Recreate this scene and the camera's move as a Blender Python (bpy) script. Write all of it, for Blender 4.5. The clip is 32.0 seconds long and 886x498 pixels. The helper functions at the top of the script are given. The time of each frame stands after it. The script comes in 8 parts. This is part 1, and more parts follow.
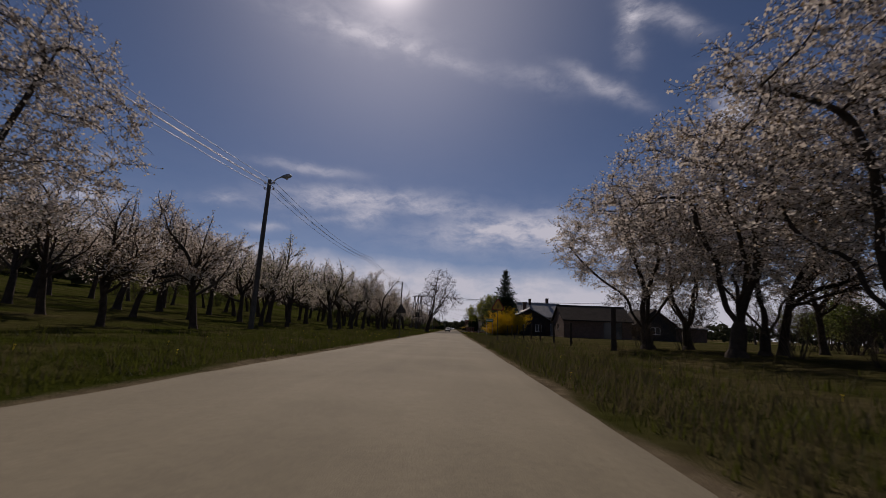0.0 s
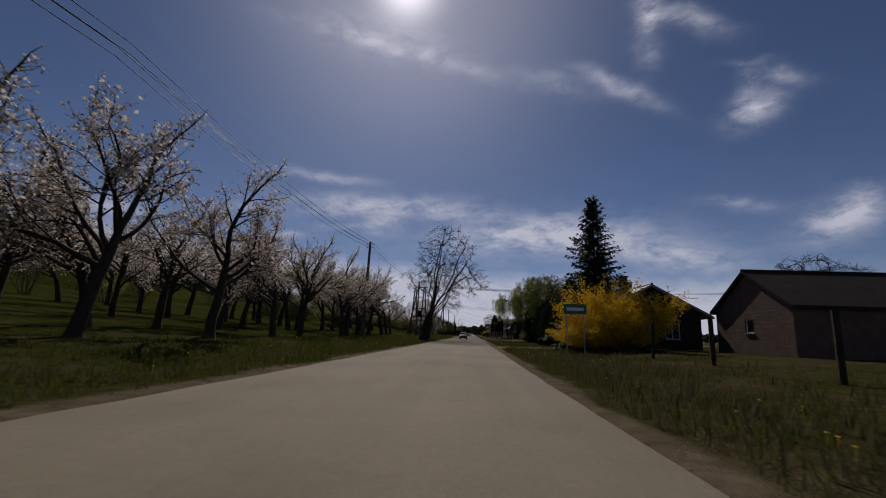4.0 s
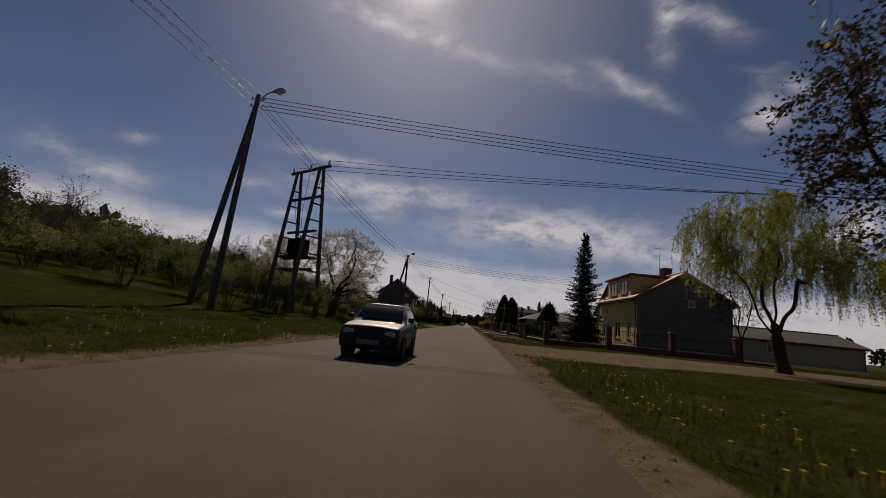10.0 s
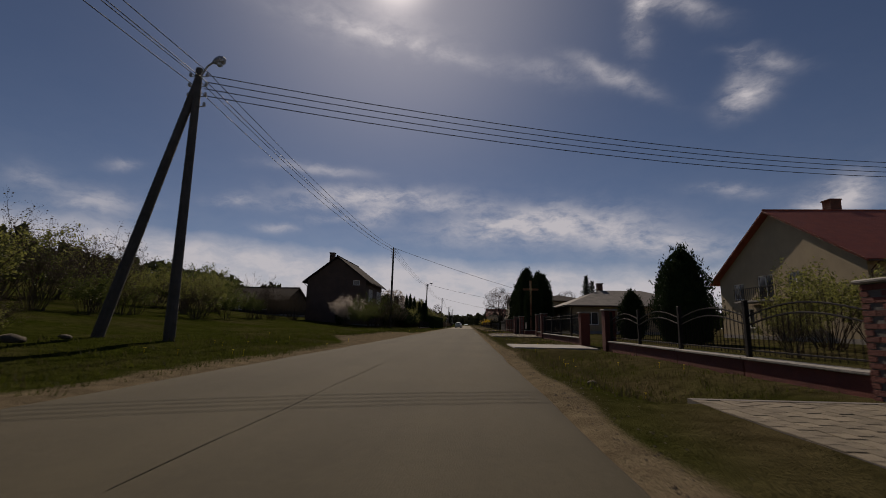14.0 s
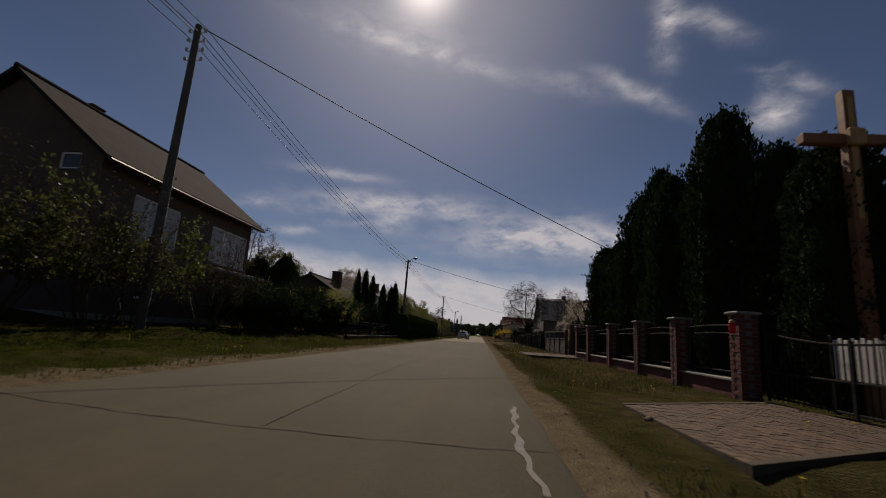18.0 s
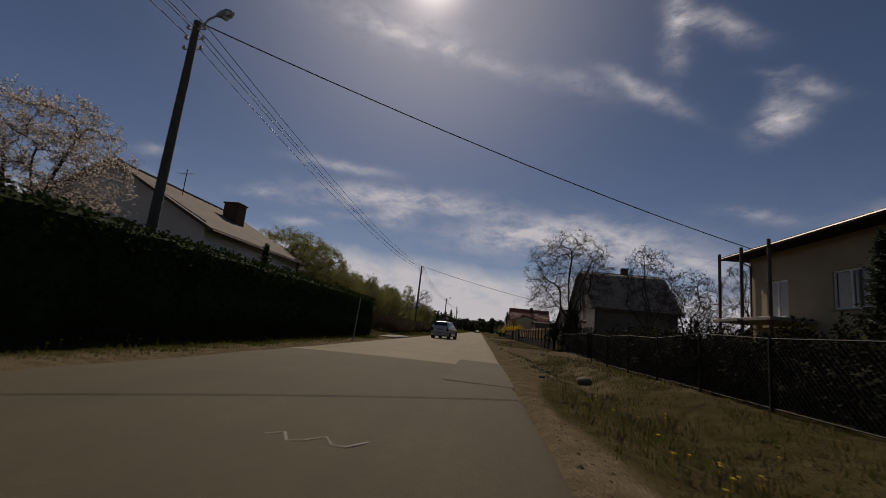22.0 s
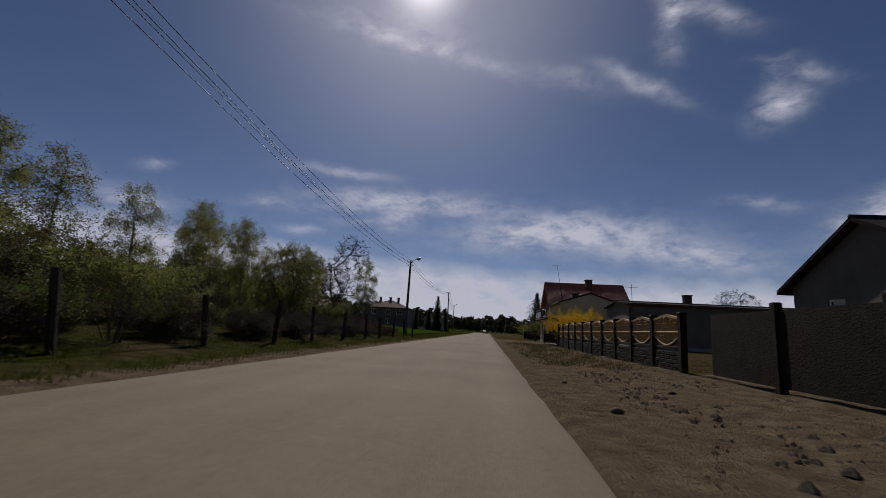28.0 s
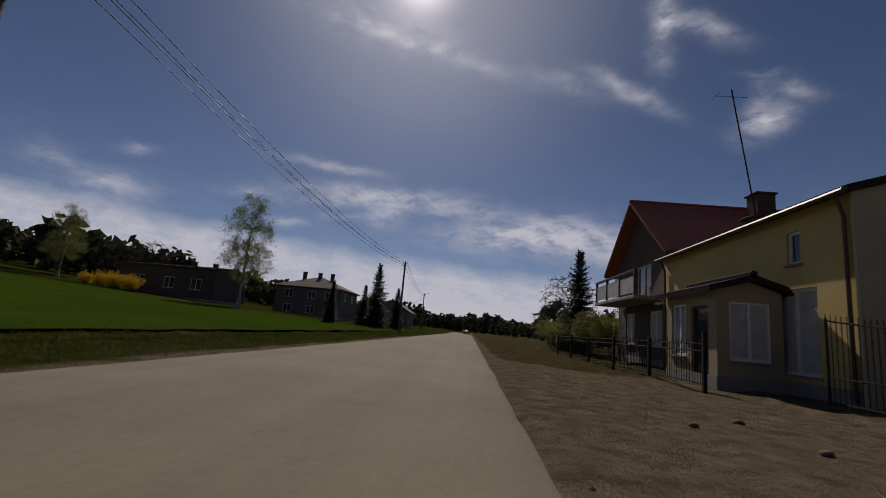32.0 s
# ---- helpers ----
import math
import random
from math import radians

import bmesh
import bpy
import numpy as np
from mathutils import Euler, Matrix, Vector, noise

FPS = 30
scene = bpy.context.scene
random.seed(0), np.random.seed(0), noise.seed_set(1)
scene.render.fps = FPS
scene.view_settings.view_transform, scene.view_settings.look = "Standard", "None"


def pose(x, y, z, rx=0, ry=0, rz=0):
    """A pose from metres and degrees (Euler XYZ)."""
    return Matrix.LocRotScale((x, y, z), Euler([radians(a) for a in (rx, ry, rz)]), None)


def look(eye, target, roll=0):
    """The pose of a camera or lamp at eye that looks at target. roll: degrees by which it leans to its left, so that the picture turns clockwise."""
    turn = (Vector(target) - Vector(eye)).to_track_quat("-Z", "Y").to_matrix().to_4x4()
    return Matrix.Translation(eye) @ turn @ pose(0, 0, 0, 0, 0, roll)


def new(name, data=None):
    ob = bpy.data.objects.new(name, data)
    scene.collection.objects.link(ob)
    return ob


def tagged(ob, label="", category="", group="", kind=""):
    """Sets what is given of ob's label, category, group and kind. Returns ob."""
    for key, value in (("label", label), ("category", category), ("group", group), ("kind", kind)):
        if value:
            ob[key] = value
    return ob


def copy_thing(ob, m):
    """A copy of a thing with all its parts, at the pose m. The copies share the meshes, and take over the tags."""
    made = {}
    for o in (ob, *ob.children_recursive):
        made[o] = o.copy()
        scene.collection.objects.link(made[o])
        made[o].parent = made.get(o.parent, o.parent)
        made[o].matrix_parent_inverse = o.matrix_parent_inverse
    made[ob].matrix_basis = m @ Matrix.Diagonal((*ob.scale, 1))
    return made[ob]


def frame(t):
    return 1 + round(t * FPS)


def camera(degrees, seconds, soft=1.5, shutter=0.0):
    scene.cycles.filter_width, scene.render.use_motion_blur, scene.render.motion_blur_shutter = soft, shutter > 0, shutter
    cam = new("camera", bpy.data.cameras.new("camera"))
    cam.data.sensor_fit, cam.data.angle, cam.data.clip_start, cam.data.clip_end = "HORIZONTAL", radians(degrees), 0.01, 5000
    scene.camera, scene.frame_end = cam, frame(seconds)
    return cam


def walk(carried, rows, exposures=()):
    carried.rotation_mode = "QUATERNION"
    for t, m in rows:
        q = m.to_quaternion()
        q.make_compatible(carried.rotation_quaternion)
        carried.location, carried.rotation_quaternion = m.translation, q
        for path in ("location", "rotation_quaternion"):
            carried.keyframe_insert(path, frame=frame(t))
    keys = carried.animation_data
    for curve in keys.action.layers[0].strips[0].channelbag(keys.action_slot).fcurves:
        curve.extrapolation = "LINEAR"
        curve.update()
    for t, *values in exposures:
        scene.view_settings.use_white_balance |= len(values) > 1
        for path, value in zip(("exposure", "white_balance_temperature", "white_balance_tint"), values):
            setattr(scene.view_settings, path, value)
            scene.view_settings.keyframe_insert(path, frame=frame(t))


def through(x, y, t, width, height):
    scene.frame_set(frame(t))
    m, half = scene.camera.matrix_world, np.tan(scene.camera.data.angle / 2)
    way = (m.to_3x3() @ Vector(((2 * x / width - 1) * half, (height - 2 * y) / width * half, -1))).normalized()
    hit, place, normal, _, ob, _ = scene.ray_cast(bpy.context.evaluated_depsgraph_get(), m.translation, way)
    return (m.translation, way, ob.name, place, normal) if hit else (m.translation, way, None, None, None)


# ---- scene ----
# seconds, then the camera's place and turn
PATH = [
    (0, (-0.383, 13.530, 0.861, 100.05, -2.29, 1.45)),
    (0.5, (-0.359, 18.711, 0.860, 100.18, -2.79, 3.00)),
    (1, (-0.350, 23.891, 0.860, 100.07, -3.53, 2.34)),
    (1.5, (-0.358, 29.072, 0.860, 100.43, -4.14, 3.88)),
    (2, (-0.380, 34.254, 0.862, 100.31, -3.90, 2.96)),
    (2.5, (-0.435, 39.434, 0.863, 100.59, -4.88, 4.63)),
    (3, (-0.487, 44.611, 0.857, 100.51, -2.15, 4.50)),
    (3.5, (-0.499, 49.781, 0.860, 100.90, -1.79, 3.97)),
    (5.5, (-0.445, 70.433, 0.860, 99.37, -2.21, 2.52)),
    (6, (-0.413, 75.592, 0.860, 99.48, -0.31, -0.02)),
    (6.5, (-0.366, 80.746, 0.860, 99.50, -1.81, 0.76)),
    (7, (-0.309, 85.902, 0.863, 99.69, -2.70, 2.09)),
    (7.5, (-0.262, 91.058, 0.860, 100.04, -1.47, -1.08)),
    (8, (-0.243, 96.214, 0.866, 99.16, -2.77, 0.21)),
    (8.5, (-0.243, 101.372, 0.860, 100.06, -4.45, 0.12)),
    (9, (-0.244, 106.534, 0.865, 99.23, -6.88, 1.04)),
    (9.5, (-0.231, 111.695, 0.860, 99.12, -5.17, 0.96)),
    (10, (-0.233, 116.848, 0.864, 99.24, -5.68, 3.19)),
    (10.5, (-0.266, 121.985, 0.861, 99.73, -4.44, 1.78)),
    (11, (-0.297, 127.114, 0.864, 99.20, -5.23, 2.04)),
    (11.5, (-0.322, 132.239, 0.859, 99.46, -2.75, 3.68)),
    (12, (-0.321, 137.366, 0.861, 99.58, -0.91, 3.32)),
    (12.5, (-0.273, 142.483, 0.860, 99.47, -3.16, 2.16)),
    (13, (-0.205, 147.585, 0.853, 99.67, -3.70, 1.88)),
    (13.5, (-0.103, 152.672, 0.860, 99.72, -1.85, 3.44)),
    (14, (-0.028, 157.747, 0.861, 99.54, -0.93, 3.20)),
    (14.5, (-0.002, 162.821, 0.860, 99.04, -4.89, 2.52)),
    (16.5, (0.017, 183.105, 0.855, 99.93, -3.84, 2.17)),
    (17, (0.095, 188.164, 0.860, 100.24, -3.93, 2.89)),
    (17.5, (0.185, 193.197, 0.860, 100.36, -3.03, 3.65)),
    (18, (0.270, 198.204, 0.855, 100.59, -3.89, 4.69)),
    (18.5, (0.303, 203.199, 0.862, 100.44, -5.28, 3.34)),
    (19, (0.284, 208.187, 0.860, 99.98, -5.82, 4.07)),
    (19.5, (0.279, 213.167, 0.856, 99.92, -4.62, 3.84)),
    (20, (0.264, 218.149, 0.859, 100.39, -4.11, 5.12)),
    (20.5, (0.268, 223.129, 0.861, 100.00, -5.11, 3.95)),
    (21, (0.283, 228.109, 0.858, 100.09, -3.05, 2.49)),
    (21.5, (0.304, 233.086, 0.859, 100.24, -4.64, 2.85)),
    (22, (0.311, 238.065, 0.860, 100.00, -5.50, 4.66)),
    (22.5, (0.294, 243.051, 0.860, 99.83, -6.17, 5.08)),
    (23, (0.275, 248.045, 0.856, 99.99, -4.43, 3.83)),
    (23.5, (0.313, 253.043, 0.858, 100.41, -3.29, 2.97)),
    (24, (0.379, 258.049, 0.861, 100.80, -4.97, 4.37)),
    (24.5, (0.431, 263.063, 0.860, 100.81, -5.26, 4.94)),
    (25, (0.468, 268.086, 0.859, 100.28, -4.82, 3.96)),
    (25.5, (0.484, 273.116, 0.860, 100.57, -4.05, 2.60)),
    (26, (0.467, 278.151, 0.858, 100.54, -4.10, 4.54)),
    (26.5, (0.418, 283.189, 0.861, 100.77, -4.15, 5.20)),
    (28.5, (0.144, 303.367, 0.857, 100.00, -2.92, 5.60)),
    (29, (0.146, 308.418, 0.863, 100.18, -4.96, 4.62)),
    (29.5, (0.156, 313.471, 0.860, 100.22, -5.79, 3.86)),
    (30, (0.178, 318.522, 0.858, 100.31, -4.36, 3.63)),
    (30.5, (0.204, 323.564, 0.861, 100.57, -1.77, 3.52)),
    (31, (0.237, 328.595, 0.858, 100.28, -4.01, 4.78)),
    (31.5, (0.277, 333.612, 0.859, 100.62, -2.98, 4.75)),
    (32, (0.351, 338.627, 0.857, 100.13, -5.09, 3.35)),
]
cam = camera(89.4, 32.0, soft=0.85, shutter=0.12)
walk(cam, [(t, pose(*p)) for t, p in PATH], [(0.0, -0.05, 6900, 22), (2.0, -0.08, 6650, 19), (3.5, -0.08, 6500, 19), (6.5, -0.04, 6850, 20), (9.0, -0.07, 7600, 20), (13.0, -0.06, 7400, 18), (21.5, -0.06, 7500, 18), (25.0, -0.05, 6900, 18), (28.5, -0.09, 6550, 18), (32.0, -0.07, 6850, 18)])

# ---- light ----
SUN_AZ, SUN_EL = -10.7, 41.0
sun_dir = Vector((math.sin(radians(SUN_AZ)) * math.cos(radians(SUN_EL)), math.cos(radians(SUN_AZ)) * math.cos(radians(SUN_EL)), math.sin(radians(SUN_EL))))
sun_data = bpy.data.lights.new("sun", "SUN")
sun_data.energy, sun_data.angle, sun_data.color = 3.0, radians(0.53), (1.0, 0.93, 0.82)
sun = new("sun", sun_data)
sun.matrix_world = look(sun_dir * 200, (0, 0, 0))


def link(nt, a, b):
    nt.links.new(a, b)


def math_node(nt, op, a, b=None, c=None, clamp=False):
    n = nt.nodes.new("ShaderNodeMath")
    n.operation, n.use_clamp = op, clamp
    for i, v in enumerate((a, b, c)):
        if v is None:
            continue
        if isinstance(v, (int, float)):
            n.inputs[i].default_value = v
        else:
            link(nt, v, n.inputs[i])
    return n.outputs[0]


def dot_node(nt, a, vec):
    n = nt.nodes.new("ShaderNodeVectorMath")
    n.operation = "DOT_PRODUCT"
    link(nt, a, n.inputs[0])
    n.inputs[1].default_value = vec
    return n.outputs["Value"]


def sky_world():
    w = bpy.data.worlds.new("sky")
    scene.world = w
    w.use_nodes = True
    nt = w.node_tree
    nt.nodes.clear()
    out = nt.nodes.new("ShaderNodeOutputWorld")
    sky = nt.nodes.new("ShaderNodeTexSky")
    sky.sky_type, sky.sun_disc = "NISHITA", False
    sky.sun_elevation, sky.sun_rotation = radians(SUN_EL), radians(SUN_AZ)
    sky.altitude, sky.air_density, sky.dust_density, sky.ozone_density = 300, 0.7, 0.1, 5.0
    back = nt.nodes.new("ShaderNodeBackground")
    back.inputs["Strength"].default_value = 0.041
    link(nt, sky.outputs[0], back.inputs["Color"])
    co = nt.nodes.new("ShaderNodeTexCoord").outputs["Generated"]
    # wind-drawn warp of the sky direction, for ragged cloud edges
    warp = nt.nodes.new("ShaderNodeTexNoise")
    warp.inputs["Scale"].default_value, warp.inputs["Detail"].default_value = 18.0, 8.0
    link(nt, co, warp.inputs["Vector"])
    sub = nt.nodes.new("ShaderNodeVectorMath")
    sub.operation = "SUBTRACT"
    link(nt, warp.outputs["Color"], sub.inputs[0])
    sub.inputs[1].default_value = (0.5, 0.5, 0.5)
    sc = nt.nodes.new("ShaderNodeVectorMath")
    sc.operation = "SCALE"
    link(nt, sub.outputs[0], sc.inputs[0])
    sc.inputs["Scale"].default_value = 0.03
    add = nt.nodes.new("ShaderNodeVectorMath")
    add.operation = "ADD"
    link(nt, co, add.inputs[0])
    link(nt, sc.outputs[0], add.inputs[1])
    d = add.outputs[0]
    wisp = nt.nodes.new("ShaderNodeTexNoise")
    wisp.inputs["Scale"].default_value, wisp.inputs["Detail"].default_value, wisp.inputs["Roughness"].default_value = 1.0, 8.0, 0.62
    mp = nt.nodes.new("ShaderNodeMapping")
    mp.inputs["Scale"].default_value = (15, 15, 36)
    mp.inputs["Rotation"].default_value = (0.1, 0.12, 0)
    link(nt, d, mp.inputs["Vector"])
    link(nt, mp.outputs[0], wisp.inputs["Vector"])
    grain = math_node(nt, "MULTIPLY_ADD", wisp.outputs["Fac"], 4.2, -1.55, clamp=True)
    total = None
    # each bank of cirrus: azimuth, elevation, half width, half height, tilt (degrees), weight
    banks = ((22.4, 35.3, 1.1, 3.2, -4, 0.9), (26.6, 34.6, 3.4, 0.9, -32, 0.6), (32.6, 24.3, 2.0, 1.25, 24, 1.0), (32.0, 26.3, 0.9, 1.7, -13, 0.4), (34.8, 27.0, 2.4, 0.6, -27, 0.45), (32.6, 28.7, 1.8, 0.5, -16, 0.25),
             (-8.5, 33.9, 9.5, 0.7, -11, 0.45), (-13.4, 35.2, 7.8, 2.1, -6, 0.35), (18.6, 29.2, 4.4, 0.8, -32, 0.6), (10.5, 30.7, 4.4, 0.9, -18, 0.3), (-19.5, 18.7, 5.1, 0.6, 0, 0.5), (-11.9, 15.9, 8.6, 1.1, 2, 0.95),
             (-12.0, 13.6, 2.1, 1.1, 6, 0.8), (-19.0, 14.4, 3.8, 0.6, 8, 0.5), (-17.4, 12.8, 3.1, 0.5, 7, 0.4), (-1.4, 15.0, 5.0, 0.7, -2, 0.4), (-28.6, 13.7, 2.6, 0.6, 2, 0.5), (-23.9, 11.2, 2.1, 0.5, 4, 0.5),
             (5.8, 12.4, 8.5, 1.8, 3, 0.95), (15.8, 11.6, 9.0, 2.2, -9, 0.7), (24.3, 9.3, 5.8, 1.3, -10, 0.5), (30.4, 14.7, 3.0, 0.6, -12, 0.45), (38.5, 12.2, 2.9, 1.5, 18, 0.95), (40.2, 13.4, 1.3, 1.2, 44, 0.5),
             (-40.2, 15.9, 1.4, 0.5, 16, 0.4), (-42.0, 11.6, 3.2, 1.2, 4, 0.6), (-47.0, 13.0, 2.0, 1.0, 0, 0.3))
    for az, el, hw, hh, tilt, weight in banks:
        a, e = radians(az), radians(el)
        f = Vector((math.sin(a) * math.cos(e), math.cos(a) * math.cos(e), math.sin(e)))
        r = f.cross(Vector((0, 0, 1))).normalized()
        u = r.cross(f)
        c, s = math.cos(radians(tilt)), math.sin(radians(tilt))
        r, u = r * c + u * s, u * c - r * s
        x = math_node(nt, "DIVIDE", dot_node(nt, d, r), math.sin(radians(hw)))
        y = math_node(nt, "DIVIDE", dot_node(nt, d, u), math.sin(radians(hh)))
        q = math_node(nt, "ADD", math_node(nt, "MULTIPLY", x, x), math_node(nt, "MULTIPLY", y, y))
        front = math_node(nt, "GREATER_THAN", dot_node(nt, d, f), 0.2)
        m = math_node(nt, "MULTIPLY", math_node(nt, "EXPONENT", math_node(nt, "MULTIPLY", q, -0.9)), math_node(nt, "MULTIPLY", front, weight))
        total = m if total is None else math_node(nt, "ADD", total, m)
    # the milky band low over the land, all the way round
    z = dot_node(nt, d, (0, 0, 1))
    rim = math_node(nt, "ADD", z, math_node(nt, "MULTIPLY", dot_node(nt, d, (1, 0, 0)), 0.055))
    edge = math_node(nt, "MULTIPLY_ADD", math_node(nt, "SUBTRACT", 0.146, rim), 24.0, 0.0, clamp=True)
    broad = math_node(nt, "EXPONENT", math_node(nt, "MULTIPLY", math_node(nt, "ABSOLUTE", math_node(nt, "SUBTRACT", z, 0.05)), -9.0))
    veil = math_node(nt, "ADD", math_node(nt, "MULTIPLY", edge, 0.92), math_node(nt, "MULTIPLY", broad, 0.3))
    clouds = math_node(nt, "ADD", math_node(nt, "MULTIPLY", total, math_node(nt, "MULTIPLY_ADD", grain, 0.75, 0.25)), math_node(nt, "MULTIPLY", veil, math_node(nt, "MULTIPLY_ADD", grain, 0.35, 0.65)), clamp=True)
    clouds = math_node(nt, "MULTIPLY", clouds, 0.9)
    # the bright aureole round the sun in thin high cloud
    sd = dot_node(nt, co, sun_dir)
    halo = math_node(nt, "ADD", math_node(nt, "MULTIPLY", math_node(nt, "POWER", math_node(nt, "MAXIMUM", sd, 0.0), 700.0), 0.9), math_node(nt, "MULTIPLY", math_node(nt, "POWER", math_node(nt, "MAXIMUM", sd, 0.0), 22.0), 0.215))
    glow = nt.nodes.new("ShaderNodeBackground")
    glow.inputs["Color"].default_value = (1, 0.97, 0.93, 1)
    link(nt, halo, glow.inputs["Strength"])
    white = nt.nodes.new("ShaderNodeBackground")
    white.inputs["Color"].default_value, white.inputs["Strength"].default_value = (0.84, 0.89, 1.0, 1), 0.58
    mix = nt.nodes.new("ShaderNodeMixShader")
    link(nt, clouds, mix.inputs[0])
    link(nt, back.outputs[0], mix.inputs[1])
    link(nt, white.outputs[0], mix.inputs[2])
    both = nt.nodes.new("ShaderNodeAddShader")
    link(nt, mix.outputs[0], both.inputs[0])
    link(nt, glow.outputs[0], both.inputs[1])
    link(nt, both.outputs[0], out.inputs[0])


sky_world()


# ---- materials ----
def mat(name, a, b, scale=4.0, rough=0.8, bump=0.15, fine=40.0, metal=0.0, rand=0.0, spec=0.35, world=True, through=0.0, stripes=None, coat=0.0, drag=0.0):
    """A surface that varies between the colours a and b at two scales, with fine relief. through: light let through, as in leaves."""
    m = bpy.data.materials.new(name)
    m.use_nodes = True
    nt = m.node_tree
    p = nt.nodes["Principled BSDF"]
    if world:
        co = nt.nodes.new("ShaderNodeNewGeometry").outputs["Position"]
    else:
        co = nt.nodes.new("ShaderNodeTexCoord").outputs["Object"]
    big = nt.nodes.new("ShaderNodeTexNoise")
    big.inputs["Scale"].default_value, big.inputs["Detail"].default_value, big.inputs["Roughness"].default_value = scale, 5, 0.6
    small = nt.nodes.new("ShaderNodeTexNoise")
    small.inputs["Scale"].default_value, small.inputs["Detail"].default_value = fine, 3
    link(nt, co, big.inputs["Vector"])
    link(nt, co, small.inputs["Vector"])
    f = math_node(nt, "MULTIPLY_ADD", big.outputs["Fac"], 2.0, -0.65)
    f = math_node(nt, "ADD", f, math_node(nt, "MULTIPLY_ADD", small.outputs["Fac"], 0.9, -0.3), clamp=True)
    ramp = nt.nodes.new("ShaderNodeMix")
    ramp.data_type = "RGBA"
    ramp.inputs[6].default_value, ramp.inputs[7].default_value = (*a, 1), (*b, 1)
    link(nt, f, ramp.inputs[0])
    col = ramp.outputs[2]
    if rand:
        hsv = nt.nodes.new("ShaderNodeHueSaturation")
        info = nt.nodes.new("ShaderNodeObjectInfo")
        link(nt, math_node(nt, "MULTIPLY_ADD", info.outputs["Random"], rand, 1 - rand / 2), hsv.inputs["Value"])
        link(nt, col, hsv.inputs["Color"])
        col = hsv.outputs[0]
    if drag:
        # wheel tracks, patched lanes and drips drawn out along the road, and fine grit
        mp = nt.nodes.new("ShaderNodeMapping")
        mp.inputs["Scale"].default_value = (1.5, 0.045, 1.0)
        link(nt, co, mp.inputs["Vector"])
        lane = nt.nodes.new("ShaderNodeTexNoise")
        lane.inputs["Scale"].default_value, lane.inputs["Detail"].default_value = 1.0, 6
        link(nt, mp.outputs[0], lane.inputs["Vector"])
        grit = nt.nodes.new("ShaderNodeTexNoise")
        grit.inputs["Scale"].default_value, grit.inputs["Detail"].default_value = 160, 2
        link(nt, co, grit.inputs["Vector"])
        hsv2 = nt.nodes.new("ShaderNodeHueSaturation")
        mottle = nt.nodes.new("ShaderNodeTexNoise")
        mottle.inputs["Scale"].default_value, mottle.inputs["Detail"].default_value, mottle.inputs["Roughness"].default_value = 13.0, 7, 0.8
        link(nt, co, mottle.inputs["Vector"])
        v = math_node(nt, "MULTIPLY_ADD", lane.outputs["Fac"], drag * 0.5, 1 - drag * 0.25)
        v = math_node(nt, "MULTIPLY", v, math_node(nt, "MULTIPLY_ADD", grit.outputs["Fac"], 1.0, 0.5))
        v = math_node(nt, "MULTIPLY", v, math_node(nt, "MULTIPLY_ADD", mottle.outputs["Fac"], 0.7, 0.65))
        link(nt, v, hsv2.inputs["Value"])
        link(nt, col, hsv2.inputs["Color"])
        col = hsv2.outputs[0]
    link(nt, col, p.inputs["Base Color"])
    p.inputs["Roughness"].default_value, p.inputs["Metallic"].default_value = rough, metal
    p.inputs["Specular IOR Level"].default_value = spec
    p.inputs["Coat Weight"].default_value = coat
    p.inputs["Coat Roughness"].default_value = 0.05
    h = small.outputs["Fac"]
    if stripes:
        axis, step, depth = stripes
        sep = nt.nodes.new("ShaderNodeSeparateXYZ")
        link(nt, co, sep.inputs[0])
        saw = math_node(nt, "FRACT", math_node(nt, "DIVIDE", sep.outputs[axis], step))
        h = math_node(nt, "ADD", math_node(nt, "MULTIPLY", saw, depth), h)
    if bump:
        bn = nt.nodes.new("ShaderNodeBump")
        bn.inputs["Strength"].default_value, bn.inputs["Distance"].default_value = bump, 0.03
        link(nt, h, bn.inputs["Height"])
        link(nt, bn.outputs[0], p.inputs["Normal"])
    if through:
        tr = nt.nodes.new("ShaderNodeBsdfTranslucent")
        link(nt, col, tr.inputs["Color"])
        mix = nt.nodes.new("ShaderNodeMixShader")
        mix.inputs[0].default_value = through
        link(nt, p.outputs[0], mix.inputs[1])
        link(nt, tr.outputs[0], mix.inputs[2])
        link(nt, mix.outputs[0], nt.nodes["Material Output"].inputs["Surface"])
    return m


M_ASPHALT = mat("asphalt", (0.134, 0.117, 0.078), (0.190, 0.167, 0.115), 0.35, 0.9, 0.35, 90, spec=0.24, drag=0.9)
M_ASPHALT_OLD = mat("old_asphalt", (0.046, 0.039, 0.021), (0.066, 0.056, 0.032), 0.35, 0.9, 0.35, 90, spec=0.24, drag=1.1)
M_PATCH = mat("patch_asphalt", (0.052, 0.045, 0.029), (0.078, 0.067, 0.045), 0.8, 0.9, 0.35, 90, spec=0.22)
M_SEAL = mat("road_paint_rest", (0.20, 0.19, 0.175), (0.11, 0.10, 0.09), 8, 0.8, 0.3, 60)
M_TAR = mat("tar_seam", (0.040, 0.034, 0.019), (0.062, 0.053, 0.030), 6, 0.9, 0.3, 60, spec=0.24)
M_BARK = mat("bark", (0.035, 0.028, 0.022), (0.075, 0.06, 0.048), 6, 0.95, 0.8, 45, world=False, spec=0.1)
M_BARK_PALE = mat("birch_bark", (0.4, 0.38, 0.35), (0.12, 0.1, 0.09), 5, 0.9, 0.4, 30, world=False)
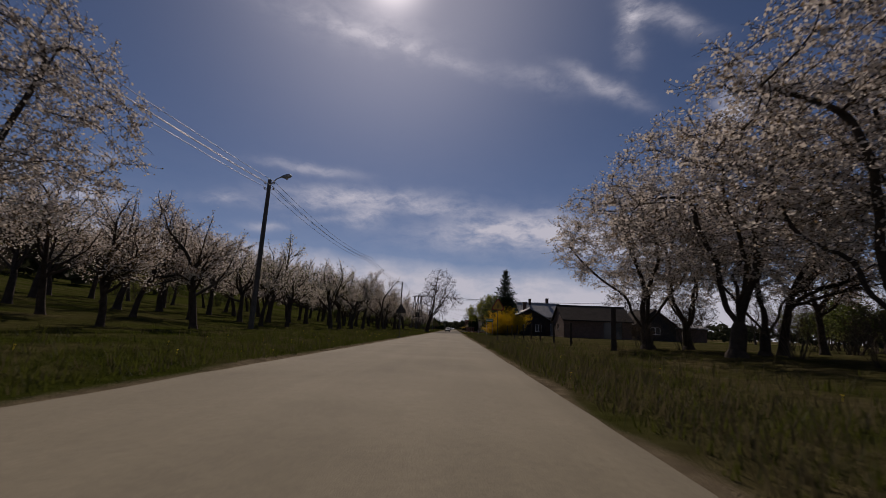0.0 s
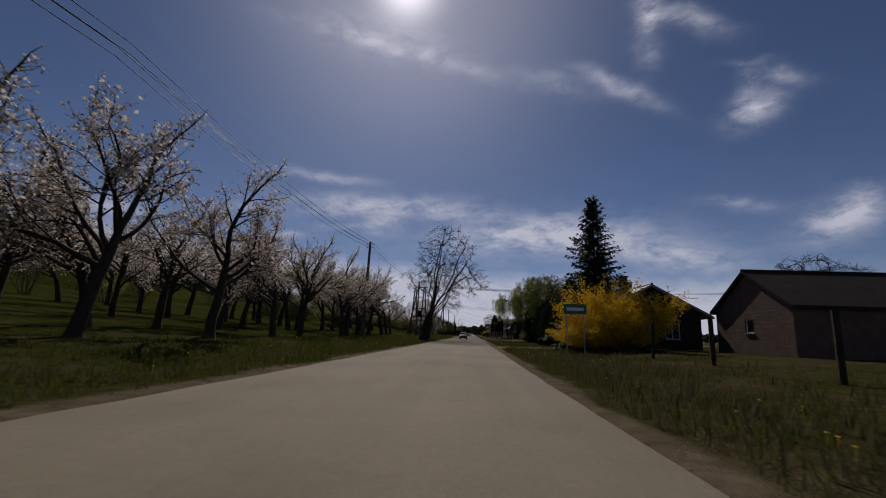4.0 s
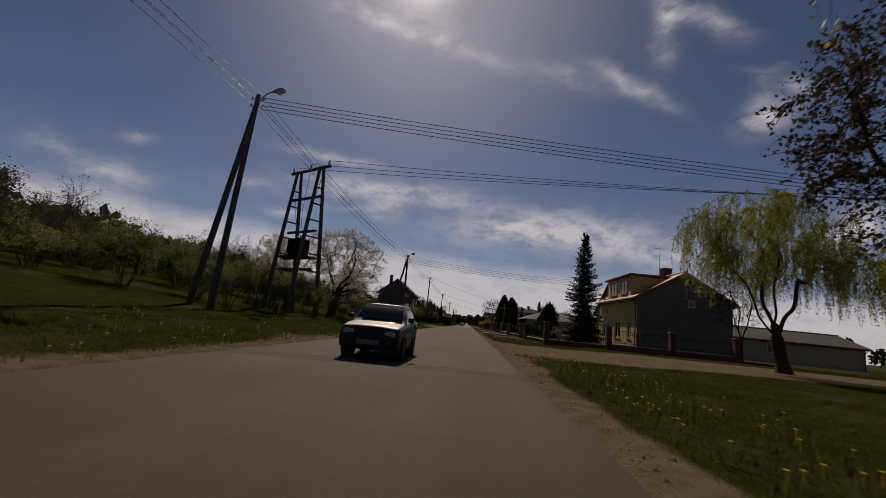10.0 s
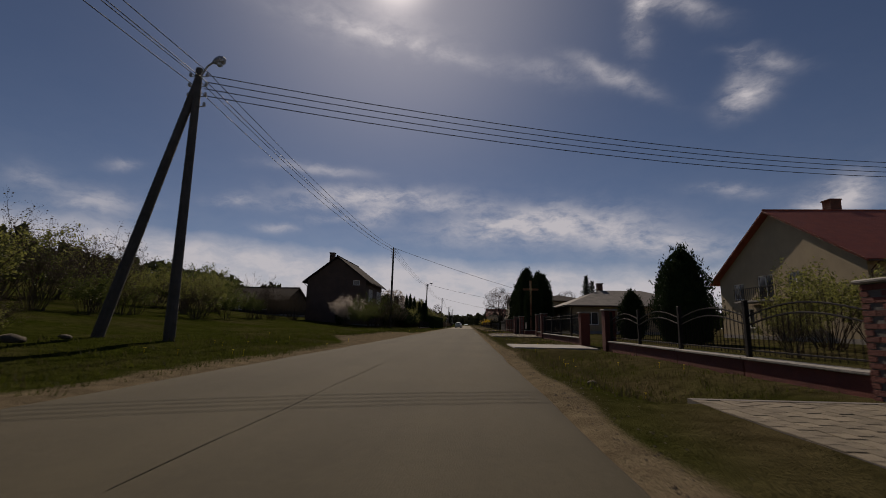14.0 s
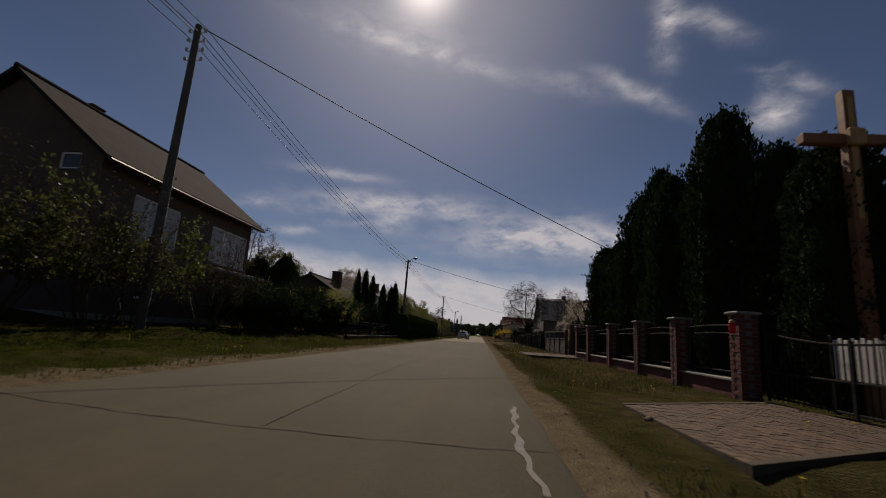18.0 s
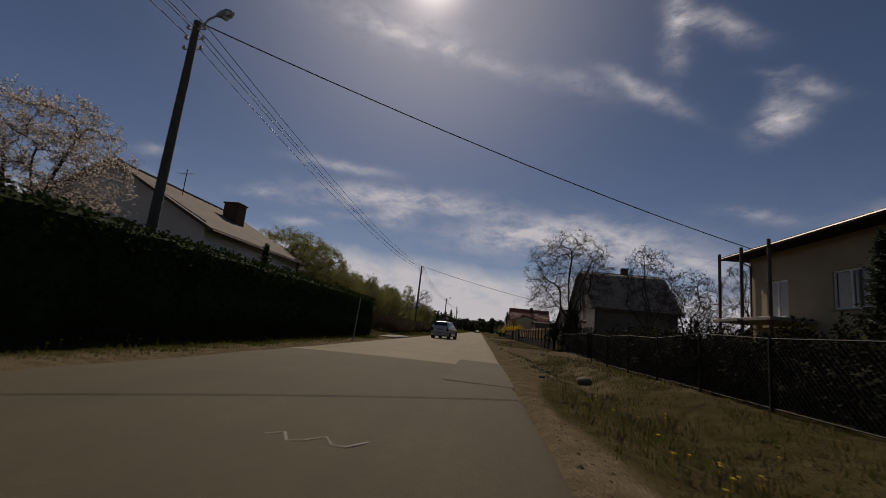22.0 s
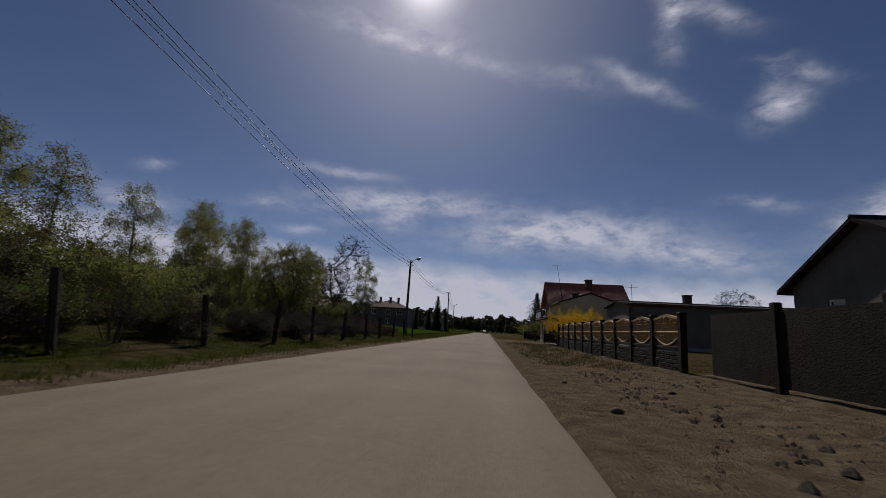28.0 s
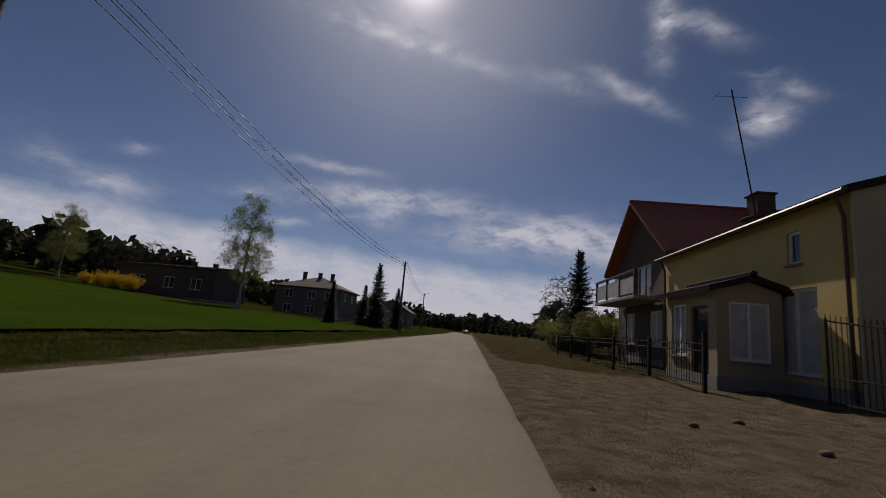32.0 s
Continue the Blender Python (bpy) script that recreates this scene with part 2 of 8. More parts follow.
M_BLOSSOM = mat("blossom", (0.66, 0.61, 0.56), (0.46, 0.40, 0.33), 9, 0.8, 0.0, 40, world=False, through=0.5, spec=0.1, rand=0.15)
M_BUDS = mat("bronze_buds", (0.26, 0.16, 0.10), (0.16, 0.13, 0.06), 9, 0.8, 0.0, 40, world=False, through=0.4, spec=0.1)
M_LEAF = mat("spring_leaf", (0.10, 0.118, 0.03), (0.055, 0.074, 0.018), 5, 0.6, 0.0, 30, world=False, through=0.5, spec=0.2, rand=0.3)
M_LEAF_PALE = mat("pale_leaf", (0.20, 0.205, 0.06), (0.12, 0.13, 0.04), 5, 0.6, 0.0, 30, world=False, through=0.6, spec=0.2, rand=0.3)
M_WILLOW = mat("willow_leaf", (0.40, 0.40, 0.05), (0.24, 0.26, 0.035), 3, 0.6, 0.0, 30, world=False, through=0.5, spec=0.2)
M_TWIG = mat("brown_twig", (0.11, 0.085, 0.06), (0.06, 0.047, 0.035), 5, 0.9, 0.0, 30, world=False, through=0.2, spec=0.1, rand=0.3)
M_NEEDLE = mat("spruce_needle", (0.018, 0.035, 0.016), (0.035, 0.055, 0.025), 4, 0.7, 0.0, 30, world=False, through=0.15, spec=0.25, rand=0.2)
M_THUJA = mat("thuja_scale", (0.015, 0.026, 0.012), (0.033, 0.052, 0.021), 3, 0.95, 0.3, 30, world=False, through=0.15, spec=0.04, rand=0.2)
M_HEDGE = mat("hedge_leaf", (0.014, 0.026, 0.010), (0.034, 0.052, 0.015), 6, 0.9, 0.3, 30, world=False, through=0.2, spec=0.05)
M_VINE = mat("bronze_evergreen", (0.020, 0.022, 0.013), (0.034, 0.030, 0.018), 4, 0.95, 0.2, 30, world=False, through=0.05, spec=0.04)
M_FORSYTHIA = mat("forsythia_bloom", (0.66, 0.44, 0.018), (0.50, 0.31, 0.010), 5, 0.7, 0.0, 30, world=False, through=0.38, spec=0.1)
M_GRASS_BLADE = mat("grass_blade", (0.036, 0.046, 0.006), (0.066, 0.073, 0.014), 0.5, 0.7, 0.0, 8, through=0.5, spec=0.15)
M_DRY_BLADE = mat("dry_blade", (0.10, 0.084, 0.044), (0.052, 0.046, 0.022), 0.5, 0.8, 0.0, 8, through=0.4, spec=0.1)
M_DANDELION = mat("dandelion", (0.75, 0.60, 0.03), (0.65, 0.50, 0.02), 5, 0.8, 0.0, 30, through=0.3)
M_CONCRETE = mat("concrete", (0.30, 0.285, 0.26), (0.20, 0.19, 0.175), 1.5, 0.9, 0.3, 40)
M_POLE = mat("weathered_pole", (0.11, 0.10, 0.09), (0.065, 0.06, 0.053), 3, 0.9, 0.4, 50)
M_STEEL = mat("galvanised_steel", (0.42, 0.43, 0.44), (0.30, 0.30, 0.31), 6, 0.5, 0.1, 50, metal=0.7)
M_IRON = mat("black_iron", (0.014, 0.013, 0.013), (0.028, 0.025, 0.023), 8, 0.75, 0.15, 60, spec=0.15)
M_WIRE = mat("wire", (0.05, 0.05, 0.055), (0.08, 0.08, 0.08), 3, 0.6, 0, 20, metal=0.4)
M_WOOD = mat("grey_wood", (0.11, 0.095, 0.08), (0.06, 0.05, 0.042), 3, 0.95, 0.5, 40)
M_CROSS = mat("varnished_timber", (0.30, 0.13, 0.055), (0.18, 0.075, 0.03), 4, 0.55, 0.3, 40)
M_DARK_WALL = mat("tarred_boards", (0.05, 0.042, 0.036), (0.025, 0.021, 0.019), 2, 0.9, 0.5, 30, stripes=(2, 0.2, 1.5))
M_BARN = mat("barn_boards", (0.17, 0.105, 0.075), (0.09, 0.06, 0.045), 2, 0.9, 0.5, 30, stripes=(2, 0.2, 1.5))
M_BROWN_WALL = mat("brown_render", (0.13, 0.085, 0.065), (0.085, 0.06, 0.048), 1, 0.9, 0.3, 50)
M_YELLOW_WALL = mat("yellow_plaster", (0.58, 0.45, 0.17), (0.50, 0.38, 0.14), 0.8, 0.9, 0.15, 60)
M_BEIGE_WALL = mat("beige_plaster", (0.38, 0.31, 0.20), (0.30, 0.245, 0.16), 0.8, 0.9, 0.2, 60)
M_GABLE = mat("tan_plaster", (0.50, 0.42, 0.27), (0.42, 0.35, 0.22), 0.8, 0.9, 0.2, 60)
M_WHITE_WALL = mat("white_plaster", (0.70, 0.68, 0.63), (0.60, 0.58, 0.54), 0.8, 0.9, 0.15, 60)
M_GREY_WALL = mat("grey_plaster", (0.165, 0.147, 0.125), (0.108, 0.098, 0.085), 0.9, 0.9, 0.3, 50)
M_METAL_ROOF = mat("zinc_roof", (0.34, 0.34, 0.335), (0.22, 0.22, 0.22), 1.2, 0.72, 0.3, 30, metal=0.1, stripes=(0, 0.6, 2.0))
M_RED_ROOF = mat("red_tile", (0.34, 0.085, 0.045), (0.22, 0.06, 0.04), 1.5, 0.6, 0.5, 20, stripes=(2, 0.16, 3.0))
M_GREY_ROOF = mat("grey_tile", (0.17, 0.16, 0.145), (0.10, 0.095, 0.09), 1.5, 0.8, 0.5, 20, stripes=(2, 0.14, 3.0))
M_DARK_ROOF = mat("dark_felt_roof", (0.045, 0.038, 0.033), (0.028, 0.024, 0.022), 1.2, 0.95, 0.4, 25, spec=0.08, stripes=(2, 0.18, 2.0))
M_BROWN_ROOF = mat("brown_tile", (0.14, 0.115, 0.092), (0.085, 0.068, 0.057), 1.5, 0.92, 0.5, 20, stripes=(2, 0.14, 3.0))
M_BRICK = mat("red_brick", (0.17, 0.05, 0.037), (0.11, 0.036, 0.03), 5, 0.85, 0.4, 60, rand=0.3)
M_MORTAR = mat("mortar", (0.17, 0.155, 0.14), (0.11, 0.10, 0.09), 5, 0.9, 0.3, 60)
M_CHIMNEY = mat("chimney_brick", (0.12, 0.07, 0.05), (0.07, 0.045, 0.035), 4, 0.9, 0.5, 40, stripes=(2, 0.08, 2.0))
M_FRAME = mat("white_frame", (0.75, 0.74, 0.71), (0.65, 0.64, 0.61), 4, 0.5, 0.05, 40)
M_BROWN_FRAME = mat("brown_frame", (0.10, 0.055, 0.035), (0.07, 0.04, 0.025), 4, 0.5, 0.1, 40)
M_GLASS = mat("window_pane", (0.03, 0.035, 0.04), (0.05, 0.055, 0.06), 0.7, 0.08, 0.0, 10, spec=0.45)
M_CURTAIN = mat("lace_curtain", (0.55, 0.55, 0.54), (0.35, 0.35, 0.36), 3, 0.6, 0.1, 40)
M_FENCE_DARK = mat("fence_brown", (0.026, 0.018, 0.014), (0.014, 0.011, 0.009), 3, 0.85, 0.4, 40, spec=0.12)
M_FENCE_GOLD = mat("fence_ochre", (0.47, 0.32, 0.14), (0.33, 0.21, 0.09), 4, 0.75, 0.25, 40)
M_FENCE_GREY = mat("fence_grey_concrete", (0.075, 0.066, 0.056), (0.042, 0.038, 0.033), 3, 0.9, 0.4, 40)
M_PAVER = mat("grey_paver", (0.18, 0.152, 0.108), (0.115, 0.098, 0.07), 3, 0.9, 0.3, 40, rand=0.35)
M_PAVER_RED = mat("red_paver", (0.125, 0.076, 0.049), (0.07, 0.047, 0.033), 3, 0.9, 0.3, 40, rand=0.5)
M_CAR_SILVER = mat("silver_paint", (0.50, 0.50, 0.49), (0.45, 0.45, 0.44), 2, 0.38, 0.0, 30, metal=0.25, coat=0.6)
M_CAR_DARK = mat("dark_paint", (0.022, 0.02, 0.024), (0.03, 0.027, 0.033), 2, 0.5, 0.0, 30, coat=0.2)
M_TRIM = mat("black_plastic", (0.02, 0.02, 0.021), (0.035, 0.034, 0.033), 6, 0.6, 0.1, 50)
M_RUBBER = mat("tyre_rubber", (0.015, 0.015, 0.015), (0.03, 0.029, 0.028), 6, 0.9, 0.2, 50)
M_LAMP_RED = mat("red_lens", (0.045, 0.008, 0.008), (0.022, 0.006, 0.006), 6, 0.15, 0.0, 30, coat=1.0)
M_LAMP_CLEAR = mat("clear_lens", (0.55, 0.56, 0.56), (0.45, 0.46, 0.46), 6, 0.12, 0.0, 30, metal=0.4, coat=1.0)
M_SIGN_YELLOW = mat("sign_yellow", (0.46, 0.28, 0.035), (0.40, 0.24, 0.03), 3, 0.4, 0.0, 30)
M_SIGN_RED = mat("sign_red", (0.26, 0.02, 0.02), (0.22, 0.02, 0.02), 3, 0.4, 0.0, 30)
M_SIGN_GREEN = mat("sign_green", (0.03, 0.16, 0.07), (0.03, 0.13, 0.06), 3, 0.4, 0.0, 30)
M_STONE = mat("field_stone", (0.15, 0.122, 0.085), (0.075, 0.06, 0.042), 5, 0.9, 0.5, 40, rand=0.4)
M_RED_GLOW = mat("red_lantern_glass", (0.5, 0.02, 0.015), (0.4, 0.02, 0.015), 5, 0.3, 0.0, 30, through=0.5)
M_PLATE = mat("plate_white", (0.24, 0.24, 0.23), (0.16, 0.16, 0.155), 5, 0.5, 0, 30)
M_DRIVE = mat("pale_drive_blocks", (0.25, 0.235, 0.20), (0.18, 0.17, 0.145), 2, 0.9, 0.3, 40, rand=0.2)
M_CROP = mat("young_crop", (0.026, 0.049, 0.005), (0.038, 0.062, 0.008), 0.3, 1.0, 0.5, 30, spec=0.0)


# ---- building blocks ----
def mesh_of(name, verts, faces, material, smooth=False):
    me = bpy.data.meshes.new(name)
    me.from_pydata(verts, [], faces)
    if material:
        me.materials.append(material)
    if smooth:
        me.polygons.foreach_set("use_smooth", [True] * len(me.polygons))
    return me


def part(name, me, parent=None, label="", loc=None):
    """Links a mesh (or a bmesh with its material set by the caller) as one object under a thing or a part."""
    ob = new(name, me)
    if parent:
        ob.parent = parent
    if loc is not None:
        ob.location = loc
    if label:
        ob["label"] = label
    return ob


def thing(name, label, category, loc=(0, 0, 0), rz=0.0, group="", kind=""):
    ob = new(name)
    ob.empty_display_size = 0.2
    ob.matrix_world = pose(*loc, 0, 0, rz)
    return tagged(ob, label, category, group, kind)


class Geo:
    """Gathers boxes, tubes and quads of one part."""

    def __init__(self):
        self.v, self.f = [], []

    def add(self, verts, faces):
        n = len(self.v)
        self.v += verts
        self.f += [tuple(i + n for i in f) for f in faces]
        return self

    def box(self, x0, x1, y0, y1, z0, z1, bevel=0.0):
        if bevel:
            b = min(bevel, (x1 - x0) / 3, (y1 - y0) / 3, (z1 - z0) / 3)
            v = []
            for z, i in ((z0, b), (z0 + b, 0), (z1 - b, 0), (z1, b)):
                v += [(x0 + i, y0 + i + (b if not i else 0) * 0, z), (x1 - i, y0 + i, z), (x1 - i, y1 - i, z), (x0 + i, y1 - i, z)]
            f = [(3, 2, 1, 0), (12, 13, 14, 15)]
            for k in range(3):
                for j in range(4):
                    f.append((4 * k + j, 4 * k + (j + 1) % 4, 4 * k + 4 + (j + 1) % 4, 4 * k + 4 + j))
            return self.add(v, f)
        v = [(x0, y0, z0), (x1, y0, z0), (x1, y1, z0), (x0, y1, z0), (x0, y0, z1), (x1, y0, z1), (x1, y1, z1), (x0, y1, z1)]
        return self.add(v, [(3, 2, 1, 0), (4, 5, 6, 7), (0, 1, 5, 4), (1, 2, 6, 5), (2, 3, 7, 6), (3, 0, 4, 7)])

    def tube(self, pts, radii, sides=6, cap=True):
        n0 = len(self.v)
        pts = [Vector(p) for p in pts]
        a = None
        for i, p in enumerate(pts):
            t = (pts[min(i + 1, len(pts) - 1)] - pts[max(i - 1, 0)])
            t = t.normalized() if t.length > 1e-9 else Vector((0, 0, 1))
            if a is None:
                a = t.cross(Vector((0, 0, 1)) if abs(t.z) < 0.95 else Vector((1, 0, 0))).normalized()
            else:
                a = (a - t * a.dot(t)).normalized()
            b = t.cross(a)
            r = radii[i] if isinstance(radii, (list, tuple)) else radii
            for k in range(sides):
                q = 2 * math.pi * k / sides
                self.v.append(tuple(p + (a * math.cos(q) + b * math.sin(q)) * r))
        for i in range(len(pts) - 1):
            for k in range(sides):
                self.f.append((n0 + i * sides + k, n0 + i * sides + (k + 1) % sides, n0 + (i + 1) * sides + (k + 1) % sides, n0 + (i + 1) * sides + k))
        if cap:
            self.f.append(tuple(n0 + k for k in range(sides))[::-1])
            self.f.append(tuple(n0 + (len(pts) - 1) * sides + k for k in range(sides)))
        return self

    def lathe(self, profile, sides=10, centre=(0, 0, 0)):
        n0 = len(self.v)
        for r, z in profile:
            for k in range(sides):
                q = 2 * math.pi * k / sides
                self.v.append((centre[0] + r * math.cos(q), centre[1] + r * math.sin(q), centre[2] + z))
        for i in range(len(profile) - 1):
            for k in range(sides):
                self.f.append((n0 + i * sides + k, n0 + i * sides + (k + 1) % sides, n0 + (i + 1) * sides + (k + 1) % sides, n0 + (i + 1) * sides + k))
        return self

    def quads(self, centres, rng, size, flat=0.0):
        """Small leaves or petals, each turned at random."""
        c = np.asarray(centres, float)
        if not len(c):
            return self
        n = len(c)
        a = rng.normal(size=(n, 3))
        b = rng.normal(size=(n, 3))
        if flat:
            a[:, 2] *= 1 - flat
            b[:, 2] *= 1 - flat
        a /= np.linalg.norm(a, axis=1, keepdims=True)
        b -= (a * b).sum(1, keepdims=True) * a
        b /= np.linalg.norm(b, axis=1, keepdims=True) + 1e-9
        s = (size * rng.uniform(0.6, 1.3, (n, 1)))
        a, b = a * s, b * s * 0.62
        v = np.stack([c - a, c + b, c + a, c - b], 1).reshape(-1, 3)
        n0 = len(self.v)
        self.v += [tuple(p) for p in v.tolist()]
        self.f += [(n0 + 4 * i, n0 + 4 * i + 1, n0 + 4 * i + 2, n0 + 4 * i + 3) for i in range(n)]
        return self

    def mesh(self, name, material, smooth=False):
        return mesh_of(name, self.v, self.f, material, smooth)

    def part(self, name, material, parent=None, label="", smooth=False, loc=None):
        return part(name, self.mesh(name, material, smooth), parent, label, loc)


# ---- the lie of the land ----
ROAD_L, ROAD_R = -4.5, 1.0


def smooth01(a, b, x):
    t = min(1.0, max(0.0, (x - a) / (b - a)))
    return t * t * (3 - 2 * t)


# driveways that cross the ditch on the right: from y, to y
DRIVES = ((84, 92), (131, 147), (159.5, 163.5), (175, 178), (190.5, 199), (202, 208), (221.8, 226.8), (262, 270), (300, 312), (338, 352))


def ditch(y):
    if y < 152 or y > 336:
        return 0.0
    depth = 0.32 * smooth01(152, 156, y) * (1 - smooth01(330, 336, y))
    for a, b in DRIVES:
        depth *= 1 - smooth01(a - 1.2, a + 0.2, y) * (1 - smooth01(b - 0.2, b + 1.2, y))
    return depth


def land(x, y):
    """Height of the ground."""
    z = 0.0
    if x < -4.9:
        d = -x - 4.9
        z = 0.38 * smooth01(0, 4.2, d)
        far = max(0.0, -x - 11)
        k = (1.0 + 0.5 * smooth01(108, 125, y) * (1 - smooth01(165, 185, y))) if y < 300 else 1.0 - 0.35 * smooth01(300, 340, y)
        z += k * (0.085 * min(far, 40) + 0.13 * min(max(0, far - 40), 110))
    elif x > 1.3:
        rise = 0.28 * smooth01(3, 9, x)
        z = rise * (1 - smooth01(85, 95, y)) + 0.10 * smooth01(5, 9, x) * smooth01(95, 110, y)
        c = (x - 3.1) / 0.85
        z -= ditch(y) * math.exp(-c * c)
    return z


def ground_sheet():
    xs = np.concatenate([[-3000, -1200, -600, -300, -200, -150, -120, -95, -75, -60, -50, -42, -36, -31, -27, -23, -20, -17.5, -15, -13, -11.5, -10],
                         np.arange(-9, 0.7, 0.3), np.arange(0.75, 2.4, 0.15), np.arange(2.4, 9.01, 0.3), [10, 11.5, 13, 15, 18, 22, 27, 34, 45, 60, 80, 120, 200, 400, 900, 3000]])
    ys = np.concatenate([[-1500, -500, -200, -100, -60, -40, -25], np.arange(-15, 440, 0.6), np.arange(440, 560, 6), [600, 700, 850, 1100, 1600, 3000]])
    rng = np.random.default_rng(3)
    nx, ny = len(xs), len(ys)
    verts, dirt, dry, pale = [], [], [], []
    for y in ys:
        for x in xs:
            z = land(x, y)
            off = max(ROAD_L - x, x - ROAD_R)
            n1 = noise.noise((x * 0.9, y * 0.35, 0.0))
            n2 = noise.noise((x * 2.3, y * 2.1, 4.0))
            if off < 0.0:
                z = -0.05
            elif off < 12:
                z += (0.035 * n2 + 0.05 * n1 + (0.07 * noise.noise((x * 1.7, y * 1.1, 9.0)) if x > 2 and y > 240 else 0)) * smooth01(0.1, 1.2, off)
            # bare earth: a sandy strip along the edge, wide trodden yards further on
            e = 0.0
            if x > ROAD_R - 0.4:
                wide = 0.28 + 0.26 * smooth01(80, 95, y) - 0.16 * smooth01(145, 152, y) + 0.2 * n1
                wide += 2.6 * smooth01(246, 252, y) * (1 - smooth01(330, 339, y)) * (0.55 + 0.25 * n1)
                wide += 3.6 * smooth01(337, 340, y) * (1 - smooth01(349, 356, y))
                soft = 0.2 + 0.15 * smooth01(246, 252, y)
                e = 1 - smooth01(wide - soft, wide + soft, x - ROAD_R)
                flare = (4.0 if 120 < y < 160 else 2.4) * math.exp(-max(0.0, x - ROAD_R) / 1.4)
                for a, b in ((86, 91), (133, 143), (262, 269), (300, 312), (338, 352)):
                    e = max(e, smooth01(a - 1 - flare, a + 1.0 - flare, y + n1) * (1 - smooth01(b - 1 + flare, b + 1.0 + flare, y + n1)) * (1 - smooth01(8, 12, x) * (a != 133)))
            elif x < ROAD_L + 0.4:
                wide = 0.3 + 0.25 * n1 + 0.5 * smooth01(110, 130, y) * (1 - smooth01(330, 345, y)) + 1.6 * smooth01(176, 182, y) * (1 - smooth01(196, 203, y))
                e = 1 - smooth01(wide - 0.3, wide + 0.35, ROAD_L - x)
            if 1.0 < x < 5.6 and y > 244:
                e = max(e, (0.42 + 0.75 * n1 + 0.35 * n2) * smooth01(244, 252, y) * (1 - smooth01(333, 340, y)))
            dirt.append(max(0.0, min(1.0, e + 0.25 * n2 * (0 < e < 1))))
            pale.append(smooth01(70, 90, y) * (1 - smooth01(240, 249, y)) * (1.0 if x > 0 else 0.6))
            brown = (0.55 * smooth01(148, 158, y) + 0.45 * smooth01(190, 246, y)) * (x > 0) * 0.95 + (smooth01(200, 225, y) * (1 - smooth01(325, 345, y)) * (x < 0)) * 0.35 + 0.12
            if y < 80:
                brown = 0.62 if x > 0 else 0.28
            if x < -5.6 and 271 < y < 332:
                brown = 0.5
            if x < -7.5 and y > 334:
                brown = -0.5
            dry.append(max(0.0, min(1.0, brown + 0.7 * n1)))
            verts.append((x, y, z))
    faces = [(j * nx + i, j * nx + i + 1, (j + 1) * nx + i + 1, (j + 1) * nx + i) for j in range(ny - 1) for i in range(nx - 1)]
    m = bpy.data.materials.new("meadow_and_earth")
    m.use_nodes = True
    nt = m.node_tree
    p = nt.nodes["Principled BSDF"]
    co = nt.nodes.new("ShaderNodeNewGeometry").outputs["Position"]

    def tex(scale, detail=4):
        n = nt.nodes.new("ShaderNodeTexNoise")
        n.inputs["Scale"].default_value, n.inputs["Detail"].default_value = scale, detail
        link(nt, co, n.inputs["Vector"])
        return n.outputs["Fac"]

    def mixed(f, a, b):
        n = nt.nodes.new("ShaderNodeMix")
        n.data_type = "RGBA"
        link(nt, f, n.inputs[0])
        for k, c in ((6, a), (7, b)):
            if isinstance(c, tuple):
                n.inputs[k].default_value = (*c, 1)
            else:
                link(nt, c, n.inputs[k])
        return n.outputs[2]

    big, mid, fine = tex(0.35), tex(3.0), tex(38.0)
    contrast = math_node(nt, "MULTIPLY_ADD", mid, 2.4, -0.7, clamp=True)
    green = mixed(contrast, (0.022, 0.030, 0.004), (0.043, 0.051, 0.010))
    straw = mixed(contrast, (0.05, 0.042, 0.02), (0.098, 0.081, 0.042))
    at = nt.nodes.new("ShaderNodeAttribute")
    at.attribute_name = "dry"
    turf = mixed(math_node(nt, "MULTIPLY_ADD", big, 0.8, math_node(nt, "ADD", at.outputs["Fac"], -0.4), clamp=True), green, straw)
    soil = mixed(math_node(nt, "MULTIPLY_ADD", mid, 2.0, -0.5, clamp=True), (0.20, 0.162, 0.107), (0.085, 0.07, 0.047))
    sand = mixed(math_node(nt, "MULTIPLY_ADD", mid, 2.0, -0.5, clamp=True), (0.225, 0.182, 0.118), (0.125, 0.10, 0.066))
    at3 = nt.nodes.new("ShaderNodeAttribute")
    at3.attribute_name = "pale"
    soil = mixed(at3.outputs["Fac"], soil, sand)
    at2 = nt.nodes.new("ShaderNodeAttribute")
    at2.attribute_name = "dirt"
    edge = math_node(nt, "MULTIPLY_ADD", math_node(nt, "ADD", at2.outputs["Fac"], math_node(nt, "MULTIPLY_ADD", fine, 0.8, -0.4)), 2.2, -0.6, clamp=True)
    link(nt, mixed(edge, turf, soil), p.inputs["Base Color"])
    p.inputs["Roughness"].default_value = 1.0
    p.inputs["Specular IOR Level"].default_value = 0.0
    bn = nt.nodes.new("ShaderNodeBump")
    bn.inputs["Strength"].default_value, bn.inputs["Distance"].default_value = 0.9, 0.10
    link(nt, math_node(nt, "ADD", fine, mid), bn.inputs["Height"])
    link(nt, bn.outputs[0], p.inputs["Normal"])
    me = mesh_of("ground", verts, faces, m, True)
    for nm, vals in (("dirt", dirt), ("dry", dry), ("pale", pale)):
        a = me.attributes.new(nm, "FLOAT", "POINT")
        a.data.foreach_set("value", vals)
    tagged(new("ground", me), "grassy ground with sandy verges beside the road", "ground", kind="structure")


ground_sheet()


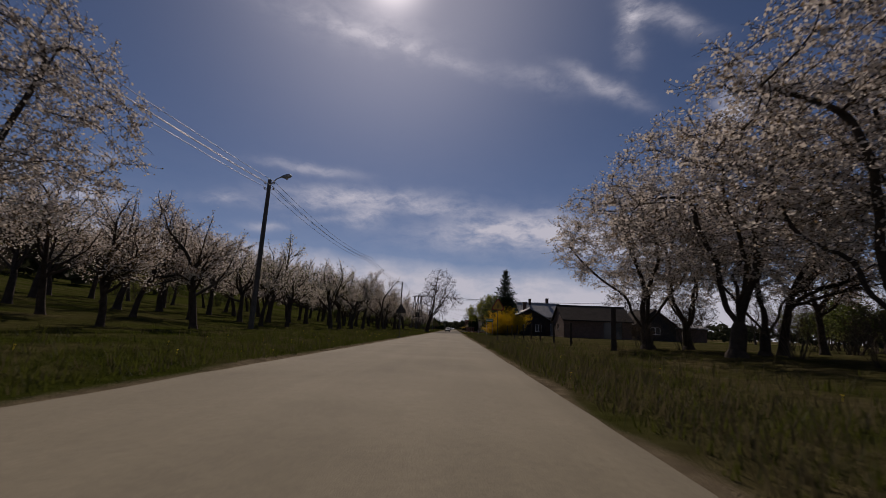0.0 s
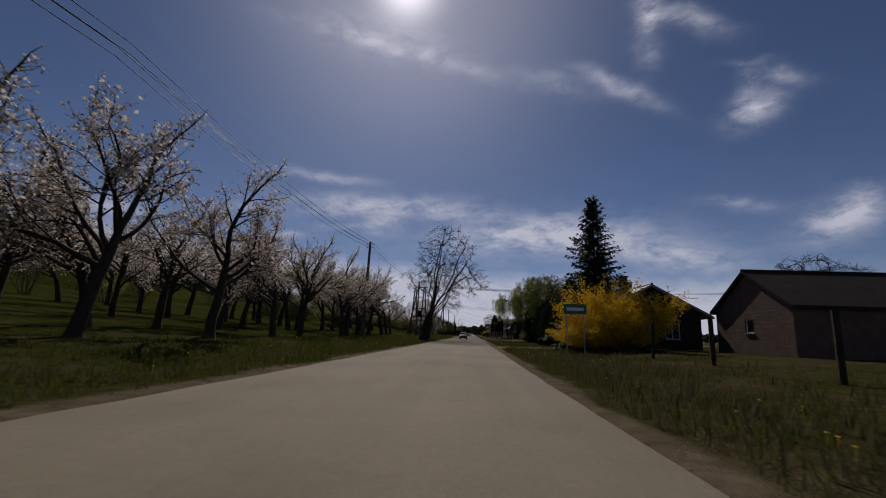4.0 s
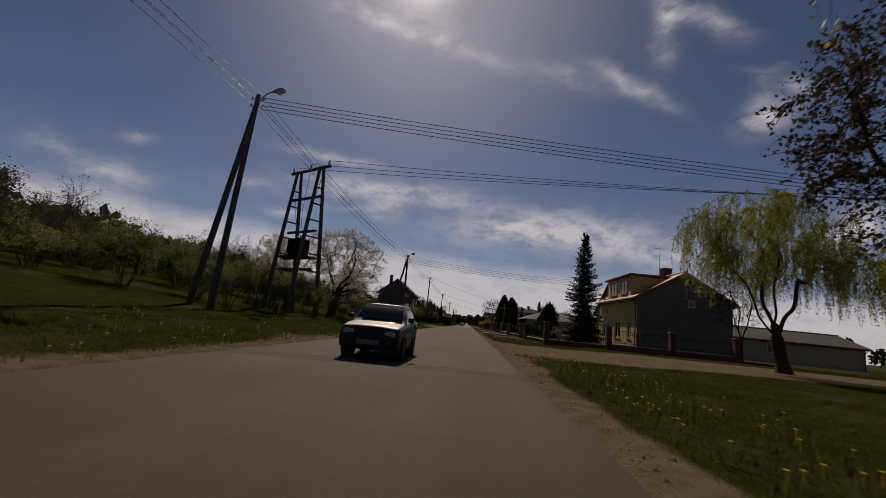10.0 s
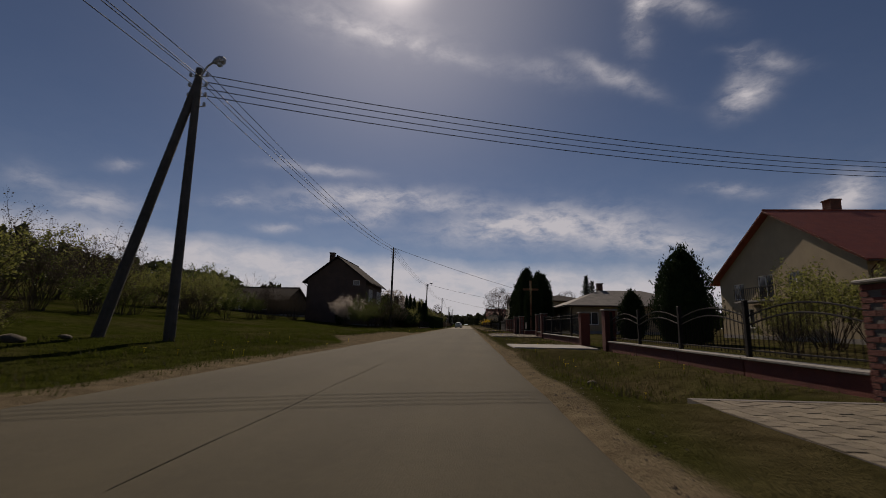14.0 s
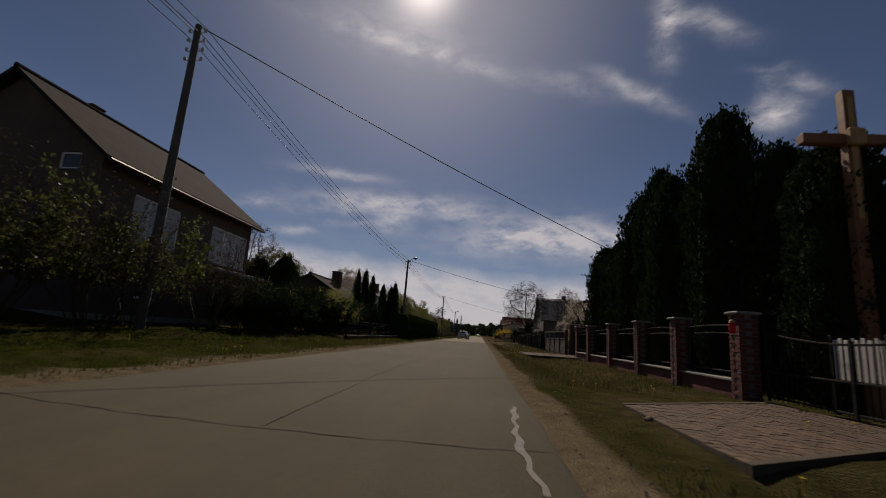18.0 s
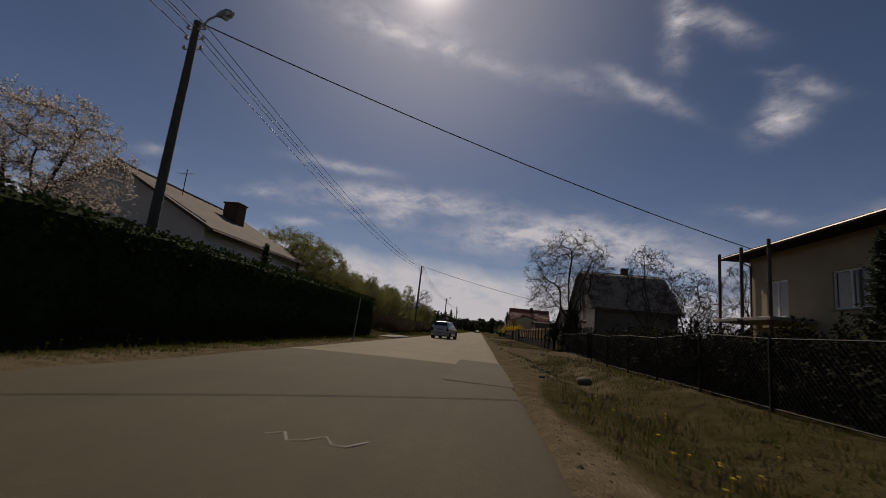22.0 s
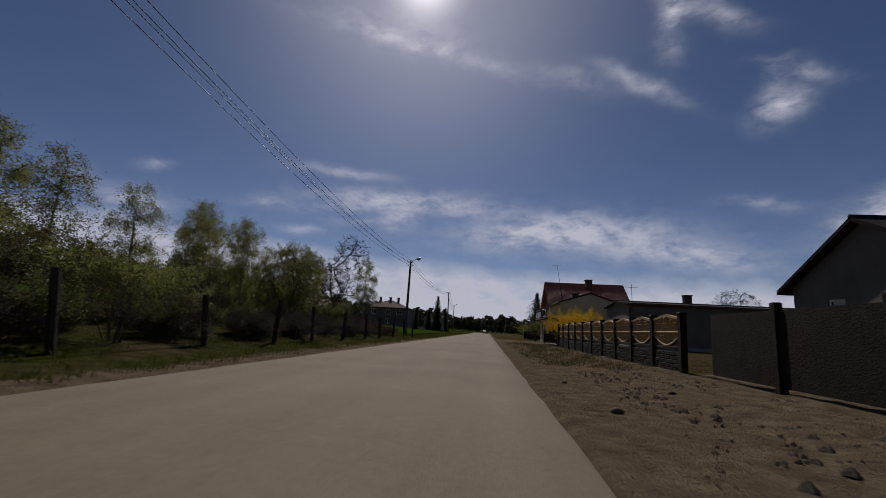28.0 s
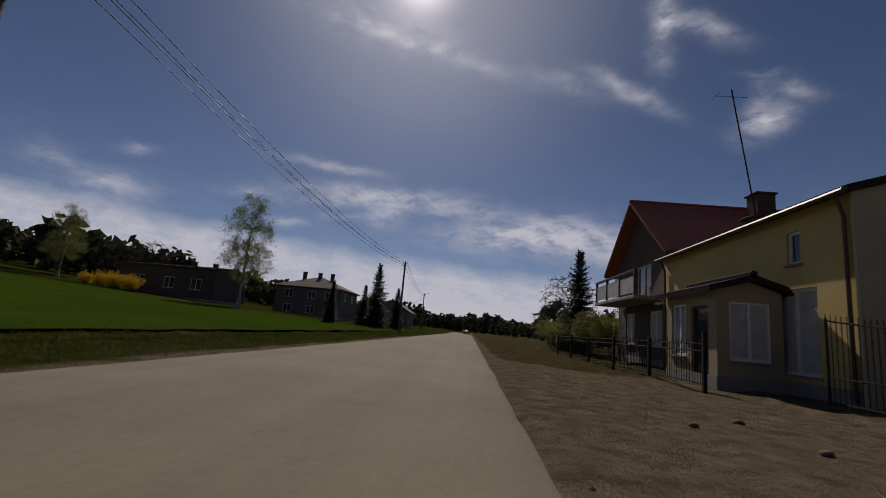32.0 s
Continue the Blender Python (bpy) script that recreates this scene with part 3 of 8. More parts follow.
def crop_field():
    """The sown field beyond the verge, a low green stand over the ground."""
    xs, ys = np.arange(-72, -6.9, 1.0), np.arange(337, 384, 1.0)
    v = [(x + 0.35 * noise.noise((x, y * 0.7, 3)) * (x > -9), y, land(x, y) - 0.05 + 0.11 * smooth01(337, 344, y) + 0.04 * noise.noise((x * 0.8, y * 0.8, 2))) for y in ys for x in xs]
    n = len(xs)
    f = [(j * n + i, j * n + i + 1, (j + 1) * n + i + 1, (j + 1) * n + i) for j in range(len(ys) - 1) for i in range(n - 1)]
    tagged(new("field", mesh_of("field", v, f, M_CROP, True)), "bright green sown field rising from the road", "field", kind="structure")


crop_field()


def bend(y):
    """The road's sideways drift, far ahead."""
    return -0.0009 * max(0.0, y - 430) ** 2 if y < 900 else -0.0009 * 470 ** 2 - 0.85 * (y - 900)


def road_sheet(name, label, y0, y1, material, step=0.7):
    verts, faces = [], []
    ys = [float(v) for v in np.arange(y0, y1, step)] + [y1]
    cols = (0.0, 0.02, 0.1, 0.3, 0.5, 0.7, 0.9, 0.98, 1.0)
    for y in ys:
        l = ROAD_L - 0.10 * noise.noise((y * 0.5, 1.0, 0)) - 0.06 * noise.noise((y * 1.9, 7.0, 0)) + bend(y)
        r = ROAD_R + 0.22 * (1 - smooth01(38, 70, y)) + 0.06 * noise.noise((y * 0.4, 3.0, 0)) + 0.05 * noise.noise((y * 1.7, 9.0, 0)) + bend(y)
        for c in cols:
            z = 0.004 + 0.03 * (1 - (2 * c - 1) ** 2) if 0 < c < 1 else -0.06
            verts.append((l + (r - l) * c, y, z))
    n = len(cols)
    for j in range(len(ys) - 1):
        for i in range(n - 1):
            faces.append((j * n + i, j * n + i + 1, (j + 1) * n + i + 1, (j + 1) * n + i))
    tagged(new(name, mesh_of(name, verts, faces, material, True)), label, "road", kind="structure")


road_sheet("road", "worn sandy-grey asphalt country road", -400, 97.5, M_ASPHALT)
road_sheet("road", "older dark grey asphalt stretch of the road", 97.5, 249.3, M_ASPHALT_OLD)
road_sheet("road", "smooth sandy-grey asphalt stretch of the road", 249.3, 900, M_ASPHALT)


def road_z(x):
    c = (x - ROAD_L) / (ROAD_R - ROAD_L)
    return 0.004 + 0.03 * (1 - (2 * c - 1) ** 2)


def strip_on_road(name, label, pts, width, material, lift=0.005, rng_seed=1):
    """A thin ragged patch that follows the road's crown."""
    rng = random.Random(rng_seed)
    v, f = [], []
    for i, (x, y) in enumerate(pts):
        q = pts[min(i + 1, len(pts) - 1)]
        o = pts[max(i - 1, 0)]
        d = Vector((q[0] - o[0], q[1] - o[1])).normalized()
        w = width * rng.uniform(0.55, 1.3) / 2
        for s in (-1, 1):
            px, py = x - d.y * w * s, y + d.x * w * s
            v.append((px, py, road_z(px) + lift))
    for i in range(len(pts) - 1):
        f.append((2 * i + 1, 2 * i, 2 * i + 2, 2 * i + 3))
    return tagged(new(name, mesh_of(name, v, f, material)), label, "road mark", kind="structure")


# ---- plants ----
def branching(geo, rng, start, way, length, radius, level, spec, ends, low=0.55):
    """One branch with its side branches. spec: for each level (steps, wander, lift, children, child length, child angle, sides, child girth)."""
    steps, wander, lift, kids, ratio, angle, sides, girth = spec[level]
    pts, p, d = [Vector(start)], Vector(start), Vector(way).normalized()
    for _ in range(steps):
        d = (d + Vector((rng.gauss(0, wander), rng.gauss(0, wander), rng.gauss(0, wander) + lift))).normalized()
        p = p + d * (length / steps)
        pts.append(p.copy())
    tip = 0.5 if level < len(spec) - 1 else 0.25
    geo.tube(pts, [radius * (1 - (1 - tip) * i / steps) for i in range(steps + 1)], sides, cap=False)
    if level == 0:
        geo.tube([pts[0] - Vector((0, 0, 0.15)), pts[0] + (pts[1] - pts[0]) * 0.35], [radius * 1.5, radius * 0.98], sides, cap=False)
    if level == len(spec) - 1:
        ends.append(pts)
        return
    for k in range(kids):
        u = (0.35 if level else low) + (1 - (0.35 if level else low)) * (k + rng.random()) / kids
        i = min(int(u * steps), steps - 1)
        q = pts[i].lerp(pts[i + 1], u * steps - i)
        axis = (pts[i + 1] - pts[i]).normalized()
        side = axis.cross(Vector((rng.gauss(0, 1), rng.gauss(0, 1), rng.gauss(0, 1)))).normalized()
        a = radians(angle * rng.uniform(0.65, 1.3))
        w = axis * math.cos(a) + side * math.sin(a)
        branching(geo, rng, q, w, length * ratio * rng.uniform(0.7, 1.25) * (1.15 - 0.4 * u), radius * (1 - 0.5 * u) * girth, level + 1, spec, ends)
    branching(geo, rng, pts[-1], d, length * ratio * 0.9, radius * tip, level + 1, spec, ends)


def leaf_points(ends, rng, per, spread, hang=0.0):
    out = []
    for pts in ends:
        for _ in range(per):
            i = int(rng.random() * (len(pts) - 1))
            q = pts[i].lerp(pts[i + 1], rng.random())
            out.append((q.x + rng.normal(0, spread), q.y + rng.normal(0, spread), q.z + rng.normal(0, spread) - hang * rng.random() ** 1.3))
    return out


TALL = {}


def plant(name, label, category, seed, trunk, spec, leaf=None, lean=(0, 0, 1), bark=None, group=""):
    """A tree that stands at the origin: trunk = (length, radius); leaf = list of (material, part name, number on a twig, spread, size, hang)."""
    rng, nrng = random.Random(seed), np.random.default_rng(seed)
    geo, ends = Geo(), []
    branching(geo, rng, (0, 0, 0), lean, trunk[0], trunk[1], 0, spec, ends)
    root = thing(name, label, category, group=group)
    TALL[root.name] = max(v[2] for v in geo.v)
    geo.part("trunk", bark or M_BARK, root, smooth=True)
    for material, pname, per, spread, size, hang in leaf or ():
        Geo().quads(leaf_points(ends, nrng, per, spread, hang), nrng, size).part(pname, material, root)
    return root


def grow_to(root, x, y, height, turn=0.0, fresh=True, wide=1.0):
    s = height / TALL[root.name.split('.')[0] if root.name not in TALL else root.name]
    return (put if fresh else again)(root, x, y, s * wide, turn, None, s)


def put(root, x, y, scale=1.0, turn=0.0, z=None, tall=None):
    root.matrix_basis = pose(x, y, land(x, y) - 0.02 if z is None else z, 0, 0, turn) @ Matrix.Diagonal((scale, scale, tall or scale, 1))
    return root


def again(root, x, y, scale=1.0, turn=0.0, z=None, tall=None):
    c = copy_thing(root, Matrix.Identity(4))
    return put(c, x, y, scale, turn, z, tall)


def colonise(seed, trunk, blobs, n=1500, step=0.22, reach=2.2, kill=0.34, wander=0.12, droop=0.0, tip=0.0055, power=2.25, limbs=4):
    """Grows branches from the trunk's line into the space of the crown, each towards the free room near it.
    trunk: a few points from the foot to the fork; blobs: (centre, radii) of the crown. Returns chains of (points, radii)."""
    rng = np.random.default_rng(seed)
    room = []  # free room in the crown
    for centre, radii, share in blobs:
        d = rng.normal(size=(int(n * share), 3))
        d /= np.linalg.norm(d, axis=1, keepdims=True)
        d *= rng.uniform(0.12, 1.0, (len(d), 1)) ** 0.45
        room.append(np.asarray(centre) + d * np.asarray(radii))
    full = rng.permutation(np.concatenate(room))
    nodes, up = [], []
    pts = [np.asarray(p, float) for p in trunk]
    for a, b in zip(pts, pts[1:]):
        m = max(1, int(np.linalg.norm(b - a) / step))
        for i in range(m):
            up.append(len(nodes) - 1)
            nodes.append(a + (b - a) * i / m)
    up.append(len(nodes) - 1)
    nodes.append(pts[-1])
    first_ok = int(len(nodes) * 0.7)
    # the great limbs that leave the fork, spread round the crown
    fork, stem = len(nodes) - 1, np.linalg.norm(pts[-1] - pts[0])
    centre, radii = np.asarray(blobs[0][0]), np.asarray(blobs[0][1])
    turn0 = rng.uniform(0, 6.28)
    for q in range(limbs):
        a = turn0 + 6.283 * (q + rng.uniform(-0.25, 0.25)) / limbs
        out = (0.3, 0.62, 0.42, 0.66, 0.5, 0.7)[q % 6] * rng.uniform(0.85, 1.15)
        goal = centre + radii * np.array([math.cos(a) * out, math.sin(a) * out, (0.55, -0.25, 0.35, 0.05, -0.45, 0.2)[q % 6] + rng.uniform(-0.12, 0.12)])
        start = max(first_ok, fork - int(rng.integers(0, 5))) if fork > 4 else fork
        sway, phase = rng.normal(0, 0.07, (2, 3)) * np.linalg.norm(goal - nodes[start]), rng.uniform(0, 3.1, 2)
        p0 = nodes[start]
        bow = p0 + (goal - p0) * 0.45 + np.array([0, 0, -0.06 * np.linalg.norm(goal - p0)]) + rng.normal(0, 0.12, 3)
        m = max(4, int(np.linalg.norm(goal - p0) / step))
        last = start
        for i in range(1, m + 1):
            u = i / m
            up.append(last)
            last = len(nodes)
            nodes.append(p0 * (1 - u) ** 2 + bow * 2 * u * (1 - u) + goal * u * u + rng.normal(0, 0.03, 3) + u * (sway[0] * math.sin(6.5 * u + phase[0]) + 0.6 * sway[1] * math.sin(13 * u + phase[1])))
    N = np.array(nodes)
    # first the few great limbs, then the boughs between them, then the small branches
    for share, grasp, clear, turns in ((0.018, 60.0, 1.0, 60), (0.14, 3.2, 0.62, 60), (1.0, reach, kill, 90)):
        room = full[:: max(1, int(1 / share))]
        D = np.linalg.norm(room[:, None] - N[None, first_ok:], axis=2)
        near, dist = D.argmin(1) + first_ok, D.min(1)
        keep = dist > clear
        room, near, dist = room[keep], near[keep], dist[keep]
        for turn in range(turns):
            act = dist < grasp
            if not act.any() or len(N) > 9000:
                break
            idx = near[act]
            v = room[act] - N[idx]
            v /= np.linalg.norm(v, axis=1, keepdims=True) + 1e-9
            src, inv = np.unique(idx, return_inverse=True)
            g = np.zeros((len(src), 3))
            np.add.at(g, inv, v)
            g /= np.linalg.norm(g, axis=1, keepdims=True) + 1e-9
            back = N[src] - N[np.maximum(np.array(up)[src], 0)]
            back /= np.linalg.norm(back, axis=1, keepdims=True) + 1e-9
            g += back * 0.3 + rng.normal(0, wander * 2.3, g.shape)
            g[:, 2] -= droop
            g /= np.linalg.norm(g, axis=1, keepdims=True) + 1e-9
            fresh = N[src] + g * step
            base = len(N)
            N = np.concatenate([N, fresh])
            up += src.tolist()
            D = np.linalg.norm(room[:, None] - fresh[None], axis=2)
            k = D.argmin(1)
            better = D[np.arange(len(room)), k] < dist
            near = np.where(better, k + base, near)
            dist = np.where(better, D[np.arange(len(room)), k], dist)
            keep = dist > clear
            room, near, dist = room[keep], near[keep], dist[keep]
            if not len(room):
                break
    n = len(N)
    kids = [[] for _ in range(n)]
    for i, u in enumerate(up):
        if u >= 0:
            kids[u].append(i)
    area = np.zeros(n)
    for i in range(n - 1, -1, -1):
        area[i] = max(area[i], tip ** power)
        if up[i] >= 0:
            area[up[i]] += area[i]
    R = area ** (1 / power)
    P = N.copy()
    for i in range(n):
        if up[i] >= 0 and kids[i]:
            P[i] = N[i] * 0.5 + (N[up[i]] + N[kids[i][0]]) * 0.25
    chains, todo = [], [(-1, 0)]
    while todo:
        u, i = todo.pop()
        ch, rr = ([P[u]], [min(R[u], R[i] * 1.15)]) if u >= 0 else ([], [])
        while True:
            ch.append(P[i])
            rr.append(R[i])
            if not kids[i]:
                break
            order = sorted(kids[i], key=lambda c: -R[c])
            todo += [(i, c) for c in order[1:]]
            i = order[0]
        chains.append(([Vector(p) for p in ch], [float(r) for r in rr]))
    return chains


def crown_tree(name, label, seed, girth, trunk, blobs, leaf=(), twigs=2, twig=0.3, bark=None, group="", hang=0.0, thick=1.0, limb=0.4, **grow):
    """A tree of chains from colonise(), its foot at the origin, with short twigs along all thin branches."""
    rng, nrng = random.Random(seed), np.random.default_rng(seed)
    chains = colonise(seed, trunk, blobs, **grow)
    k = girth / chains[0][1][0]
    geo, small, ends = Geo(), Geo(), []
    fork = Vector(trunk[-1]).z
    for pts, rr in chains:
        # the stem swells towards the foot; limbs keep the girth that their twigs need
        rr = [max(0.005, r * (1 + (k - 1) * max(limb, min(1.0, (fork + 2.6 - p.z) / 3.0)))) if r > 0.05 else max(0.005 * thick, r * (1 + (k - 1) * limb * r / 0.05)) for p, r in zip(pts, rr)]
        (geo if rr[0] > 0.03 else small).tube(pts, rr, 9 if rr[0] > 0.12 else 5 if rr[0] > 0.03 else 3, cap=False)
        thin = [i for i, r in enumerate(rr) if r < 0.03]
        if len(pts) > 1 and thin:
            ends.append([pts[i] for i in thin] if len(thin) > 1 else pts[-2:])
        for i in thin:
            for _ in range(twigs):
                d = Vector((rng.gauss(0, 1), rng.gauss(0, 1), rng.gauss(0.15, 0.8) - hang)).normalized()
                d = (d + (pts[i] - pts[max(0, i - 1)]).normalized() * 0.6).normalized()
                l = twig * rng.uniform(0.4, 1.4)
                q = pts[i] + d * l * 0.55
                e = q + (d + Vector((rng.gauss(0, 0.35), rng.gauss(0, 0.35), rng.gauss(0, 0.35) - hang * 0.5))).normalized() * l * 0.5
                small.tube([pts[i], q, e], [0.0065 * thick, 0.005 * thick, 0.003 * thick], 3, cap=False)
                ends.append([pts[i], q, e])
    p0 = Vector(trunk[0])
    geo.tube([p0 - Vector((0, 0, 0.2)), p0 + Vector((0, 0, 0.12)), p0.lerp(Vector(trunk[1]), 0.45)], [girth * 1.7, girth * 1.3, girth * 0.97], 9, cap=False)
    root = thing(name, label, "tree", group=group)
    TALL[root.name] = max(v[2] for v in geo.v + small.v)
    geo.part("trunk", bark or M_BARK, root, smooth=True)
    small.part("branchwork", M_BARK, root)
    for material, pname, per, spread, size, low in leaf:
        Geo().quads(leaf_points(ends, nrng, per, spread, low), nrng, size).part(pname, material, root)
    return root


ORCHARD = ((4, 0.10, 0.02, 7, 0.95, 50, 7, 0.6), (5, 0.16, 0.06, 7, 0.55, 45, 5, 0.52), (3, 0.2, 0.06, 6, 0.55, 42, 3, 0.52), (2, 0.22, 0.05, 0, 0, 0, 3, 0.52))
cherry = [plant("cherry_tree", "blossoming cherry tree with a dark forked trunk in grass", "tree", 11 + k, (2.3, 0.15), ORCHARD,
                [(M_BLOSSOM, "blossom", 8 if k != 1 else 6, 0.07, 0.042, 0.0), (M_BUDS, "budding", 4, 0.06, 0.035, 0.0)], group="orchard trees") for k in range(3)]
SPARSE = ((4, 0.10, 0.02, 7, 1.0, 50, 7, 0.6), (5, 0.18, 0.06, 7, 0.55, 45, 5, 0.52), (3, 0.22, 0.08, 6, 0.5, 42, 3, 0.52), (2, 0.25, 0.05, 0, 0, 0, 3, 0.52))
young = [plant("cherry_tree", "half-open cherry tree with bare dark twigs in grass", "tree", 31 + k, (1.9, 0.14), SPARSE,
               [(M_BLOSSOM, "blossom", 5, 0.05, 0.045, 0.0), (M_LEAF_PALE, "foliage", 2, 0.05, 0.035, 0.0)], group="orchard trees") for k in range(2)]
rg = random.Random(5)
first = set()


def place_kind(kinds, x, y, h):
    """Plants one of the kinds with about the height h."""
    root = kinds[rg.randrange(len(kinds))]
    s = h / TALL[root.name]
    if root.name not in first:
        first.add(root.name)
        return put(root, x, y, s, rg.uniform(0, 360))
    return again(root, x, y, s, rg.uniform(0, 360))


# the orchard on the slope: rows along the road
for row, x0 in enumerate((-10.6, -15.2, -20.5, -26.5, -33.0)):
    y = 18.0 + row * 1.7
    while y < (114, 116, 112, 106, 100)[row]:
        if abs(y - 37.4) > 1.6 or row:
            if abs(y - 95) > 1.5 or row:
                place_kind(young if 40 < y < 64 and row < 2 else cherry + young[:1], x0 - (1.4 if y < 52 and not row else 0.0) + rg.uniform(-0.9, 0.9), y + rg.uniform(-0.6, 0.6), rg.uniform(6.2, 8.2) * (0.95 if row else 0.92) * (1.14 if 90 < y < 112 else 0.78 if y < 37 else 0.82 if y < 52 and not row else 1))
        y += rg.uniform(4.3, 5.6) + (0.8 if row > 1 else 0)
# blossoming trees over the field on the other side
for x, y, h in ((-12.2, 118.6, 6.0), (-15.4, 121.5, 6.2), (-18.0, 119.0, 6.6), (-20.5, 124.0, 6.4), (14, 34, 7.5), (19, 38, 7.0), (16, 27, 8.0), (22, 31, 8), (15.5, 22, 8)):
    place_kind(cherry, x, y, h)
# trees in the gardens further on
for x, y, h in ((-16.0, 332.0, 5.2), (-10.8, 324.5, 4.6), (-9.6, 146.5, 4.8), (-13.8, 149.5, 5.2)):
    place_kind(cherry[1:2] + young, x, y, h)
VASE = [((0.2, 0, 4.9), (3.6, 3.5, 3.0), 1.0)]
bloom = crown_tree("cherry_tree", "large wide blossoming cherry over the meadow bank", 77, 0.2, [(0, 0, 0), (0.05, 0, 0.5), (0.1, 0, 0.9)], VASE, [(M_BLOSSOM, "blossom", 5, 0.05, 0.045, 0.0), (M_BUDS, "budding", 1, 0.05, 0.035, 0.0)], twigs=2, twig=0.35, group="garden trees", n=1500, kill=0.36)
grow_to(bloom, -12.1, 155.8, 7.9, 0, True, 1.1)
for k, (x, y, h, w) in enumerate(((9.2, 23.4, 9.4, 1.1), (9.0, 35.9, 8.8, 1.2), (12.2, 38.4, 8.4, 1.1), (12.6, 33.0, 8.0, 1.0), (9.5, 29.8, 9.4, 1.15), (-11.6, 22.6, 8.2, 0.95), (12.0, 24.5, 8.6, 1.0))):
    grow_to(bloom, x, y, h, 77 * k + 30, False, w)
grow_to(bloom, -17.6, 155.5, 6.2, 120, False, 0.85)
grow_to(bloom, -16.2, 252.1, 7.4, 60, False, 0.95)
grow_to(bloom, -15.0, 168.5, 4.0, 200, False, 1.0)
for x, y, h in ((7.2, 229.8, 4.4), (7.6, 233.0, 3.9)):
    place_kind(young, x, y, h)

# two big bare trees beside the road, and the bare trees by the gardens
put(crown_tree("roadside_tree", "tall bare roadside tree with a thick leaning dark trunk", 101, 0.30, [(0, 0, 0), (0.30, 0, 1.5), (0.85, 0, 2.9)],
               [((1.9, 0, 7.0), (2.9, 2.9, 3.6), 0.7), ((4.0, -0.4, 5.2), (2.0, 1.9, 1.5), 0.2), ((-0.6, -0.3, 5.4), (1.5, 1.7, 1.5), 0.1)], twigs=3, twig=0.34, group="roadside trees", n=1700, kill=0.38, hang=0.05, thick=1.1, limb=0.42, limbs=7), -5.9, 103.6, 1.22)
put(crown_tree("roadside_tree", "bare roadside tree with a dark forked trunk and hanging twigs", 105, 0.26, [(0, 0, 0), (0.2, 0, 1.4), (0.5, 0, 2.5)],
               [((1.3, 0, 6.0), (2.6, 2.6, 3.1), 0.8), ((2.5, -0.3, 3.7), (1.5, 1.6, 0.9), 0.2)], twigs=3, twig=0.34, group="roadside trees", n=1400, kill=0.38, hang=0.3, thick=1.1, limb=0.42, limbs=6), -6.4, 113.4, 1.2)
walnut = crown_tree("walnut_tree", "spreading bare walnut tree with curved grey limbs", 103, 0.22, [(0, 0, 0), (-0.15, 0, 1.8), (-0.3, 0, 3.2)],
                    [((-0.4, 0, 6.9), (4.4, 4.3, 4.3), 0.85), ((-3.0, -0.5, 4.2), (1.6, 1.8, 1.5), 0.15)], twigs=3, twig=0.42, group="garden trees", n=3000, kill=0.31, limbs=6)
grow_to(walnut, 8.7, 280.4, 11.3, 0, True, 1.0)
bare = crown_tree("walnut_tree", "bare round-crowned walnut tree behind the gardens", 113, 0.2, [(0, 0, 0), (0.1, 0, 1.5), (0.2, 0, 2.6)], [((0.2, 0, 6.4), (4.0, 4.0, 4.0), 1.0)], twigs=2, twig=0.4, group="garden trees", n=1100, kill=0.42, step=0.3, thick=2.4)
for x, y, h, turn, wide in ((15.9, 282.2, 11.0, 140, 0.66), (21.8, 287.0, 9.6, 250, 0.95), (27.4, 286.0, 11.2, 20, 0.85), (-12.5, 328.0, 5.4, 15, 0.8), (-10.5, 322.0, 4.8, 95, 0.85), (-11.8, 327.0, 5.2, 200, 0.8), (-14.0, 331.0, 5.4, 300, 0.8), (-11.4, 330.2, 5.0, 140, 0.75), (33.5, 276.0, 9.2, 170, 0.95), (24.5, 293.0, 8.6, 100, 0.9), (33.0, 305.0, 7.5, 80, 1.0), (28.0, 352.0, 7.2, 200, 1.1), (13.0, 372.0, 7.6, 20, 1.0), (16.0, 380.0, 8.0, 110, 1.0), (10.5, 388.0, 8.2, 310, 1.0),
                         (-17.0, 229.5, 7.4, 30, 0.9), (-20.0, 246.0, 6.5, 130, 0.9), (-22.5, 228.5, 7.4, 200, 0.9), (25.0, 172.0, 7.6, 60, 0.9), (20.4, 152.6, 9.2, 60, 0.72), (9.9, 113.2, 9.2, 140, 0.8), (12.4, 117.0, 9.0, 20, 0.8), (-45.0, 398.0, 7.5, 60, 1.1), (-51.0, 399.0, 7.0, 160, 1.1)):
    grow_to(bare, x, y, h, turn, x == 15.9, wide)
for k, (x, y) in enumerate(((30, 98), (36, 102), (42, 97), (48, 104), (55, 99), (62, 92), (70, 98))):
    grow_to(bare, x, y, 9.6, 50 * k, False, 1.0)
put(crown_tree("dead_tree", "gnarled dark bare fruit tree behind the wire fence", 104, 0.2, [(0, 0, 0), (0.1, 0, 0.9), (0.25, 0, 1.5)],
               [((-0.3, 0, 4.1), (2.4, 2.2, 2.0), 0.5), ((1.3, 0, 6.4), (1.8, 1.6, 1.8), 0.35), ((2.9, 0, 2.2), (1.4, 1.2, 0.9), 0.15)], twigs=3, twig=0.32, group="garden trees", n=1300, kill=0.36, wander=0.2, thick=1.7), -13.9, 338.3, 1.04, 0)

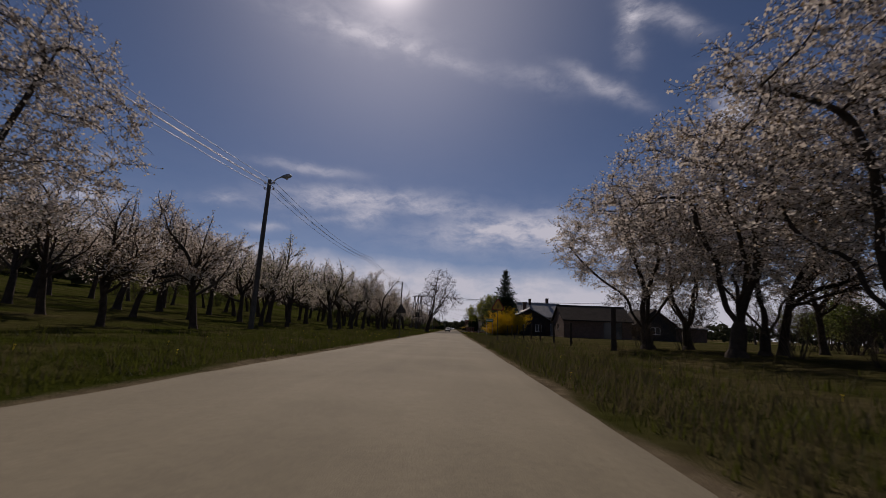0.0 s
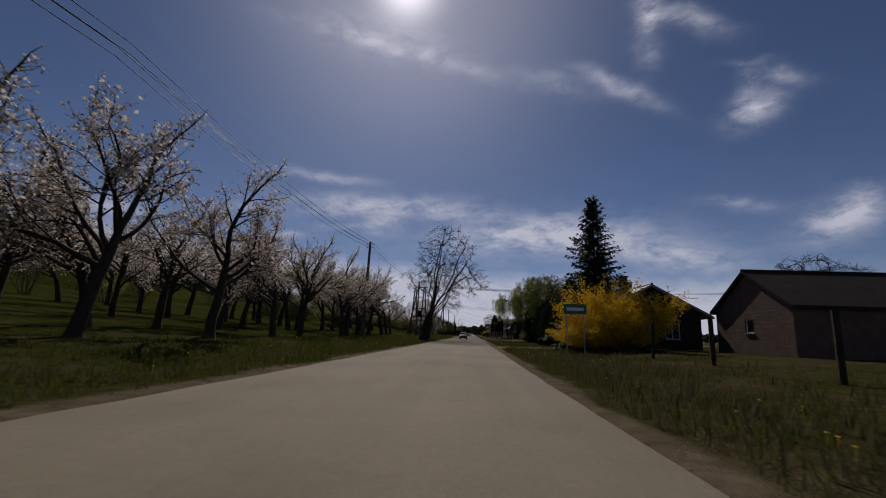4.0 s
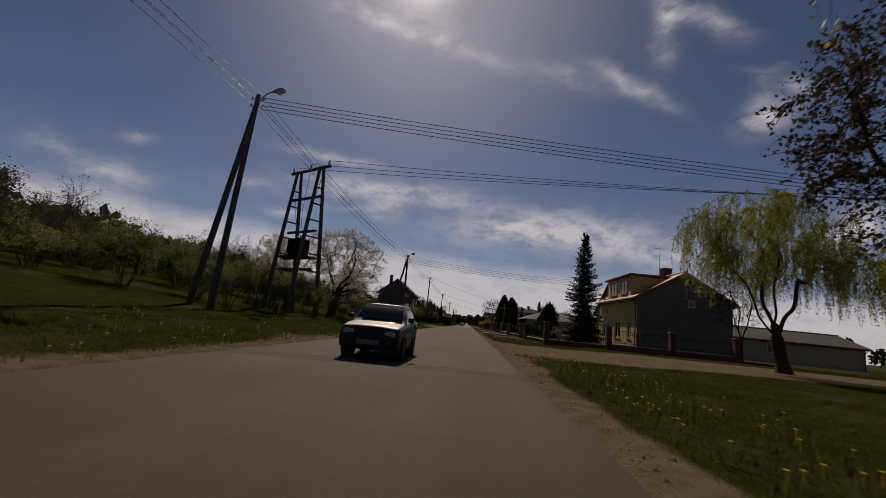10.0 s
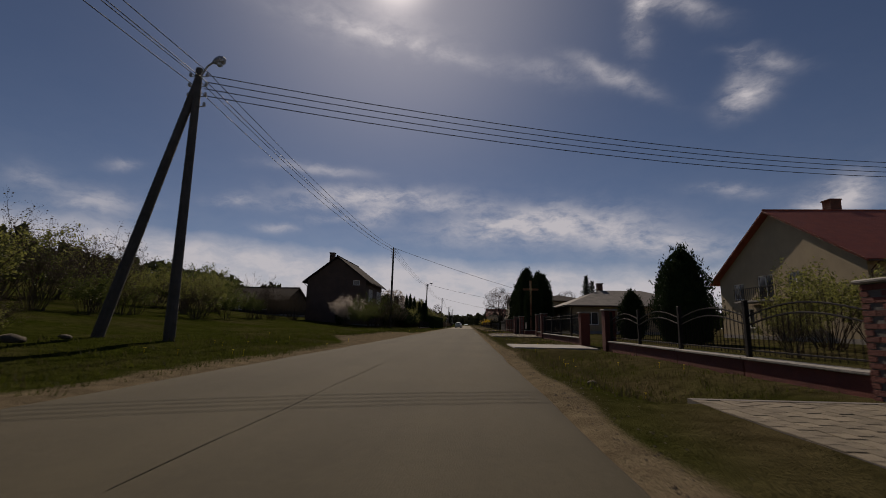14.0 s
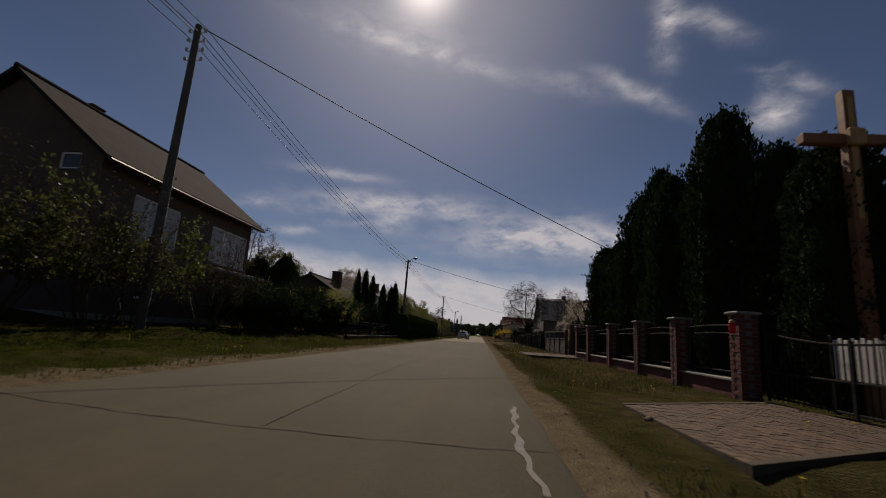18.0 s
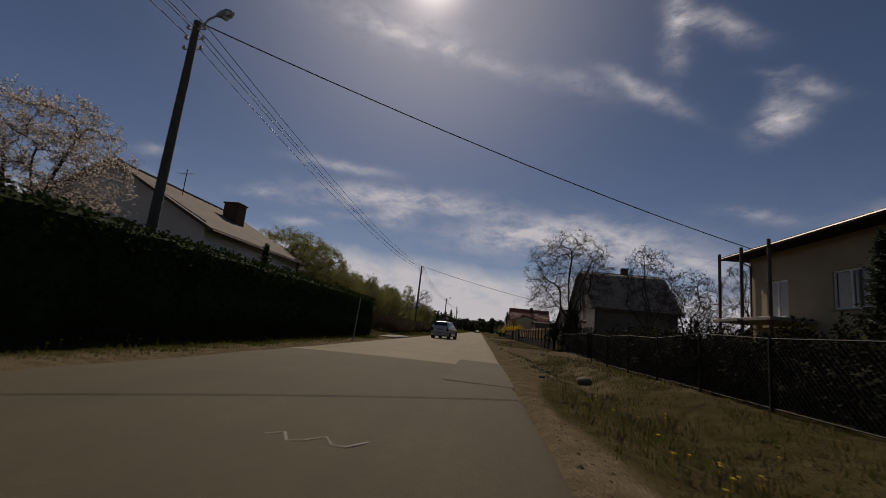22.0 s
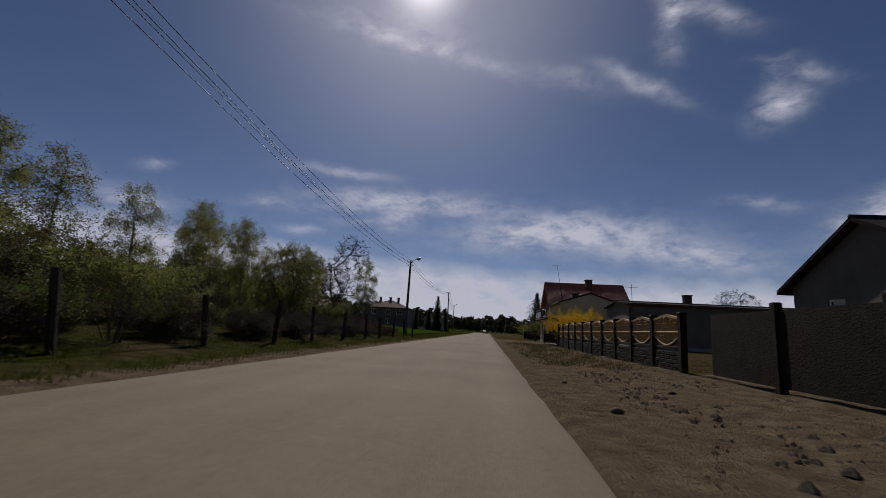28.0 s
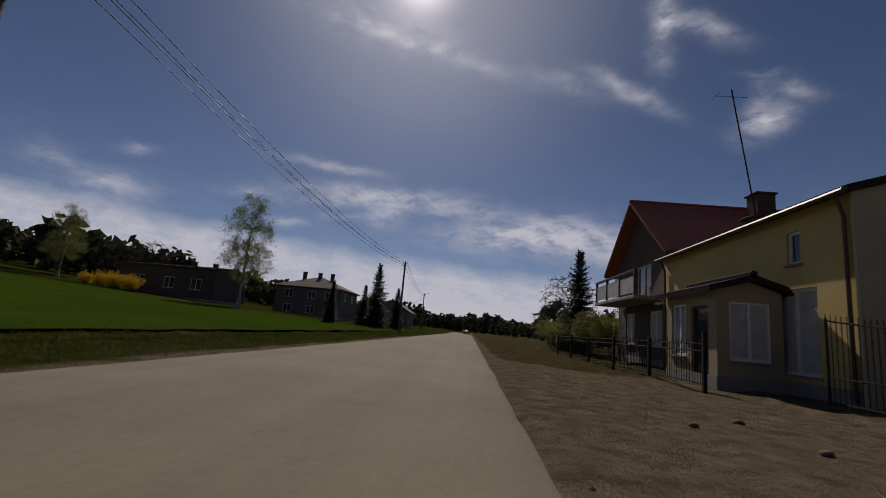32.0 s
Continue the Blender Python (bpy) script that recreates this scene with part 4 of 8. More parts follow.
# green trees
maple = crown_tree("maple_tree", "leafy young-green tree above the dark hedge", 201, 0.2, [(0, 0, 0), (0, 0, 1.5), (0.05, 0, 2.4)], [((0, 0, 5.4), (2.9, 2.9, 3.3), 1.0)], [(M_LEAF, "foliage", 9, 0.11, 0.045, 0.05)], twigs=2, n=1500, kill=0.36)
put(maple, 7.8, 109.4, 0.95)
apple = crown_tree("garden_tree", "dense garden tree with fresh olive-green leaves", 202, 0.2, [(0, 0, 0), (0.1, 0, 0.9), (0.1, 0, 1.5)], [((0, 0, 4.4), (3.3, 3.2, 2.8), 1.0)], [(M_LEAF_PALE, "foliage", 9, 0.10, 0.042, 0.05)], twigs=2, n=1500, kill=0.36)
for k, (x, y, h, w) in enumerate(((-15.6, 272.6, 7.2, 1.15), (-13.0, 270.8, 6.4, 1.1), (-12.4, 277.5, 4.8, 1.0), (-11.6, 284.2, 4.8, 0.85), (-11.2, 294.6, 4.4, 0.8), (-9.8, 320.0, 4.6, 0.9), (-18.0, 235.5, 6.4, 1.0), (7.3, 365.5, 2.8, 0.9))):
    grow_to(apple, x, y, h, 67 * k, k == 0, w)
birch = [crown_tree("birch_tree", "slim birch with a pale trunk and thin yellow-green leaves", 211 + k, 0.12, [(0, 0, 0), (0.05, 0, 1.6), (0.1, 0, 5.2)], [((0.1, 0, 5.0), (1.55, 1.5, 3.3), 0.7), ((0.1, 0, 3.4), (1.8, 1.7, 1.6), 0.3)],
                    [(M_LEAF_PALE, "foliage", 13, 0.11, 0.04, 0.35)], twigs=2, twig=0.3, bark=M_BARK_PALE, group="birches", hang=0.5, n=600, kill=0.4, limbs=0) for k in range(2)]
spots = [(-13.5, 285.0, 5.4), (-15.5, 287.5, 6.0), (-12.8, 289.5, 5.4), (-16.8, 291.0, 6.2), (-13.8, 293.5, 5.6), (-12.5, 296.5, 5.2), (-16.5, 296.0, 6.2), (-18.5, 289.0, 6.2), (-14.0, 300.5, 5.2), (-11.8, 281.0, 4.8), (-14.0, 280.0, 5.2),
         (-14.2, 309.0, 5.8), (-15.6, 312.5, 6.2), (-14.4, 315.0, 5.6), (-14.6, 319.5, 5.6), (-18.0, 311.0, 7.4), (-13.0, 304.0, 5.8), (-13.4, 321.6, 5.8), (-16.6, 322.5, 6.8), (-18.6, 325.5, 7.6), (-17.4, 328.0, 7.2), (-24.3, 385.0, 12.6), (-58.0, 398.0, 11.0), (-55, 372.0, 8.5), (-52, 368.0, 8.0), (34, 232, 8), (-32.0, 250.0, 8), (-36.0, 262.0, 8), (-24.0, 300.0, 8), (-28.0, 296.0, 8), (-33.0, 305.0, 8), (-22.0, 305.0, 7.6)]
for k, (x, y, h) in enumerate(spots):
    grow_to(birch[k % 2], x, y, h, 67 * k, k < 2, 1.15)
# two willows with hanging twigs
def willow_tree(seed, trunk, blobs, n, strands):
    rng, nrng = random.Random(seed), np.random.default_rng(seed)
    root = crown_tree("willow_tree", "weeping willow with yellow-green hanging twigs and dark limbs", seed, 0.30, trunk, blobs, twigs=1, twig=0.35, group="willows", n=n, kill=0.42, hang=0.4)
    chains = colonise(seed, trunk, blobs, n=n, kill=0.42)
    tips = [p for pts, rr in chains for p, r in zip(pts, rr) if r < 0.02]
    cane, leaf = Geo(), []
    for _ in range(strands):
        p = Vector(tips[rng.randrange(len(tips))])
        a = rng.uniform(0, 6.283)
        out = Vector((math.cos(a), math.sin(a), 0)) * rng.uniform(0.1, 0.5)
        l = min(rng.uniform(0.6, 2.1), p.z - 2.7)
        if l < 0.3:
            continue
        pts = [p + out * min(1.0, u * 2.2) + Vector((0.06 * math.sin(5 * u + a), 0.06 * math.cos(4 * u + a), 0.12 * math.sin(min(u, 0.3) * 10) - l * u)) for u in (0, 0.15, 0.35, 0.6, 0.8, 1.0)]
        cane.tube(pts, [0.006, 0.006, 0.005, 0.004, 0.003, 0.002], 3, cap=False)
        for _ in range(int(l * 22)):
            u = rng.random() * 4.999
            q = pts[int(u)].lerp(pts[int(u) + 1], u % 1)
            leaf.append((q.x + rng.gauss(0, 0.035), q.y + rng.gauss(0, 0.035), q.z + rng.gauss(0, 0.03)))
    cane.part("weeping_cane", M_TWIG, root)["kind"] = "stuff"
    Geo().quads(leaf, nrng, 0.042).part("foliage", M_WILLOW, root)
    return root


willow = willow_tree(221, [(0, 0, 0), (0.2, 0, 1.3), (0.35, 0, 2.4)], [((0.9, 0, 7.2), (4.4, 4.0, 2.7), 0.7), ((-3.4, -0.6, 5.6), (2.6, 2.6, 1.6), 0.3)], 900, 2600)
put(willow, 7.6, 119.6, 0.95, 0)
again(willow, 13.9, 138.2, 0.88, 160)
put(crown_tree("pear_tree", "dark bare fruit tree with clustered buds by the verge", 231, 0.13, [(0, 0, 0), (0.05, 0, 1.1), (0.1, 0, 2.0)], [((0, 0, 4.5), (1.9, 1.9, 2.3), 1.0)], [(M_TWIG, "budding", 5, 0.05, 0.05, 0.0)], twigs=2, twig=0.3, group="garden trees", n=1000, kill=0.32), 7.3, 124.6, 1.12)


def spruce(seed, height, radius, label):
    """A conifer: trunk, and whorls of drooping boughs with needle sprays."""
    rng = np.random.default_rng(seed)
    root = thing("spruce_tree", label, "tree", group="spruces")
    Geo().tube([(0, 0, -0.1), (0, 0, height * 0.5), (0, 0, height)], [height * 0.017, height * 0.011, 0.012], 7).part("trunk", M_BARK, root)
    g = Geo()
    wood = Geo()
    z = 0.35
    while z < height - 0.2:
        u = z / height
        reach = radius * (1 - u) ** 0.8 * rng.uniform(0.8, 1.15) + 0.10
        n = int(7 + 4 * (1 - u))
        for k in range(n):
            a = 2 * math.pi * (k + rng.random()) / n
            r = reach * rng.uniform(0.55, 1.2) * (0.85 + 0.25 * noise.noise((math.cos(a) * 1.5, math.sin(a) * 1.5, z * 0.5 + seed)))
            lift, drop = rng.uniform(0.0, 0.22), rng.uniform(0.25, 0.5)
            pts, m = [], max(4, int(r / 0.17))
            for i in range(m + 1):
                q = i / m
                pts.append((math.cos(a) * r * q, math.sin(a) * r * q, z + lift * q * (0.5 + 2.2 * u) - drop * r * q * q * (1 - 0.75 * u) + 0.2 * r * q ** 3))
            wood.tube(pts, [0.018 * (1 - 0.8 * i / m) for i in range(m + 1)], 3, cap=False)
            for i in range(1, m + 1):
                w = (0.30 * r * (1 - 0.75 * i / m) + 0.12) * 0.9
                for _ in range(9):
                    b = a + rng.choice((-1, 1)) * rng.uniform(0.2, 1.3)
                    o = np.array(pts[i]) + rng.normal(0, 0.03, 3)
                    e = o + np.array([math.cos(b), math.sin(b), rng.uniform(-0.75, 0.15)]) * w * rng.uniform(0.5, 1.2)
                    side = np.array([-math.sin(b), math.cos(b), rng.uniform(-0.8, 0.8)]) * 0.035
                    mid = (o + e) / 2
                    g.add([tuple(o), tuple(mid + side), tuple(e), tuple(mid - side + np.array([0, 0, -0.02]))], [(0, 1, 2, 3)])
        z += 0.15 + 0.10 * (1 - u)
    wood.part("branchwork", M_BARK, root)
    g.part("needles", M_NEEDLE, root)
    return root


spr = spruce(1, 9.3, 2.9, "tall dark spruce beside the yellow bush")
put(spr, 7.6, 85.6, 1.18, 0, None, 1.1)
spr2 = spruce(2, 9.0, 2.25, "neat dark spruce behind the iron fence")
put(spr2, 9.8, 157.8, 1.02, 0, None, 1.11)
for x, y, s in ((14.5, 214.0, 0.78), (17.5, 222.5, 0.8), (12.5, 228.0, 0.7), (-9.5, 385.0, 0.74), (-11.5, 388.0, 0.5), (-8.8, 394.0, 0.55), (-12.8, 380.5, 0.45), (7.9, 371.0, 0.8), (-10.6, 259.3, 0.42), (10.4, 250.2, 0.48), (30, 180, 0.7), (28.5, 184, 0.6), (-18, 420, 0.5), (-24, 426, 0.6)):
    again(spr2, x, y, s, 37 * x)


def column(name, label, seed, height, radius, material, category="shrub", top=0.35, n=15000, size=0.055, group=""):
    """A dense clipped or columnar evergreen: a rough core with scaly tufts all over."""
    rng = np.random.default_rng(seed)
    root = thing(name, label, category, group=group)
    rows, sides = 18, 16
    g = Geo()

    def rad(u):
        return radius * min(1.0, 0.72 + u * 1.2) * (1 - max(0.0, (u - (1 - top)) / top) ** 2.0) ** 0.7

    ring = []
    for i in range(rows + 1):
        u = i / rows
        for k in range(sides):
            q = 2 * math.pi * k / sides
            r = rad(min(u, 0.995)) * (0.74 + 0.10 * noise.noise((math.cos(q) * 2 + seed, math.sin(q) * 2, u * height * 1.1)))
            ring.append((math.cos(q) * r, math.sin(q) * r, u * height * 0.97))
    g.add(ring, [(i * sides + k, i * sides + (k + 1) % sides, (i + 1) * sides + (k + 1) % sides, (i + 1) * sides + k) for i in range(rows) for k in range(sides)])
    u = rng.uniform(0.01, 1, n) ** 0.9
    q = rng.uniform(0, 2 * math.pi, n)
    r = np.array([rad(min(a, 0.995)) for a in u])
    bump = np.array([0.9 + 0.22 * noise.noise((math.cos(b) * 2 + seed, math.sin(b) * 2, a * height * 1.1)) for a, b in zip(u, q)])
    r = r * bump * rng.uniform(0.82, 1.14, n)
    c = np.stack([np.cos(q) * r, np.sin(q) * r, u * height], 1)
    up = np.stack([np.cos(q) * 0.5, np.sin(q) * 0.5, np.ones(n)], 1) + rng.normal(0, 0.28, (n, 3))
    up /= np.linalg.norm(up, axis=1, keepdims=True)
    sd = np.cross(up, rng.normal(size=(n, 3)))
    sd /= np.linalg.norm(sd, axis=1, keepdims=True)
    # ragged sprays that stand out of the outline
    m = n // 5
    base = rng.integers(0, n, m // 14)
    tufts = np.repeat(base, 14)[:m]
    c[:len(tufts)] = c[tufts] + up[tufts] * rng.uniform(0.0, 0.32, (len(tufts), 1)) * radius ** 0.5 + rng.normal(0, 0.05, (len(tufts), 3))
    s = size * rng.uniform(0.6, 1.4, (n, 1))
    v = np.stack([c - up * s, c + sd * s * 0.5, c + up * s * 1.5, c - sd * s * 0.5], 1).reshape(-1, 3)
    n0 = len(g.v)
    g.v += [tuple(p) for p in v.tolist()]
    g.f += [(n0 + 4 * i, n0 + 4 * i + 1, n0 + 4 * i + 2, n0 + 4 * i + 3) for i in range(n)]
    g.part("foliage", material, root)
    Geo().tube([(0, 0, -0.1), (0, 0, height * 0.4)], [0.07, 0.05], 6).part("trunk", M_BARK, root)
    return root


# the tall thuja screen behind the brick fence
thuja = [column("thuja", "tall dark columnar thuja behind the brick fence", 41 + k, 7.6, 1.05, M_THUJA, group="thuja screen") for k in range(2)]
k = 0
for y in np.arange(207.0, 223.2, 1.75):
    for x in ((7.0, 8.6) if y > 208.5 else (7.0,)):
        s = 0.93 + 0.09 * math.sin(k * 2.3) - (0.16 if y > 219 else 0) - (0.08 if y > 221 else 0) - (0.26 if y < 209 else 0) - (0.06 if x > 8 else 0)
        (put if k < 2 else again)(thuja[k % 2], x + 0.25 * math.sin(k * 1.7), float(y) + (0.8 if x > 8 else 0), 0.95, 71 * k, None, s)
        k += 1
slim = column("thuja", "narrow pointed thuja beside the clipped hedge", 51, 5.2, 0.48, M_THUJA, top=0.6, n=3000, size=0.05, group="pointed thujas")
put(slim, -10.6, 239.0, 1.0, 0, None, 1.1)
for x, y, h in ((-9.8, 238.6, 5.2), (-8.9, 239.2, 4.5), (-8.2, 239.4, 4.4), (-7.8, 239.2, 4.8), (-11.2, 238.6, 5.6), (-13.8, 205.5, 2.6)):
    again(slim, x, y, 0.95, 90 * x, None, h / 5.2)
globe = column("thuja", "rounded dense thuja in a front garden", 52, 4.6, 1.6, M_THUJA, top=0.75, n=15000, size=0.05, group="garden thujas")
put(globe, 11.0, 181.5, 0.95, 0, None, 1.05)
for x, y, s, t in ((-12.8, 226.6, 0.9, 1.0), (-15.6, 228.6, 0.95, 0.95), (-10.2, 227.0, 0.7, 0.55), (11.0, 189, 0.6, 0.7), (7.4, 104.6, 1.0, 1.0), (7.5, 100.6, 1.0, 0.97), (7.9, 97.5, 1.0, 0.92), (9.9, 105, 1.1, 1.15), (9.8, 101.5, 1.1, 1.3), (9.6, 115.4, 1.0, 1.1), (10.4, 118.5, 1.1, 1.2), (11.5, 112.0, 1.3, 1.7), (10.8, 119.0, 1.0, 1.6), (7.9, 118.6, 0.95, 1.15), (8.6, 115.6, 0.8, 1.0)):
    again(globe, x, y, s, 50 * x, None, t)


def hedge(label, x0, x1, y0, y1, h, seed, material=None, n=16000):
    rng = np.random.default_rng(seed)
    root = thing("hedge", label, "hedge")
    g = Geo()
    ys = np.arange(y0, y1 + 0.01, 0.4)
    prof = [(x1, -0.1), (x1 + 0.06, h * 0.4), (x1 - 0.04, h - 0.14), (x1 - 0.22, h), (x0 + 0.22, h), (x0 + 0.04, h - 0.14), (x0 - 0.05, h * 0.4), (x0, -0.1)]
    vv = []
    for y in ys:
        zz = land((x0 + x1) / 2, y)
        for px, pz in prof:
            b = 0.07 * noise.noise((px * 2, y * 1.3, pz * 2))
            vv.append((px + b, y, pz + zz + b * 0.8))
    m = len(prof)
    fs = [(j * m + i, j * m + i + 1, (j + 1) * m + i + 1, (j + 1) * m + i) for j in range(len(ys) - 1) for i in range(m - 1)]
    fs += [tuple(range(m)), tuple(reversed(range((len(ys) - 1) * m, len(ys) * m)))]
    g.add(vv, fs)
    per = np.array([h, x1 - x0, h])
    pick = rng.choice(3, n, p=per / per.sum())
    y = rng.uniform(y0, y1, n)
    u = rng.random(n)
    px = np.where(pick == 0, x1 + 0.03, np.where(pick == 1, x0 + u * (x1 - x0), x0 - 0.03))
    pz = np.where(pick == 1, h, u * h)
    c = np.stack([px, y, pz + np.array([land((x0 + x1) / 2, a) for a in y])], 1) + rng.normal(0, 0.05, (n, 3))
    g.quads(c, rng, 0.05)
    g.part("foliage", material or M_HEDGE, root)
    return root


hedge("long clipped dark evergreen hedge along the roadside", -7.6, -6.1, 237.5, 264.5, 2.0, 1, n=36000)
hedge("low dark hedge beside the baluster fence", 6.6, 7.9, 263.6, 271.6, 0.9, 4, M_VINE, n=9000)
hedge("dense dark hedge behind the chain-link fence", 5.8, 6.9, 237.6, 259.5, 0.85, 3, M_VINE, n=24000)


def bush(name, label, seed, r, h, material, n=3500, size=0.05, stems=26, group="", bark=None, arch=0.0, low=0.5):
    """A shrub of many stems from one base with leaves or flowers along them."""
    rng, nrng = random.Random(seed), np.random.default_rng(seed)
    root = thing(name, label, "bush", group=group)
    g, ends = Geo(), []
    spec = ((5, 0.10, 0.02 - arch, 6, 0.45, 32, 3, 0.52), (3, 0.2, -arch, 4, 0.5, 35, 3, 0.52), (2, 0.25, -arch, 0, 0, 0, 3, 0.52))
    for k in range(stems):
        a, t = rng.uniform(0, 6.283), rng.uniform(0.1, 1.0) ** 0.7
        branching(g, rng, (0.25 * r * t * math.cos(a), 0.25 * r * t * math.sin(a), 0), (math.cos(a) * r * t / h, math.sin(a) * r * t / h, 1), h * rng.uniform(0.55, 0.9), 0.018, 0, spec, ends, low)
    g.part("branchwork", bark or M_TWIG, root)
    per = max(1, n // max(1, len(ends)))
    Geo().quads(leaf_points(ends, nrng, per, 0.07), nrng, size).part("bloom" if material in (M_FORSYTHIA, M_BLOSSOM) else "foliage", material, root)
    return root


forsythia = bush("forsythia_bush", "forsythia bush covered in bright yellow flowers", 61, 1.2, 2.3, M_FORSYTHIA, 17000, 0.036, 34, "forsythias", arch=0.03, low=0.08)
put(forsythia, 7.1, 81.6, 1.45, 0)
again(forsythia, 8.3, 80.2, 1.3, 120)
again(forsythia, 6.3, 80.4, 1.05, 220)
again(forsythia, 7.2, 78.8, 0.9, 310)
for x, y, w, h in ((6.3, 81.6, 1.35, 0.62), (6.8, 83.0, 1.2, 0.6), (6.1, 79.8, 1.1, 0.55)):
    again(forsythia, x, y, w, 60 * x, None, h)
for k, (x, y, s) in enumerate(((7.2, 338.2, 1.1), (8.4, 336.6, 1.1), (7.6, 340.2, 0.9), (-38.0, 387.0, 0.7), (-41.0, 388.0, 0.75), (-43.5, 389.0, 0.7), (-46.0, 389.5, 0.6))):
    again(forsythia, x, y, s, 47 * k)
scrub = [bush("shrub", "leafless brown thicket shrub", 71, 1.5, 2.8, M_TWIG, 2600, 0.03, 18, "thickets"),
         bush("shrub", "roadside shrub in fresh pale green leaf", 72, 1.6, 2.6, M_LEAF_PALE, 4600, 0.042, 14, "thickets"),
         bush("shrub", "roadside shrub in dull green leaf", 73, 1.5, 2.3, M_LEAF, 5200, 0.045, 13, "thickets")]
ivy = bush("shrub", "dark evergreen creeper growing through the garden fence", 74, 1.2, 1.5, M_VINE, 5200, 0.05, 22, "garden shrubs")
put(ivy, 6.3, 238.4, 0.7)
ri = random.Random(17)
for y in np.arange(239.4, 271.5, 1.05):
    if not 259.8 < y < 263.4:
        again(ivy, 6.35 + ri.uniform(-0.35, 0.5) + (0.7 if y > 263 else 0), float(y), ri.uniform(0.62, 0.92), ri.uniform(0, 360), None, ri.uniform(0.62, 0.9))
juniper = bush("shrub", "spreading dark juniper bush in the front garden", 75, 1.5, 1.7, M_THUJA, 7000, 0.055, 26, "garden shrubs")
put(juniper, -9.0, 215.4, 1.0)
for k, y in enumerate(np.arange(217.0, 234.5, 1.5)):
    again(juniper, -8.7 - ri.uniform(0, 1.6), float(y), ri.uniform(0.9, 1.3), ri.uniform(0, 360), None, ri.uniform(0.8, 1.35))
rs = random.Random(9)
todo = [(12.5 + rs.uniform(0, 7), float(y), rs.uniform(0.55, 0.95)) for y in np.arange(262, 282, 1.6)]
for y in np.arange(139, 168, 3.2):
    todo.append((-22 - rs.uniform(0, 10), float(y), rs.uniform(0.8, 1.2)))
for y in np.arange(116, 176, 1.6):
    todo.append((-15.5 - rs.uniform(0, 9) - (3 if y > 140 else 0), float(y), rs.uniform(0.6, 1.25)))
    todo.append((-26 - rs.uniform(0, 10), float(y), rs.uniform(1.1, 1.7)))
for x, y, q in ((-9.2, 142.0, 0.7), (-10.4, 140.6, 0.6), (-12.8, 142.6, 1.0), (-13.6, 146.5, 1.1), (-12.0, 138.2, 0.6), (-14.5, 139.5, 0.9), (-9.0, 147.6, 0.9)):
    todo.append((x, y, q))
for y in np.arange(166, 212, 2.0):
    todo.append((-17.5 - rs.uniform(0, 5), float(y), rs.uniform(0.7, 1.3)))
    todo.append((-25 - rs.uniform(0, 10), float(y), rs.uniform(1.3, 2.0)))
for y in np.arange(312, 332, 1.3):
    todo.append((-10.2 - rs.uniform(0, 4.5), float(y), rs.uniform(0.55, 0.95)))
for y in np.arange(60, 235, 6.0):
    todo.append((-38 - rs.uniform(0, 14), float(y), rs.uniform(1.1, 1.7)))
for y in np.arange(271, 306, 1.7):
    todo.append((-9.9 - rs.uniform(0, 1.6), float(y), rs.uniform(0.75, 1.05)))
    todo.append((-12.6 - rs.uniform(0, 1.8), float(y), rs.uniform(1.2, 1.7)))
for y in np.arange(306, 321, 2.4):
    todo.append((-11.5 - rs.uniform(0, 3), float(y), rs.uniform(0.7, 1.0)))
todo += [(-10.2, 202.5, 1.1), (-9.6, 205.0, 1.15), (-10.8, 207.2, 1.35), (-9.2, 208.6, 1.2), (-10.0, 210.8, 1.3), (-9.2, 213.0, 1.1), (-10.4, 200.5, 0.8), (-9.0, 224.2, 0.95), (-9.4, 226.6, 1.0), (-10.6, 222.5, 0.9)]
todo += [(8.5, 365.0, 0.95), (7.0, 368.0, 0.8), (6.5, 372.0, 0.8), (7.5, 377.0, 1.0), (8.8, 258.0, 0.5), (16, 190, 1.0), (13.5, 187, 0.9), (19, 186, 1.1), (14.5, 177.0, 1.15), (16.5, 179.5, 1.35), (17.5, 176.0, 1.25), (19.5, 180.5, 1.4), (9, 244, 0.5), (9, 171, 0.5), (11, 174, 0.6)]
for y in np.arange(238, 262, 1.5):
    todo.append((7.6 + rs.uniform(0, 1.6), float(y), rs.uniform(0.38, 0.62)))
todo += [(-9.4, 335.6, 0.38), (-10.6, 336.6, 0.5), (-12.0, 336.0, 0.55), (-13.6, 337.2, 0.6), (-8.9, 333.6, 0.35), (-15.0, 336.5, 0.7), (-17.0, 338.0, 0.7)]
todo += [(9.2, 37.2, 0.6), (10.6, 35.6, 0.75), (8.5, 35.0, 0.45), (12.4, 31.0, 0.8), (13.2, 27.5, 0.8), (11.0, 26.0, 0.6)]
todo += [(-9.0 - 0.75 * q, 164.5 + 1.3 * (q % 3), 0.32 + 0.05 * (q % 4)) for q in range(9)]
todo += [(-6.9 - rs.uniform(0, 1.3), float(y), rs.uniform(0.3, 0.5)) for y in np.arange(273, 307, 1.3)]
todo += [(-7.3 - rs.uniform(0, 1.6), float(y), rs.uniform(0.25, 0.45)) for y in np.arange(307, 330, 1.5)]
todo += [(13.0, 128.5, 1.0), (8.0, 120.5, 0.5), (6.8, 117.8, 0.55), (10.5, 119.5, 0.8)]
for y in np.arange(276, 294, 1.3):
    todo.append((22.6 + rs.uniform(0, 8), float(y), rs.uniform(0.9, 1.35)))
for y in np.arange(30, 62, 1.6):
    todo.append((22.5 + rs.uniform(0, 9) + max(0.0, y - 48) * 0.9, float(y), rs.uniform(1.1, 1.6)))
